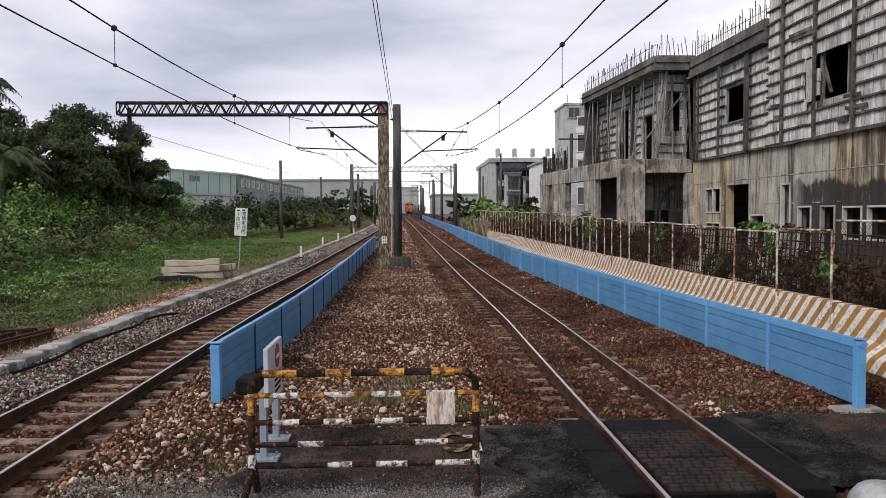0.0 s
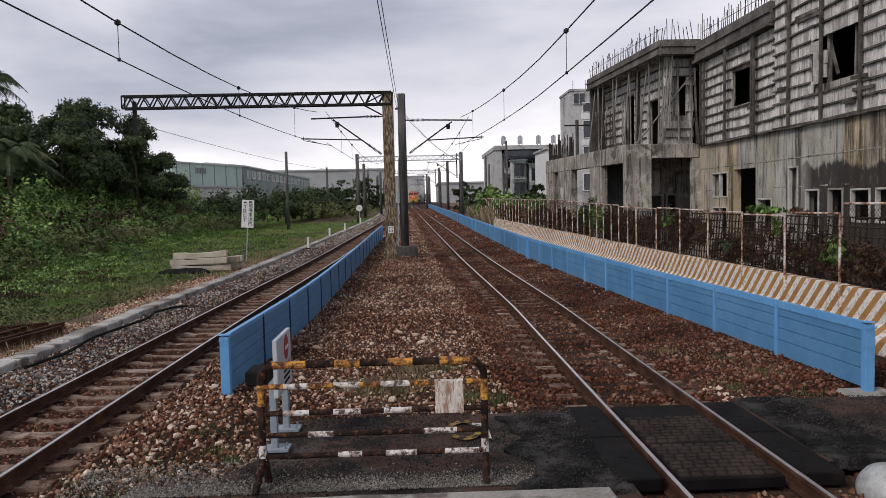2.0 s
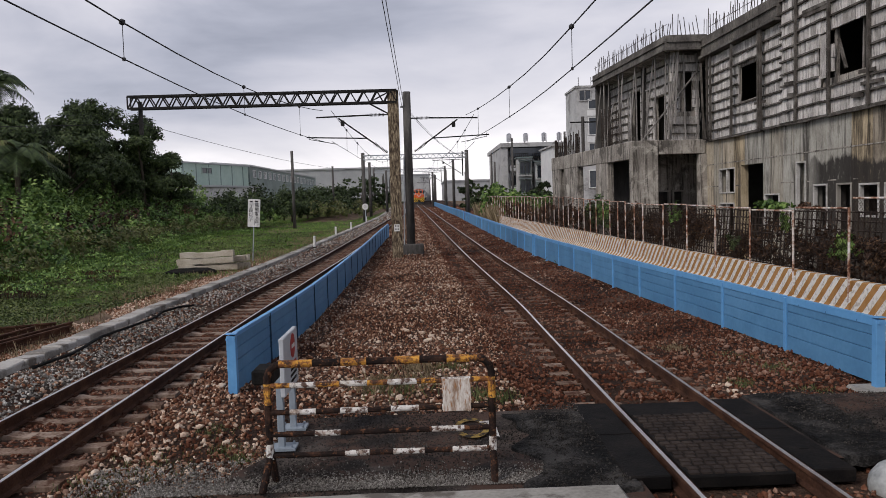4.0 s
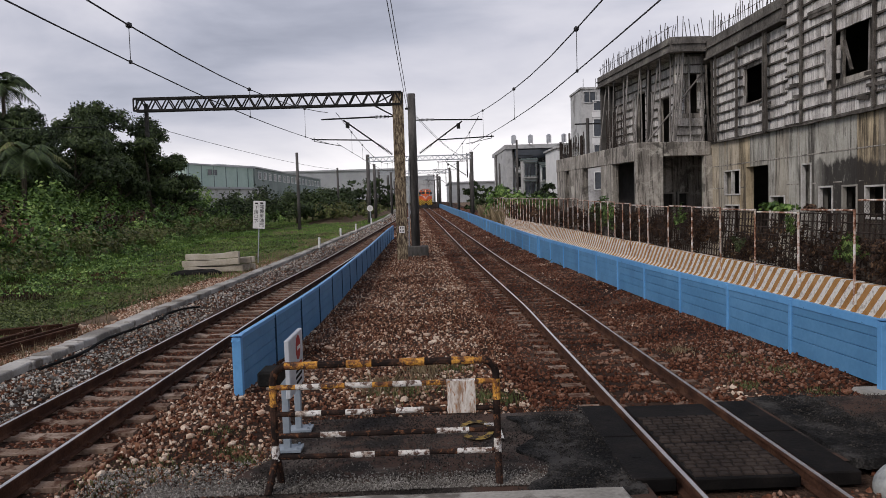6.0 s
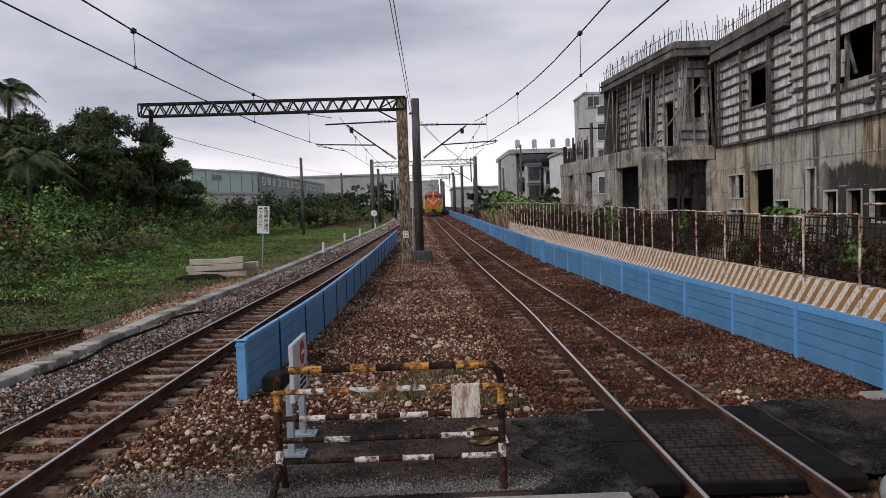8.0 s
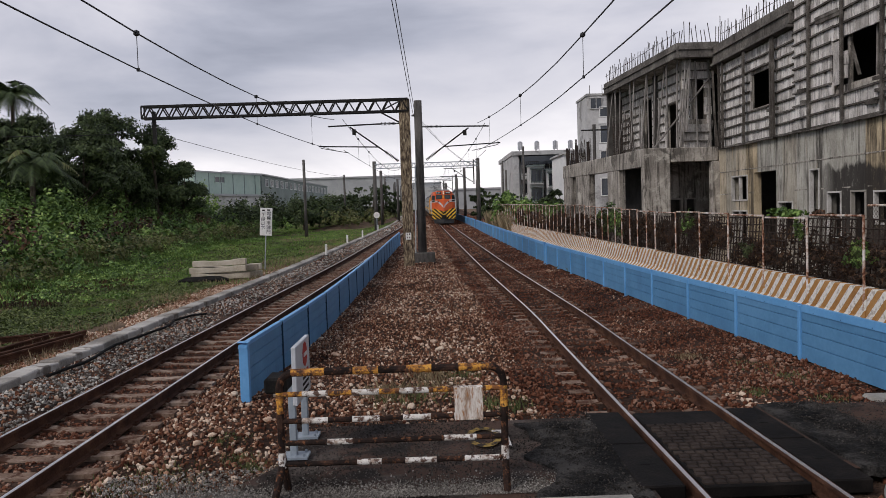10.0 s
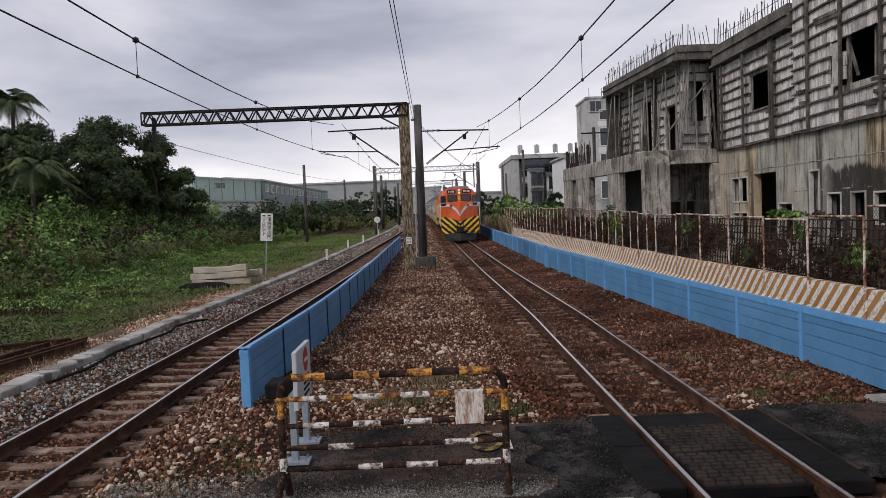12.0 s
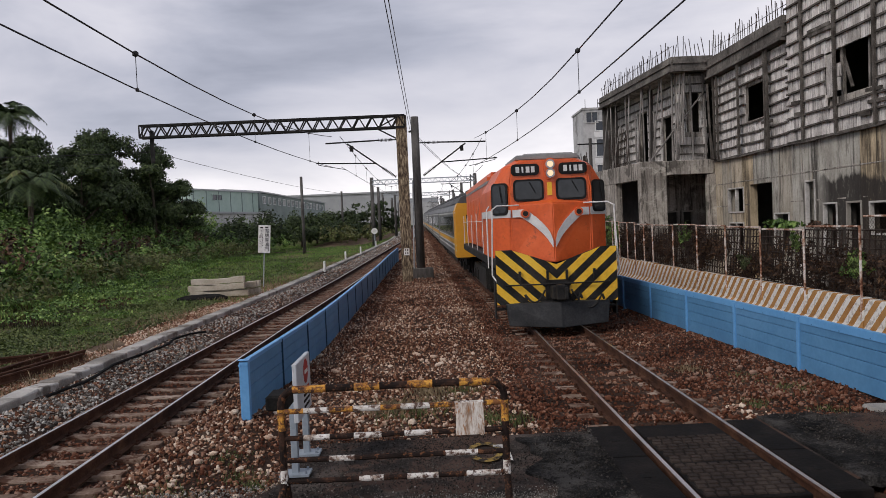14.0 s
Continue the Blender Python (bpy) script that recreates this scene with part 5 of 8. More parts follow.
for i in range(3):
    for j in range(3):
        x0, z0 = 11.0 + i * 2.6, 4.0 + j * 2.3 - 2.2
        bm = bmesh.new()
        for k in range(9):
            rod(bm, (x0 + k * 0.25, hy - 0.3, z0), (x0 + k * 0.25, hy - 0.3, z0 + 1.7), 0.03, 5)
        for k in range(4):
            rod(bm, (x0, hy - 0.3, z0 + k * 0.56), (x0 + 2.0, hy - 0.3, z0 + k * 0.56), 0.03, 5)
        part("window_grille", bm, DARK_STEEL, terrace)
    block(terrace, "awning", 11.0 + i * 2.6, 13.2 + i * 2.6, hy - 0.9, hy + 1.0, 3.3 + (i % 2) * 2.4, 3.42 + (i % 2) * 2.4, FAR_GREY)
    # Solid dark slab on the wall, in place of a shaded ground-floor opening.
    block(terrace, "opening_shade_slab", 11.2 + i * 2.6, 12.9 + i * 2.6, hy + 1.1, hy + 1.22, 0.2, 2.6, GLASS)
# Solid dark slab below the roof, painting the shade of the recessed attic.
block(terrace, "attic_shade_slab", 10.9, 15.4, hy - 0.12, hy + 0.6, 7.75, 8.75, GLASS)
for i in range(3):
    x0, zt = 11.5 + i * 2.1, 7.4 - 0.5 * (i % 2)
    block(terrace, "front_room", x0, x0 + 1.7, hy - 2.2, hy - 0.4, 0, zt, FAR_WHITE if i == 1 else FAR_WALL)
    block(terrace, "front_room_roof", x0 - 0.15, x0 + 1.85, hy - 2.5, hy - 0.35, zt, zt + 0.15, FAR_GREY)
    for j in range(3):
        z = zt - 1.15 - j * 2.2
        house_window(terrace, Matrix.Translation((x0 + 0.9, hy - 2.2, z)), 1.25, 1.45, FAR_GREY)
        block(terrace, "window_awning", x0 + 0.1, x0 + 1.7, hy - 2.9, hy - 2.2, z + 0.85, z + 0.93, FAR_GREY)
        for k in range(5):
            bm = bmesh.new()
            rod(bm, (x0 + 0.2 + k * 0.33, hy - 2.75, z - 0.9), (x0 + 0.2 + k * 0.33, hy - 2.75, z + 0.25), 0.03, 5)
            part("balcony_rail", bm, DARK_STEEL, terrace)
        block(terrace, "balcony_floor", x0 + 0.1, x0 + 1.7, hy - 2.85, hy - 2.2, z - 1.0, z - 0.9, FAR_WALL)
# poles among the houses
for x, y, h in ((9.7, 80, 8.4), (13.4, 70, 8.2), (8.4, 86, 6.2), (8.6, 92.0, 7.5), (6.4, 110, 5.8)):
    taper_mast("utility_pole", x, y, h, 0.14, 0.1, MAST_GREY, "slim grey concrete utility pole")
balcony_pole = thing("utility_pole", Matrix.Translation((8.85, 41.0, 4.75)), "short wooden pole with crossarm on the balcony", "pole")
bm = bmesh.new()
rod(bm, (0, 0, -0.1), (0, 0, 2.1), 0.09, 8)
part("shaft", bm, MAST_GREY, balcony_pole)
bm = bmesh.new()
box(bm, 0, 0, 1.8, 1.4, 0.07, 0.07)
part("crossarm", bm, DARK_STEEL, balcony_pole)

# green warehouses beyond the field
WH = Matrix.Translation((-34.0, 108, 0)) @ Matrix.Rotation(radians(-20), 4, "Z")
ware = thing("warehouse", WH, "pale green sheet-metal warehouse with flat gable", "warehouse")
bm = bmesh.new()
prism(bm, [(-14, 0), (0, 0), (0, 9.2), (-4.5, 9.7), (-14, 9.0)], 17)
part("wall", bm, FAR_GREEN, ware)
bm = bmesh.new()
prism(bm, [(0.2, 9.15), (0.2, 9.35), (-4.5, 9.85), (-14.2, 9.15), (-14.2, 8.95), (-4.5, 9.68)], 17.4, Matrix.Translation((0, -0.2, 0)))
part("roof", bm, FAR_ROOF, ware)
block(ware, "annex_wall", -9, 3.2, -2.0, 15, 0, 5.6, FAR_WALL)
block(ware, "annex_roof", -9.2, 3.5, -2.3, 15.2, 5.6, 5.9, FAR_ROOF)
block(ware, "shelter_roof", 3.25, 4.4, 3, 15, 3.9, 4.2, FAR_WALL)
for i in range(4):
    house_window(ware, Matrix.Translation((3.2, 2 + i * 3.6, 2.2)) @ Matrix.Rotation(radians(90), 4, "Z"), 2.6, 1.6, FAR_WALL)
house_window(ware, Matrix.Translation((0.0, 6, 8.2)) @ Matrix.Rotation(radians(90), 4, "Z"), 2.4, 0.9, FAR_GREEN)
for i in range(6):
    block(ware, "sheet_rib", 0.0, 0.06, 0.4 + i * 3.0, 0.5 + i * 3.0, 5.9, 9.1, FAR_GREY)
WG = Matrix.Translation((-28.4, 126, 0)) @ Matrix.Rotation(radians(-2), 4, "Z")
ware2 = thing("warehouse", WG, "long grey-green warehouse with a row of windows", "warehouse")
bm = bmesh.new()
prism(bm, [(-16, 0), (0, 0), (0, 9.4), (-6, 10.0), (-16, 9.2)], 62)
part("wall", bm, FAR_GREY, ware2)
bm = bmesh.new()
prism(bm, [(0.25, 9.35), (0.25, 9.6), (-6, 10.2), (-16.2, 9.4), (-16.2, 9.15), (-6, 9.98)], 62.4, Matrix.Translation((0, -0.2, 0)))
part("roof", bm, FAR_ROOF, ware2)
for i in range(16):
    house_window(ware2, Matrix.Translation((0.0, 3 + i * 3.7, 8.2)) @ Matrix.Rotation(radians(90), 4, "Z"), 1.7, 1.2, FAR_WHITE)
block(ware2, "canopy", 0.1, 3.0, 40, 62, 5.6, 6.0, FAR_GREY)
for x0, x1, y, h, lab, mt in ((-70, -9, 245, 14.0, "long pale grey factory hall far off", FAR_ROOF), (-9, 3, 300, 13.5, "grey factory hall behind the railway", FAR_WALL), (8, 46, 260, 9.5, "low pale hall far beyond the fence", FAR_ROOF), (-160, -70, 250, 12, "long pale grey factory hall far off", FAR_WALL)):
    w = thing("factory_hall", pose(0, 0, 0), lab, "factory", "far halls")
    block(w, "wall", x0, x1, y, y + 40, 0, h, mt)
    block(w, "roof", x0 - 0.4, x1 + 0.4, y - 0.4, y + 40.4, h, h + 0.5, FAR_ROOF)
    for i in range(int((x1 - x0) / 6)):
        block(w, "wall_rib", x0 + 3 + i * 6, x0 + 3.15 + i * 6, y - 0.08, y - 0.002, 0, h - 0.3, FAR_ROOF)
# a low mound of cleared earth and debris between field and line
bm = bmesh.new()
bmesh.ops.create_grid(bm, x_segments=24, y_segments=40, size=0.5)
for v in bm.verts:
    u, w = v.co.x, v.co.y
    h = max(0, (1 - (2 * u) ** 2)) * max(0, (1 - (2 * w) ** 2))
    x, y = -9.6 + u * 7 + w * 3.0, 112 + w * 60
    v.co = (x, y, rise(y) - 0.3 + 1.1 * h + 0.8 * h * noise.noise(Vector((x, y * 0.4, 0))))
tagged(part("earth_mound", bm, DIRT, smooth=True), "low brown mound of earth and debris", "mound")
# ---- plants ----
def leaf_material(name, cols, rough=0.6):
    m = material(name, cols, 0.25, 6, rough, coords="World", bump=0, island=0.45, contrast=0.33)
    m.node_tree.nodes["Principled BSDF"].inputs["Specular IOR Level"].default_value = 0.25
    return m


LEAF_DARK = leaf_material("dark_tree_leaf", [(0.01, 0.017, 0.008), (0.026, 0.042, 0.015), (0.052, 0.078, 0.026), (0.092, 0.125, 0.042)])
LEAF_BUSH = leaf_material("bush_leaf", [(0.02, 0.045, 0.012), (0.065, 0.125, 0.03), (0.15, 0.25, 0.06), (0.29, 0.4, 0.11)])
LEAF_WEED = leaf_material("weed_leaf", [(0.03, 0.04, 0.014), (0.08, 0.1, 0.03), (0.14, 0.13, 0.055), (0.15, 0.2, 0.05)])
LEAF_DEAD = leaf_material("dead_vine_leaf", [(0.012, 0.008, 0.006), (0.03, 0.018, 0.012), (0.075, 0.038, 0.02), (0.15, 0.085, 0.04)])
GRASS = leaf_material("grass_blade", [(0.045, 0.085, 0.018), (0.1, 0.19, 0.035), (0.18, 0.3, 0.06), (0.28, 0.32, 0.1)])
DRY_GRASS = leaf_material("dry_grass_blade", [(0.12, 0.09, 0.05), (0.22, 0.17, 0.1), (0.33, 0.26, 0.16)])
LEAF_COVER = leaf_material("ground_cover_leaf", [(0.024, 0.034, 0.012), (0.062, 0.084, 0.025), (0.115, 0.147, 0.043), (0.18, 0.205, 0.07)])
BARK = material("bark", [(0.03, 0.025, 0.02), (0.07, 0.058, 0.045), (0.12, 0.1, 0.08)], 3, 25, 0.9, coords="World", bump=0.6, stretch=(2, 2, 0.5))
rng = np.random.default_rng(7)


def leaves(centres, size, squash=0.45):
    """Folded leaf blades: places alone, or places with the way each faces. Gives vertices and faces."""
    c, face = centres if isinstance(centres, tuple) else (centres, None)
    c = np.asarray(c, float)
    n = len(c)
    w = rng.normal(size=(n, 3))
    w /= np.linalg.norm(w, axis=1)[:, None]
    if face is not None:
        w = face + 0.75 * w
        w /= np.linalg.norm(w, axis=1)[:, None]
    d = np.cross(w, rng.normal(size=(n, 3)))
    d /= np.linalg.norm(d, axis=1)[:, None]
    u = np.cross(w, d)
    s = size * rng.uniform(0.55, 1.4, size=(n, 1))
    tip, tail = c + d * s * 0.5 - w * s * 0.12, c - d * s * 0.5
    l, r = c + u * s * squash * 0.5 - w * s * 0.08, c - u * s * squash * 0.5 - w * s * 0.08
    v = np.stack([tail, l, tip, r], axis=1).reshape(-1, 3)
    f = np.arange(n * 4).reshape(-1, 4)
    return v.tolist(), f.tolist()


def clumped(n, blobs, shell=0.55):
    """Points near the skins of blobs (x, y, z, rx, ry, rz), gathered in small clumps, and the way out at each."""
    b = np.asarray(blobs, float)
    wts = (b[:, 3] * b[:, 5]) ** 1.0
    k = rng.choice(len(b), size=max(n // 14, 1), p=wts / wts.sum())
    d = rng.normal(size=(len(k), 3))
    d /= np.linalg.norm(d, axis=1)[:, None]
    d[:, 2] = np.where(d[:, 2] < -0.35, -d[:, 2], d[:, 2])
    rad = rng.uniform(shell, 1.08, size=(len(k), 1))
    c = b[k, :3] + d * rad * b[k, 3:]
    idx = rng.integers(0, len(k), size=n)
    sp = 0.13 * b[k[idx], 3:]
    off = rng.normal(size=(n, 3))
    face = d[idx] + 0.45 * off
    face[:, 2] += 0.35
    face /= np.linalg.norm(face, axis=1)[:, None]
    return c[idx] + off * sp, face


def tree(x, y, height, crown, n, mat, size, label, trunk=0.16, low=0.35):
    z0 = ground_height(x, y)
    t = thing("tree", Matrix.Translation((x, y, z0)), label, "tree", "field trees")
    bm = bmesh.new()
    bend = random.uniform(-0.4, 0.4)
    mid = Vector((bend * 0.5, random.uniform(-0.2, 0.2), height * 0.35))
    top = Vector((bend, 0, height * 0.75))
    rod(bm, (0, 0, -0.2), mid, trunk * 1.3, 8, trunk)
    rod(bm, mid, top, trunk, 8, trunk * 0.4)
    blobs = []
    for i in range(15):
        a = i * 2.4 + random.uniform(-0.4, 0.4)
        h = height * random.uniform(low, 0.92)
        reach = crown * random.uniform(0.3, 0.75) * (1.15 - 0.55 * (h / height))
        tip = Vector((math.cos(a) * reach, math.sin(a) * reach, h))
        rod(bm, mid.lerp(top, min(1, max(0, (h / height - 0.4) * 1.2))), tip, trunk * 0.42, 6, trunk * 0.12)
        r = crown * random.uniform(0.26, 0.42)
        blobs.append((tip.x, tip.y, tip.z, r, r, r * random.uniform(0.6, 0.85)))
    blobs.append((top.x, top.y, height * 0.9, crown * 0.32, crown * 0.32, height * 0.1))
    part("trunk", bm, BARK, t)
    v, f = leaves(clumped(n, blobs), size)
    c = new("crown", raw_mesh("crown", v, f, mat))
    c.parent = t
    return t


# the dark wood at the edge of the field
for x, y, h, cr, n in ((-31.5, 49, 9.6, 3.6, 4600), (-27, 51, 8.2, 3.2, 4600), (-24.5, 54, 7.8, 2.8, 4200), (-35, 62, 10.6, 4.2, 5200), (-30.5, 60, 10.4, 3.6, 5200), (-28.3, 63, 11.2, 3.2, 5200), (-25.5, 61, 11.0, 3.4, 5200), (-23.6, 64, 10.0, 3.2, 5000),
                       (-22.4, 62, 8.2, 2.8, 4600), (-20.9, 63, 6.8, 2.6, 4600), (-33, 55, 8.6, 3.5, 4600), (-28, 57, 7.2, 3.4, 4600), (-24, 59, 6.6, 3.0, 4200), (-39, 64, 10, 4.5, 4000), (-33.6, 58, 10.2, 3.6, 4600), (-30.2, 57, 10.3, 3.2, 4200), (-34.5, 53, 8.5, 3.4, 4000)):
    tree(x, y, h, cr, int(n * 3.5), LEAF_DARK, 0.25, "dark green broadleaf tree at the wood's edge", 0.18, 0.14)


def thicket(name, blobs, n, size, mat, label, stems=0):
    v, f = leaves(clumped(n, blobs, 0.7), size, 0.6)
    ob = new(name, raw_mesh(name, v, f, mat))
    return tagged(ob, label, "bushes", kind="stuff")


def mound_row(y_of, x0, x1, step, h_of, deep):
    out = []
    x = x0
    while x < x1:
        y = y_of(x)
        h = h_of(x) * random.uniform(0.8, 1.12)
        for k in range(deep):
            hh = h * (0.62 + 0.38 * k / max(deep - 1, 1))
            out.append((x + random.uniform(-0.5, 0.5), y + k * 1.7 + random.uniform(-0.4, 0.4), rise(y) + hh * 0.45, 1.5, 1.3, hh * 0.55))
        x += step
    return out


def bush_field(x_front, y0, y1, step, rows, low, high, ry=1.3):
    """Mounds in rows beside the field, low in front and higher behind."""
    out = []
    y = y0
    while y < y1:
        for k in range(rows):
            u = k / max(rows - 1, 1)
            h = (low + (high - low) * u) * random.uniform(0.72, 1.2)
            x = x_front(y) - k * 1.7 + random.uniform(-0.7, 0.7)
            yy = y + random.uniform(-0.6, 0.6)
            r = random.uniform(0.65, 1.25)
            out.append((x, yy, rise(yy) - 0.1 + h * 0.5, r, r * ry * 0.9, h * 0.55))
        y += step
    return out


front = smooth_at([(24, -17.0), (30, -16.6), (42, -17.6), (55, -18.4), (66, -17.2), (76, -15.0)])
thicket("bushes", bush_field(front, 24, 76, 1.15, 6, 1.5, 4.0), 74000, 0.21, LEAF_BUSH, "dense bright green bushes along the field edge")
thicket("bushes", bush_field(lambda y: front(y) - 6.5, 26, 76, 1.6, 4, 4.0, 5.2, 1.5), 26000, 0.28, LEAF_BUSH, "tall green bushes before the wood")
thicket("bushes", bush_field(lambda y: front(y) - 9.5, 40, 76, 2.6, 3, 5.0, 6.5, 1.5), 16000, 0.34, LEAF_DARK, "dark green undergrowth below the trees")
thicket("weeds", bush_field(lambda y: front(y) + 1.1, 25, 70, 1.3, 2, 1.3, 0.6), 13000, 0.15, LEAF_WEED, "ragged yellowish weeds at the foot of bushes")
thicket("creeper", bush_field(lambda y: front(y) - 1.2, 30, 62, 3.9, 1, 2.4, 2.4), 2400, 0.2, LEAF_DEAD, "brown withered creeper over the bushes")
thicket("weeds", bush_field(lambda y: front(y) + 3.2, 23, 60, 1.5, 2, 0.35, 0.7), 9000, 0.12, LEAF_BUSH, "low broad-leaved green weeds in the field")
thicket("weeds", bush_field(lambda y: -11.2 - (y - 30) * 0.12, 22, 40, 2.7, 2, 0.25, 0.4), 3000, 0.09, LEAF_BUSH, "low creeping green weeds on the grass")
# scrub and small trees further along the field
thicket("bushes", mound_row(lambda x: 78 + (x + 16) * 4, -18.5, -9.5, 1.5, lambda x: 3.6, 3), 12000, 0.3, LEAF_DARK, "dark green scrub along the far field edge")
for x, y, h, cr in ((-17.5, 82, 2.9, 2.1), (-15.2, 88, 2.8, 2.0), (-14.6, 96, 3.0, 2.1), (-14.2, 122, 4.4, 2.6), (-11.9, 120, 5.6, 2.8), (-10.0, 123, 6.0, 2.8), (-8.2, 126, 5.8, 2.6), (-6.6, 128, 4.6, 2.2), (-16, 100, 3.2, 2.5), (5.6, 96, 4.2, 1.6), (6.8, 88, 3.6, 1.6), (7.6, 76, 3.4, 1.5), (9.4, 60, 3.6, 1.4)):
    tree(x, y, h, cr, 1700, LEAF_DARK, 0.4, "small dark green tree beside the railway", 0.1, 0.15)


thicket("bushes", bush_field(lambda y: -9.4 - (y - 88) * 0.02, 88, 138, 2.2, 5, 1.8, 3.4, 1.5), 22000, 0.36, LEAF_DARK, "dark green scrub and trees beyond the field")
thicket("weeds", bush_field(lambda y: -7.6, 84, 140, 2.0, 3, 1.2, 2.0, 1.5), 7000, 0.3, LEAF_WEED, "grey-brown weeds over the earth mound")
thicket("bushes", bush_field(lambda y: 11.6, 54, 74, 1.6, 4, 1.7, 2.5, 1.3), 9000, 0.3, LEAF_BUSH, "broad-leaved green bushes behind the fence end")


def palm(x, y, h, n, label):
    t = thing("palm_tree", Matrix.Translation((x, y, ground_height(x, y))), label, "palm tree", "palms")
    bm = bmesh.new()
    prev, pr = Vector((0, 0, -0.2)), 0.2
    for i in range(1, 9):
        p = Vector((0.05 * i, 0, h * i / 8))
        rod(bm, prev, p, pr, 8, pr * 0.95)
        prev, pr = p, pr * 0.95
    part("trunk", bm, BARK, t)
    for i in range(n):
        a = i * 2.4
        up = random.uniform(-0.1, 1.25)
        ln = random.uniform(2.5, 3.3)
        verts, faces = [], []
        pts = []
        for k in range(13):
            u = k / 12
            r = ln * u * math.cos(up * 0.8)
            z = ln * (up * u - (0.55 + 0.5 * up) * u * u)
            pts.append(Vector((prev.x + math.cos(a) * r, math.sin(a) * r, h + z)))
        side = Vector((-math.sin(a), math.cos(a), 0))
        for k in range(1, 12):
            d = (pts[k + 1] - pts[k]).normalized()
            for s in (-1, 1):
                for j in range(2):
                    o = pts[k].lerp(pts[k + 1], j * 0.5)
                    l = 0.95 * math.sin(math.pi * min(0.95, k / 12 + 0.12)) + 0.1
                    tip = o + side * s * l * 0.75 + d * l * 0.5 - Vector((0, 0, l * 0.4))
                    b0 = len(verts)
                    verts += [o, o + d * 0.13, tip]
                    faces.append((b0, b0 + 1, b0 + 2))
        for k in range(12):
            b0 = len(verts)
            verts += [pts[k] + side * 0.025, pts[k] - side * 0.025, pts[k + 1] - side * 0.02, pts[k + 1] + side * 0.02]
            faces.append((b0, b0 + 1, b0 + 2, b0 + 3))
        fr = new("frond", raw_mesh("frond", [tuple(v) for v in verts], faces, LEAF_DARK if i % 7 or h > 7 else LEAF_WEED))
        fr.parent = t


palm(-32.3, 58.5, 12.0, 30, "tall coconut palm above the dark wood")
palm(-24.2, 45.5, 5.9, 20, "low coconut palm with drooping fronds")
palm(-31.5, 56, 9.0, 18, "coconut palm half hidden among dark trees")


def blades(places, heights, width, lean=0.5):
    p = np.asarray(places, float)
    n = len(p)
    a = rng.uniform(0, 2 * math.pi, n)
    h = np.asarray(heights)[:, None]
    side = np.stack([np.cos(a), np.sin(a), np.zeros(n)], 1) * width
    out = np.stack([np.cos(a + 1.4), np.sin(a + 1.4), np.zeros(n)], 1) * h * rng.uniform(0.1, lean, (n, 1))
    up = np.zeros((n, 3))
    up[:, 2] = h[:, 0]
    v = np.stack([p - side, p + side, p + out * 0.4 + up * 0.6 + side * 0.5, p + out + up], 1).reshape(-1, 3)
    f = np.arange(n * 4).reshape(-1, 4)
    return v.tolist(), f.tolist()


def lawn(name, n, x_of, y0, y1, hmin, hmax, width, mat, label, patch=0.0, power=1.0):
    pts, hs = [], []
    tries = 0
    while len(pts) < n and tries < n * 6:
        tries += 1
        y = y0 + (y1 - y0) * rng.uniform() ** power
        lo, hi = x_of(y)
        x = rng.uniform(lo, hi)
        if noise.noise(Vector((x * 0.35, y * 0.35, 1.7))) + 0.4 * noise.noise(Vector((x * 1.7, y * 1.7, 5))) < patch:
            continue
        pts.append((x, y, ground_height(x, y) - 0.02))
        hs.append(rng.uniform(hmin, hmax))
    v, f = blades(pts, hs, width)
    tagged(new(name, raw_mesh(name, v, f, mat)), label, "grass", kind="stuff")


lawn("grass", 50000, lambda y: (max(-26, -8 - y * 0.62), kerb_line(y) - 1.2 - (0.9 if y < 26 else 0)), 10, 56, 0.03, 0.09, 0.014, GRASS, "short bright green grass of the field", -0.34, 1.25)
lawn("grass", 30000, lambda y: (-8 - y * 0.36, kerb_line(y) - 0.7), 28, 95, 0.05, 0.2, 0.026, GRASS, "longer green grass along the field", -0.35)
lawn("weeds", 9000, lambda y: (front(y) - 0.5, front(y) + 3.4), 22, 66, 0.1, 0.4, 0.025, GRASS, "tall ragged weeds in the field", 0.05)
lawn("dry_grass", 5000, lambda y: (kerb_line(y) - 2.6, kerb_line(y) - 0.4), 12, 60, 0.08, 0.25, 0.012, DRY_GRASS, "dry straw-coloured grass by the kerb", 0.05)
lawn("dry_grass", 3500, lambda y: (jersey_line(y) - 0.2, jersey_line(y) + 2), 56, 75, 0.8, 1.8, 0.04, DRY_GRASS, "tall dry reeds at the fence end", -0.3)


TUFT = leaf_material("ballast_weed", [(0.035, 0.05, 0.016), (0.07, 0.09, 0.028), (0.12, 0.14, 0.05), (0.18, 0.17, 0.08)])


lawn("dead_brush", 3200, lambda y: (-15.8, -11.4), 23, 31, 0.08, 0.38, 0.012, LEAF_DEAD, "low heap of dead brown brushwood on the grass", 0.0)


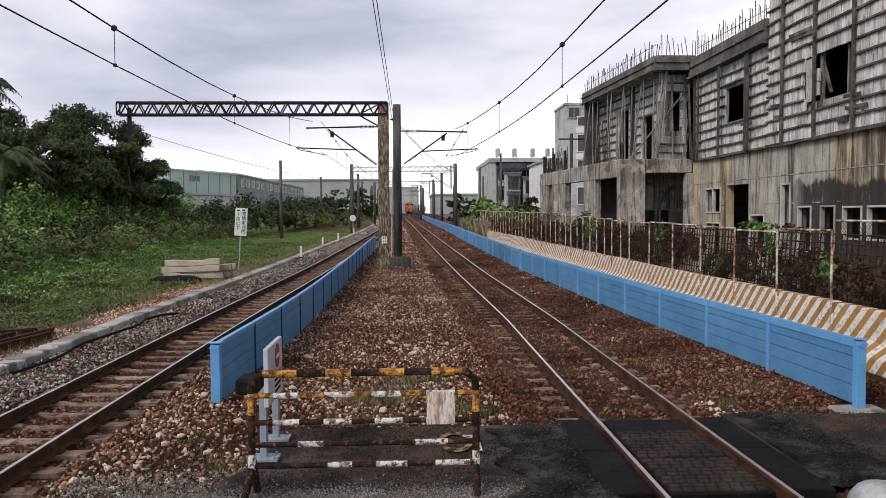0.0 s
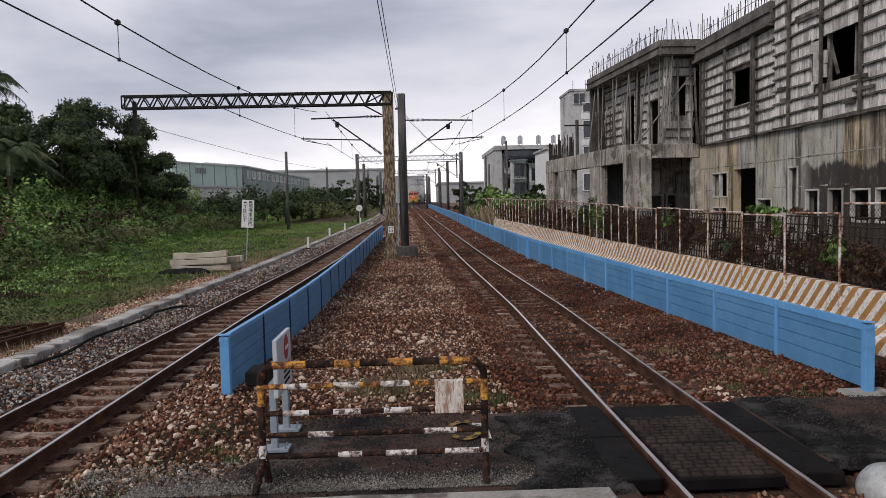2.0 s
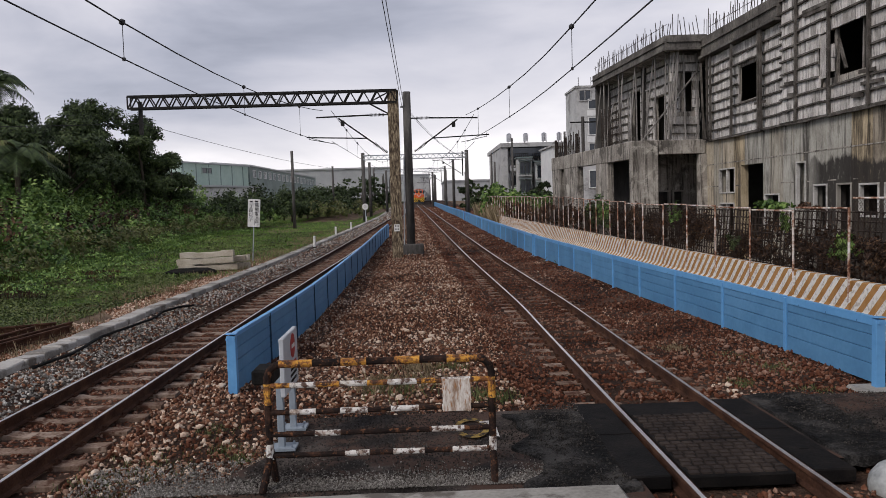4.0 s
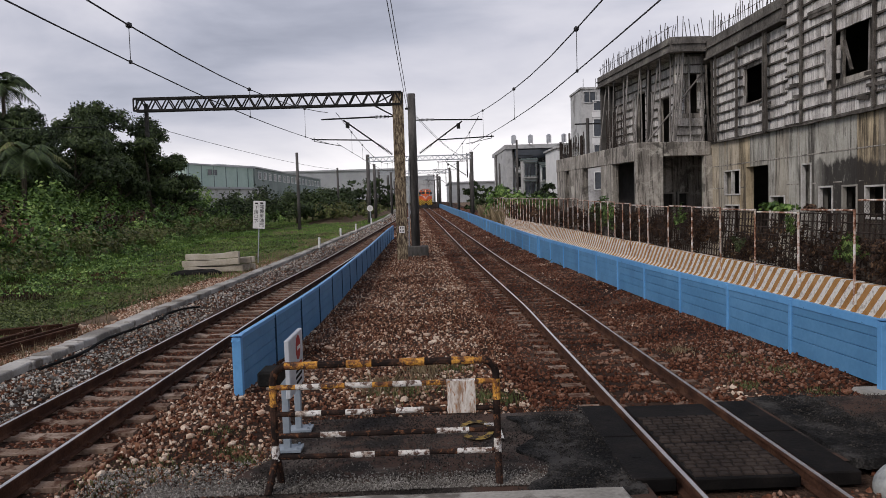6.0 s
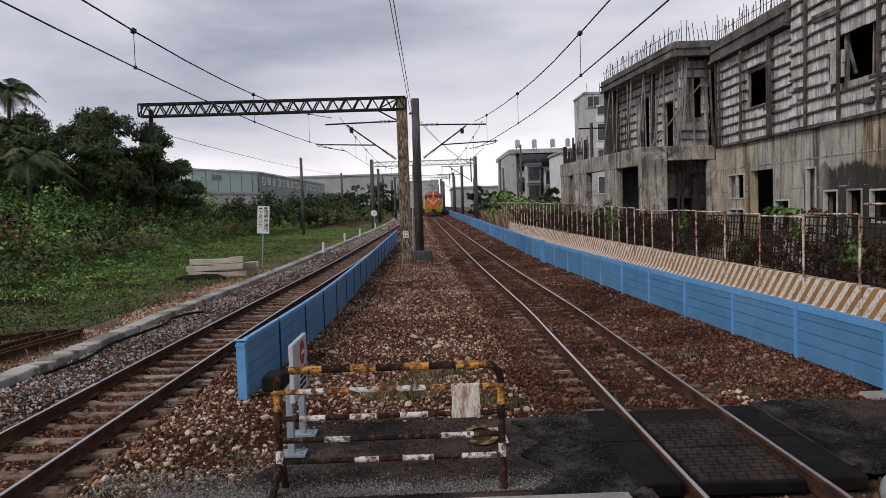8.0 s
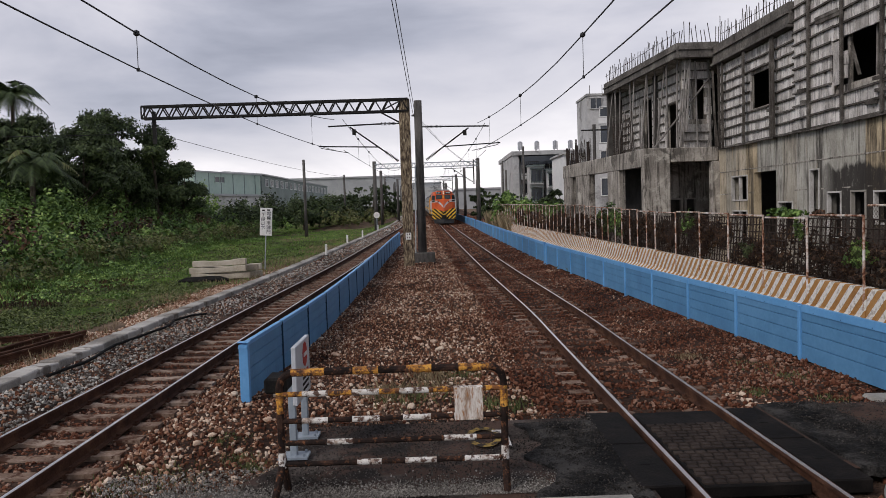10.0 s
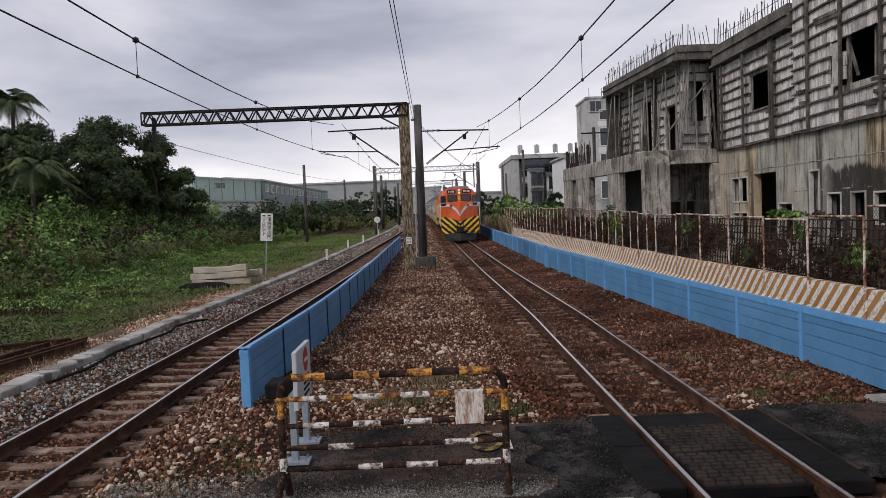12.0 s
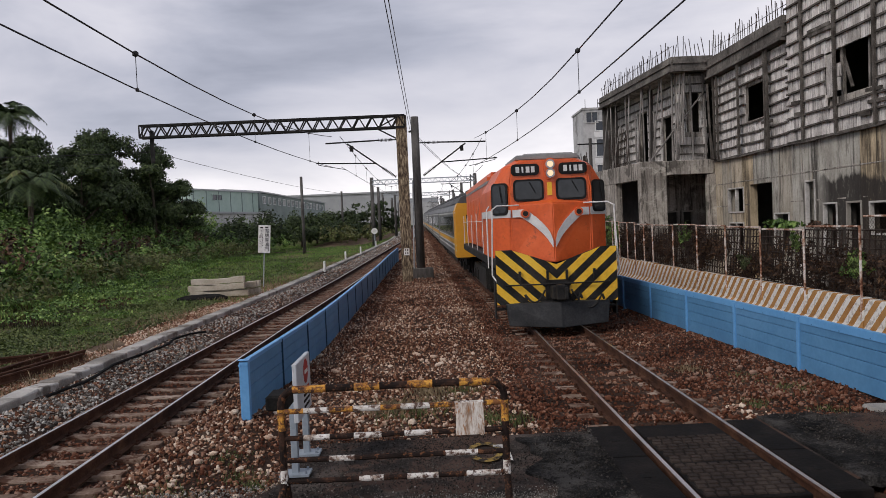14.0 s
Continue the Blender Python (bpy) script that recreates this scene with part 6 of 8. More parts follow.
def ground_cover(n, y0, y1, size, label):
    """Low broad leaves spread flat over the field in uneven patches."""
    pts = []
    while len(pts) < n:
        y = y0 + (y1 - y0) * rng.uniform() ** 1.2
        x = rng.uniform(max(-20, -7.5 - y * 0.45), kerb_line(y) - 1.5)
        d = noise.noise(Vector((x * 0.4, y * 0.3, 9))) + 0.6 * noise.noise(Vector((x * 1.5, y * 1.2, 4)))
        if d > -0.4 + 0.4 * rng.uniform():
            pts.append((x, y, ground_height(x, y) + rng.uniform(0.01, 0.09)))
    up = np.tile(np.array((0.0, 0.0, 1.0)), (n, 1)) + 0.25 * rng.normal(size=(n, 3))
    v, f = leaves((pts, up), size, 0.75)
    tagged(new("ground_cover", raw_mesh("ground_cover", v, f, LEAF_COVER)), label, "weeds", kind="stuff")


ground_cover(60000, 12, 30, 0.062, "low broad-leaved green weeds covering the field")
ground_cover(26000, 28, 60, 0.1, "low green weeds spread over the far field")


def tuft(x, y, z, n, r, h, mat, label, category="weed"):
    pts = [(rng.normal() * r * 0.5, rng.normal() * r * 0.5, -0.02) for _ in range(n)]
    v, f = blades(pts, [rng.uniform(0.4, 1.0) * h for _ in range(n)], 0.006, 0.9)
    ob = new("grass_tuft", raw_mesh("grass_tuft", v, f, mat))
    ob.location = (x, y, z)
    tagged(ob, label, category, "ballast weeds", kind="stuff")


for i, (x, y, r, h, dry) in enumerate(((-0.1, 11.1, 0.35, 0.28, 1), (0.35, 11.3, 0.25, 0.18, 0), (-0.7, 10.2, 0.4, 0.3, 1), (-0.4, 10.0, 0.45, 0.26, 0), (0.7, 9.7, 0.3, 0.22, 0), (0.95, 9.6, 0.25, 0.2, 0),
        (-0.1, 10.4, 0.4, 0.2, 1), (-2.9, 7.7, 0.45, 0.16, 0), (-3.1, 7.2, 0.4, 0.14, 0), (-2.5, 8.8, 0.25, 0.12, 0), (-2.2, 8.1, 0.2, 0.14, 0), (-2.6, 7.3, 0.35, 0.15, 0), (-3.0, 6.7, 0.4, 0.15, 0),
        (-1.95, 7.75, 0.18, 0.14, 0), (0.35, 6.75, 0.3, 0.14, 0), (0.1, 6.8, 0.2, 0.1, 0), (-1.85, 6.5, 0.18, 0.1, 0), (4.3, 10.0, 0.22, 0.13, 0), (4.9, 11.5, 0.5, 0.1, 0), (5.1, 10.6, 0.35, 0.12, 0), (5.0, 9.6, 0.3, 0.1, 0), (4.2, 12.5, 0.3, 0.12, 1), (5.4, 28.0, 0.6, 0.5, 0))):
    tuft(x, y, ground_height(x, y) + 0.02, 150, r, h * (0.8 if dry else 0.55), DRY_GRASS if dry else TUFT, "dry straw-coloured grass tuft in the ballast" if dry else "small green weed tuft in the ballast")


vines = []
y = 9.0
while y < 58:
    vines.append((jersey_line(y) + random.uniform(0.25, 1.3), y, rise(y) + random.uniform(0.7, 1.5), 0.3, 0.6, random.uniform(0.3, 0.6)))
    y += 0.3
v, f = leaves(clumped(42000, vines, 0.1), 0.095, 0.5)
tagged(new("dead_vines", raw_mesh("dead_vines", v, f, LEAF_DEAD)), "tangled dead brown vines behind the wire fence", "vines", kind="stuff")


# creepers on the wire fence and shrubs behind it
def fence_green(y, z, ry, rz, n, mat, label, dx=0.12, size=0.09, name="creeper"):
    v, f = leaves(clumped(n, [(0, 0, 0, 0.14, ry, rz)], 0.2), size, 0.6)
    ob = new(name, raw_mesh(name, v, f, mat))
    ob.location = (jersey_line(y) + dx, y, rise(y) + z)
    tagged(ob, label, "climbing plant", "fence plants")


for y, z, ry, rz, n, mt, lb in ((16.6, 2.12, 0.9, 0.14, 420, LEAF_BUSH, "bright green creeper over the fence rail"), (15.2, 2.14, 0.6, 0.12, 160, LEAF_DEAD, "reddish creeper over the fence rail"), (16.0, 1.7, 0.2, 0.45, 130, LEAF_BUSH, "bright green creeper hanging on the fence"),
                               (14.3, 1.25, 0.42, 0.42, 420, LEAF_BUSH, "green shrub behind the wire fence"), (21.5, 1.6, 0.6, 0.6, 420, LEAF_DEAD, "dead brown creeper on the fence"), (20.3, 1.35, 0.6, 0.55, 380, LEAF_DEAD, "dead brown creeper on the fence"),
                               (22.6, 1.7, 0.5, 0.5, 200, LEAF_BUSH, "green creeper on the wire fence"), (19.2, 1.1, 0.4, 0.3, 220, LEAF_DARK, "dark green shrub behind the fence"), (31.0, 1.5, 1.5, 0.8, 1100, LEAF_BUSH, "bushy green creeper on the fence"), (33.2, 1.5, 1.0, 0.6, 420, LEAF_DARK, "dark green shrub behind the fence"),
                               (26.5, 1.55, 0.9, 0.6, 480, LEAF_DEAD, "dead brown creeper on the fence"), (29, 1.4, 1.0, 0.6, 420, LEAF_DEAD, "dead brown creeper on the fence"), (36, 1.3, 2.0, 0.6, 900, LEAF_DEAD, "dead brown creeper on the fence"), (41, 1.3, 2.4, 0.6, 1000, LEAF_DEAD, "dead brown creeper on the fence"), (47, 1.3, 2.6, 0.6, 1000, LEAF_DEAD, "dead brown creeper on the fence"),
                               (53, 1.35, 2.6, 0.7, 900, LEAF_DEAD, "dead brown creeper on the fence"), (24.3, 1.2, 0.8, 0.4, 300, LEAF_DEAD, "dead brown creeper on the fence"), (17.6, 1.1, 0.9, 0.35, 260, LEAF_DEAD, "dead brown vine at the fence foot"), (12.6, 1.1, 0.9, 0.3, 220, LEAF_DEAD, "dead brown vine at the fence foot"),
                               (62, 2.6, 4.0, 0.7, 1500, LEAF_BUSH, "broad green shrub behind the fence end")):
    fence_green(y, z, ry, rz, n, mt, lb, 0.3 if "behind" in lb else 0.05, 0.1 if y < 30 else 0.16)
# ---- things near the crossing ----
PIPE_DARK = material("rusty_dark_pipe", [(0.008, 0.006, 0.005), (0.02, 0.013, 0.011), (0.07, 0.036, 0.024)], 6, 50, 0.8, coords="World", bump=0.4, spots=[((0.16, 0.07, 0.035), 16, 0.22)])
PIPE_YELLOW = material("chipped_yellow_paint", [(0.2, 0.08, 0.03), (0.58, 0.27, 0.045), (0.68, 0.36, 0.07)], 9, 45, 0.7, coords="World", bump=0.3, contrast=0.14, spots=[((0.06, 0.03, 0.02), 16, 0.48), ((0.2, 0.08, 0.03), 30, 0.35)])
PIPE_WHITE = material("chipped_white_paint", [(0.35, 0.28, 0.23), (0.62, 0.59, 0.55), (0.72, 0.7, 0.67)], 9, 45, 0.7, coords="World", bump=0.3, contrast=0.14, spots=[((0.1, 0.06, 0.045), 20, 0.42)])
PLATE_RUST = material("rust_streaked_white_plate", [(0.3, 0.2, 0.14), (0.62, 0.56, 0.5), (0.75, 0.72, 0.68)], 6, 40, 0.7, coords="World", bump=0.3, stretch=(3, 1, 0.6), contrast=0.16, spots=[((0.34, 0.17, 0.08), 14, 0.2)])
RED = material("faded_red", [(0.3, 0.03, 0.025), (0.42, 0.045, 0.035)], 5, 30, 0.6, bump=0)
GREY_PAINT = material("grey_blue_powder_coat", [(0.2, 0.24, 0.28), (0.3, 0.345, 0.39)], 4, 30, 0.5, coords="World", bump=0.05)
PALE_BOARD = material("pale_sign_board", [(0.42, 0.44, 0.47), (0.55, 0.57, 0.6)], 4, 30, 0.5, coords="World", bump=0.05)

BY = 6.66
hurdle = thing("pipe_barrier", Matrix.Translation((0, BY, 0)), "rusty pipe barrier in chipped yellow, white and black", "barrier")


def bent(points, r, n=9):
    bm = bmesh.new()
    for a, b in zip(points, points[1:]):
        rod(bm, a, b, r, n)
        bmesh.ops.create_icosphere(bm, subdivisions=1, radius=r * 1.01, matrix=Matrix.Translation(b))
    return bm


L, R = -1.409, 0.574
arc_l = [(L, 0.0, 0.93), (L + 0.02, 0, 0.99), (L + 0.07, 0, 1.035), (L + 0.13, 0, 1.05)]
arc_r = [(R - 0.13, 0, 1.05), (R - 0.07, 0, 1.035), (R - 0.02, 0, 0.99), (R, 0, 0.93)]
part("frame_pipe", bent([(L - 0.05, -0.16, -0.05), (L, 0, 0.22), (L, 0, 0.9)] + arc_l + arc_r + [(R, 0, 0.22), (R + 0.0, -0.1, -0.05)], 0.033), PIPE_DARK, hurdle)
bm = bmesh.new()
rod(bm, (L + 0.02, 0.12, -0.05), (L, 0.02, 0.3), 0.033, 9)
part("rear_foot", bm, PIPE_DARK, hurdle)
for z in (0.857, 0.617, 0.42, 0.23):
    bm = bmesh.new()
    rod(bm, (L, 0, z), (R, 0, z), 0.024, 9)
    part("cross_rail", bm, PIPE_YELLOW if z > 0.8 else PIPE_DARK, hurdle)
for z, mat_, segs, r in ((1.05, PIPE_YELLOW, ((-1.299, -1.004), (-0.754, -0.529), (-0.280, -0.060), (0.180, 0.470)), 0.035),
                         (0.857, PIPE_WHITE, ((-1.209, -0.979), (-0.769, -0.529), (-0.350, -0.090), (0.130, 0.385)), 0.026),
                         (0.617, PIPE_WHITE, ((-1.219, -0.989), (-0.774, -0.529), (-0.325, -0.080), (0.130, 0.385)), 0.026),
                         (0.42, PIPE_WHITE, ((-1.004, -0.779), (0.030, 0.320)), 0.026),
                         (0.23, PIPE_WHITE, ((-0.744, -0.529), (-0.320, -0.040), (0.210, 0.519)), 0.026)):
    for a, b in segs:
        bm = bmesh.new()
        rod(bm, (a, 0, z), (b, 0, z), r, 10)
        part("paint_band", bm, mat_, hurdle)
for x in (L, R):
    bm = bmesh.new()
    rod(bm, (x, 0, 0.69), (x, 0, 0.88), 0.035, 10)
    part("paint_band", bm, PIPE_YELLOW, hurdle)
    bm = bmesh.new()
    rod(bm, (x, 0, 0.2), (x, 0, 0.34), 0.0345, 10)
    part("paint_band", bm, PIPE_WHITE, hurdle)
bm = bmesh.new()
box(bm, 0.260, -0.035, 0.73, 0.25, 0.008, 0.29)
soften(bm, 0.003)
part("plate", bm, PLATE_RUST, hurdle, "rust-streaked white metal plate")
bm = bmesh.new()
box(bm, L - 0.04, 0.16, 0.93, 0.2, 0.3, 0.14)
soften(bm, 0.02)
box(bm, L - 0.04, 0.2, 0.45, 0.05, 0.05, 0.9)
part("counterweight", bm, BLACK, hurdle, "black box on the barrier's end")

# sign board on two posts
stop = thing("warning_sign", Matrix.Translation((-1.5, 8.0, -0.03)), "pale metal no-entry board on two grey posts", "sign")
for y in (-0.33, 0.36):
    bm = bmesh.new()
    box(bm, 0, y, 0.42, 0.07, 0.07, 0.86)
    soften(bm, 0.006)
    p = part("post", bm, GREY_PAINT, stop)
    bm = bmesh.new()
    box(bm, 0, y, 0.012, 0.3, 0.22, 0.024)
    for sx in (-0.11, 0.11):
        rod(bm, (sx, y - 0.07, 0.02), (sx, y - 0.07, 0.05), 0.013, 6)
        rod(bm, (sx, y + 0.07, 0.02), (sx, y + 0.07, 0.05), 0.013, 6)
    part("base_plate", bm, GREY_PAINT, p)
bm = bmesh.new()
box(bm, 0.045, 0.0, 0.84, 0.05, 0.8, 0.6)
soften(bm, 0.008)
board = part("board", bm, PALE_BOARD, stop)
bm = bmesh.new()
rod(bm, (0.07, 0.1, 0.98), (0.074, 0.1, 0.98), 0.13, 24)
disc = part("no_entry_disc", bm, RED, board)
bm = bmesh.new()
box(bm, 0.077, 0.1, 0.98, 0.004, 0.17, 0.04)
part("disc_bar", bm, WHITE, disc)
for i in range(4):
    bm = bmesh.new()
    box(bm, 0.072, 0.1 - 0.0, 0.8 - i * 0.06, 0.004, 0.36 - 0.05 * (i % 2), 0.028)
    part("writing_bar", bm, RED if i == 0 else BLACK, board)

# painted marks on the asphalt
ROAD_YELLOW = material("worn_yellow_road_paint", [(0.06, 0.045, 0.025), (0.24, 0.16, 0.045), (0.36, 0.25, 0.07)], 6, 30, 0.8, coords="World", bump=0.3, contrast=0.2, spots=[((0.03, 0.024, 0.02), 9, 0.5)])
ROAD_WHITE = material("worn_white_road_paint", [(0.2, 0.17, 0.15), (0.55, 0.53, 0.5), (0.66, 0.64, 0.61)], 5, 30, 0.8, coords="World", bump=0.3, contrast=0.18, spots=[((0.03, 0.024, 0.02), 10, 0.42)])
bm = bmesh.new()
for a0, a1 in ((20, 165), (200, 345)):
    prev = None
    for i in range(17):
        a = radians(a0 + (a1 - a0) * i / 16)
        p = [bm.verts.new((0.47 + r * math.cos(a), 8.12 + r * math.sin(a) * 1.9, -0.026)) for r in (0.13, 0.19)]
        if prev:
            bm.faces.new((prev[0], prev[1], p[1], p[0]))
        prev = p
tagged(part("road_marking", bm, ROAD_YELLOW), "worn yellow painted ring on the asphalt", "road marking", kind="structure")
bm = bmesh.new()
box(bm, 0.7, 8.05, -0.028, 0.08, 0.6, 0.006)
box(bm, 0.62, 8.3, -0.028, 0.1, 0.1, 0.005)
tagged(part("road_marking", bm, ROAD_WHITE), "worn white painted bar on the asphalt", "road marking", kind="structure")

# concrete apron in the foreground
bm = bmesh.new()
bmesh.ops.create_grid(bm, x_segments=44, y_segments=16, size=0.5)
for v in bm.verts:
    x, y = -3.0 + (v.co.x + 0.5) * 4.7, 2.6 + (v.co.y + 0.5) * 3.92
    if v.co.y > 0.49:
        y += 0.06 * noise.noise(Vector((x * 2.2, 0, 0))) - 0.5 * max(0, abs(x + 0.65) - 2.1)
    v.co = (x, y, 0.0 + 0.01 * noise.noise(Vector((x * 3, y * 3, 0))) - (0.12 if v.co.y > 0.49 or abs(v.co.x) > 0.49 else 0))
tagged(part("pavement", bm, CONCRETE), "cracked pale concrete apron before the barrier", "pavement", kind="structure")

BOLLARD = material("dull_galvanised_bollard", [(0.16, 0.17, 0.165), (0.34, 0.35, 0.34), (0.5, 0.51, 0.5)], 5, 30, 0.45, coords="World", bump=0.3)
# rounded bollard beside the rubber panels
boll = thing("bollard", Matrix.Translation((4.1, 6.3, -0.28)), "rounded dull galvanised steel bollard", "bollard")
bm = bmesh.new()
bmesh.ops.create_uvsphere(bm, u_segments=24, v_segments=14, radius=0.3)
for v in bm.verts:
    v.co.z = v.co.z * 0.8 + 0.14
    v.co += v.co.normalized() * 0.02 * noise.noise(v.co * 6)
part("dome", bm, BOLLARD, boll, smooth=True)
bm = bmesh.new()
rod(bm, (0, 0, -0.1), (0, 0, 0.1), 0.28, 20)
part("base", bm, BOLLARD, boll)

# steel hurdle beyond the end of the blue barrier
gate = thing("crowd_barrier", Matrix.Translation((5.98, 9.15, -0.08)) @ Matrix.Rotation(radians(-28), 4, "Z"), "galvanised tubular steel barrier with upright bars", "barrier")
part("frame", bent([(0, 0, 0.05), (0, 0, 0.68), (0.05, 0, 0.75), (2.3, 0, 0.75), (2.35, 0, 0.7), (2.35, 0, 0.05), (0, 0, 0.05)], 0.02), STEEL, gate)
for i in range(16):
    bm = bmesh.new()
    rod(bm, (0.12 + i * 0.14, 0, 0.06), (0.12 + i * 0.14, 0, 0.74), 0.014, 7)
    part("bar", bm, STEEL, gate)
for x in (0.1, 2.25):
    bm = bmesh.new()
    box(bm, x, 0, 0.01, 0.05, 0.5, 0.03)
    part("foot", bm, STEEL, gate)

# stack of concrete beams in the grass
BEAM = material("pale_beam_concrete", [(0.3, 0.26, 0.2), (0.45, 0.4, 0.32), (0.56, 0.51, 0.43)], 2, 20, 0.9, coords="World", bump=0.3, obj_random=0.2)
SX, SY = -8.5, 30.0
for i, (dx, dy, z, ln, rz) in enumerate(((-0.05, 0, 0.1, 2.3, 2), (0.1, 0.35, 0.1, 2.3, 1), (-0.15, -0.02, 0.36, 2.25, -1), (0.2, 0.35, 0.36, 2.3, 3), (-0.1, 0.05, 0.62, 2.1, 1), (0.25, 0.75, 0.1, 2.3, 0), (0.25, 0.75, 0.36, 2.3, 1))):
    bsp = tagged(new("concrete_sleeper"), "pale concrete sleeper in a stack on the grass", "concrete sleeper", "stacked sleepers")
    bsp.matrix_basis = Matrix.Translation((SX + dx, SY + dy, ground_height(SX, SY) + z)) @ Matrix.Rotation(radians(rz), 4, "Z") @ Matrix.Rotation(radians(-1.6 if z > 0.3 else 0), 4, "Y")
    bm = bmesh.new()
    h = 0.235
    prism(bm, [(-ln / 2, 0), (ln / 2, 0), (ln / 2, h), (ln * 0.28, h), (ln * 0.2, h - 0.04), (-ln * 0.2, h - 0.04), (-ln * 0.28, h), (-ln / 2, h)], 0.26)
    soften(bm, 0.012)
    part("beam", bm, BEAM, bsp)
bm = bmesh.new()
bmesh.ops.create_icosphere(bm, subdivisions=3, radius=1)
for v in bm.verts:
    n0 = v.co.copy()
    v.co = (n0.x * 1.0, n0.y * 0.3, max(0, n0.z * 0.17 + 0.1) + 0.05 * noise.noise(n0 * 3.5))
tagged(part("plastic_sheet", bm, BLACK, at=Matrix.Translation((SX - 0.55, SY - 0.55, ground_height(SX, SY)))), "crumpled black plastic sheeting before the sleepers", "sheeting")

# driver's notice on a thin post
notice = thing("notice_sign", Matrix.Translation((-7.68, 34.0, ground_height(-7.68, 34.0))) @ Matrix.Rotation(radians(4), 4, "Y"), "white upright notice board with black writing", "sign")
bm = bmesh.new()
rod(bm, (0, 0, -0.1), (0, 0, 1.75), 0.025, 8)
part("post", bm, STEEL, notice)
bm = bmesh.new()
box(bm, 0, -0.03, 2.2, 0.54, 0.025, 1.24)
soften(bm, 0.01)
nb = part("board", bm, WHITE, notice)


def writing(text, x, z, size, parent):
    cu = bpy.data.curves.new("writing", "FONT")
    cu.body, cu.size, cu.align_x, cu.align_y, cu.extrude = text, size, "CENTER", "CENTER", 0.002
    cu.materials.append(BLACK)
    tmp = bpy.data.objects.new("writing", cu)
    scene.collection.objects.link(tmp)
    me = bpy.data.meshes.new_from_object(tmp.evaluated_get(bpy.context.evaluated_depsgraph_get()))
    scene.collection.objects.unlink(tmp)
    bpy.data.objects.remove(tmp)
    ob = new("writing", me)
    ob.parent = parent
    ob.matrix_basis = Matrix.Translation((x, -0.047, z)) @ Matrix.Rotation(radians(90), 4, "X")


for i, ch in enumerate("電機車油門"):
    writing(ch, 0.12, 2.56 - i * 0.205, 0.2, nb)
for i, ch in enumerate("3段以下"):
    writing(ch, -0.13, 2.5 - i * 0.2, 0.2, nb)
for x, z in ((0.1, 2.73), (-0.13, 2.71)):
    bm = bmesh.new()
    box(bm, x, -0.046, z, 0.13, 0.005, 0.06)
    part("writing_bar", bm, BLACK, nb)

# round board on a post by the far masts
rd = thing("round_sign", Matrix.Translation((-5.5, 73.0, rise(73) - 0.2)), "small round white sign on a post", "sign")
bm = bmesh.new()
rod(bm, (0, 0, 0), (0, 0, 1.6), 0.04, 6)
part("post", bm, STEEL, rd)
bm = bmesh.new()
rod(bm, (0, -0.05, 1.75), (0, -0.09, 1.75), 0.3, 18)
part("disc", bm, WHITE, rd)

# old rails lying beyond the kerb
for i, (x, y, ln, rz) in enumerate(((-8.25, 13.2, 7.0, 8), (-8.75, 12.6, 7.5, 5), (-8.5, 14.2, 3.0, 3), (-8.05, 12.9, 6.4, 9), (-9.1, 16.2, 2.2, 62))):
    old = tagged(new("scrap_rail"), "rusty scrap rail lying on the ground", "rail", "scrap rails")
    old.matrix_basis = Matrix.Translation((x, y, ground_height(x, y) + 0.22)) @ Matrix.Rotation(radians(-rz), 4, "Z")
    bm = bmesh.new()
    sweep(bm, RAIL_SECTION, [(0, -ln / 2, 0), (0, ln / 2, 0)])
    part("bar", bm, RAIL_RUST, old)
hose = tagged(new("cable"), "black cable lying along the kerb", "cable")
pts = []
for i in range(14):
    y = 12.2 + i * 0.56
    x = kerb_line(y) + 0.42 + 0.09 * math.sin(i * 0.9) + (0.45 if i == 13 else 0.25 if i == 12 else 0)
    pts.append((x, y, ground_height(x, y) + 0.06 + 0.015 * math.sin(i * 1.7)))
part("sheath", bent(pts, 0.028, 7), BLACK, hose)
# ---- the train ----
train_front = smooth_at([(0, 266.0), (3, 213.0), (6, 159.0), (8, 123.0), (10.5, 80.0), (11.5, 63.8), (12.5, 46.1), (14, 17.3)])
TRAIN = []
ORANGE = material("orange_loco_paint", [(0.56, 0.085, 0.02), (0.72, 0.12, 0.026), (0.78, 0.15, 0.04)], 1.1, 14, 0.38, bump=0.06, spots=[((0.3, 0.05, 0.02), 2.2, 0.1)])
LOCO_ROOF = material("loco_roof_grey", [(0.2, 0.2, 0.2), (0.34, 0.34, 0.34)], 2, 20, 0.6, bump=0.1)
LOCO_BLACK = material("grimy_black_steel", [(0.008, 0.008, 0.008), (0.02, 0.019, 0.018), (0.045, 0.04, 0.036)], 2.5, 25, 0.65, bump=0.25)
PLOW = material("pilot_plow_grey", [(0.016, 0.017, 0.018), (0.03, 0.031, 0.033), (0.058, 0.058, 0.06)], 2, 25, 0.55, bump=0.15)
YELLOW = material("warning_yellow", [(0.66, 0.36, 0.02), (0.88, 0.52, 0.03), (0.92, 0.6, 0.07)], 2, 20, 0.5, bump=0.1)
LOCO_WHITE = material("loco_white_stripe", [(0.52, 0.52, 0.52), (0.72, 0.72, 0.71)], 3, 25, 0.5, bump=0.05)
CAB_GLASS = material("cab_glass", [(0.015, 0.018, 0.02), (0.04, 0.046, 0.05)], 1, 5, 0.06, bump=0)
GASKET = material("window_gasket", [(0.006, 0.006, 0.006), (0.014, 0.014, 0.014)], 3, 20, 0.6, bump=0)
LAMP_ON = glow("headlight_lens", (1.0, 0.72, 0.45), 0.55)
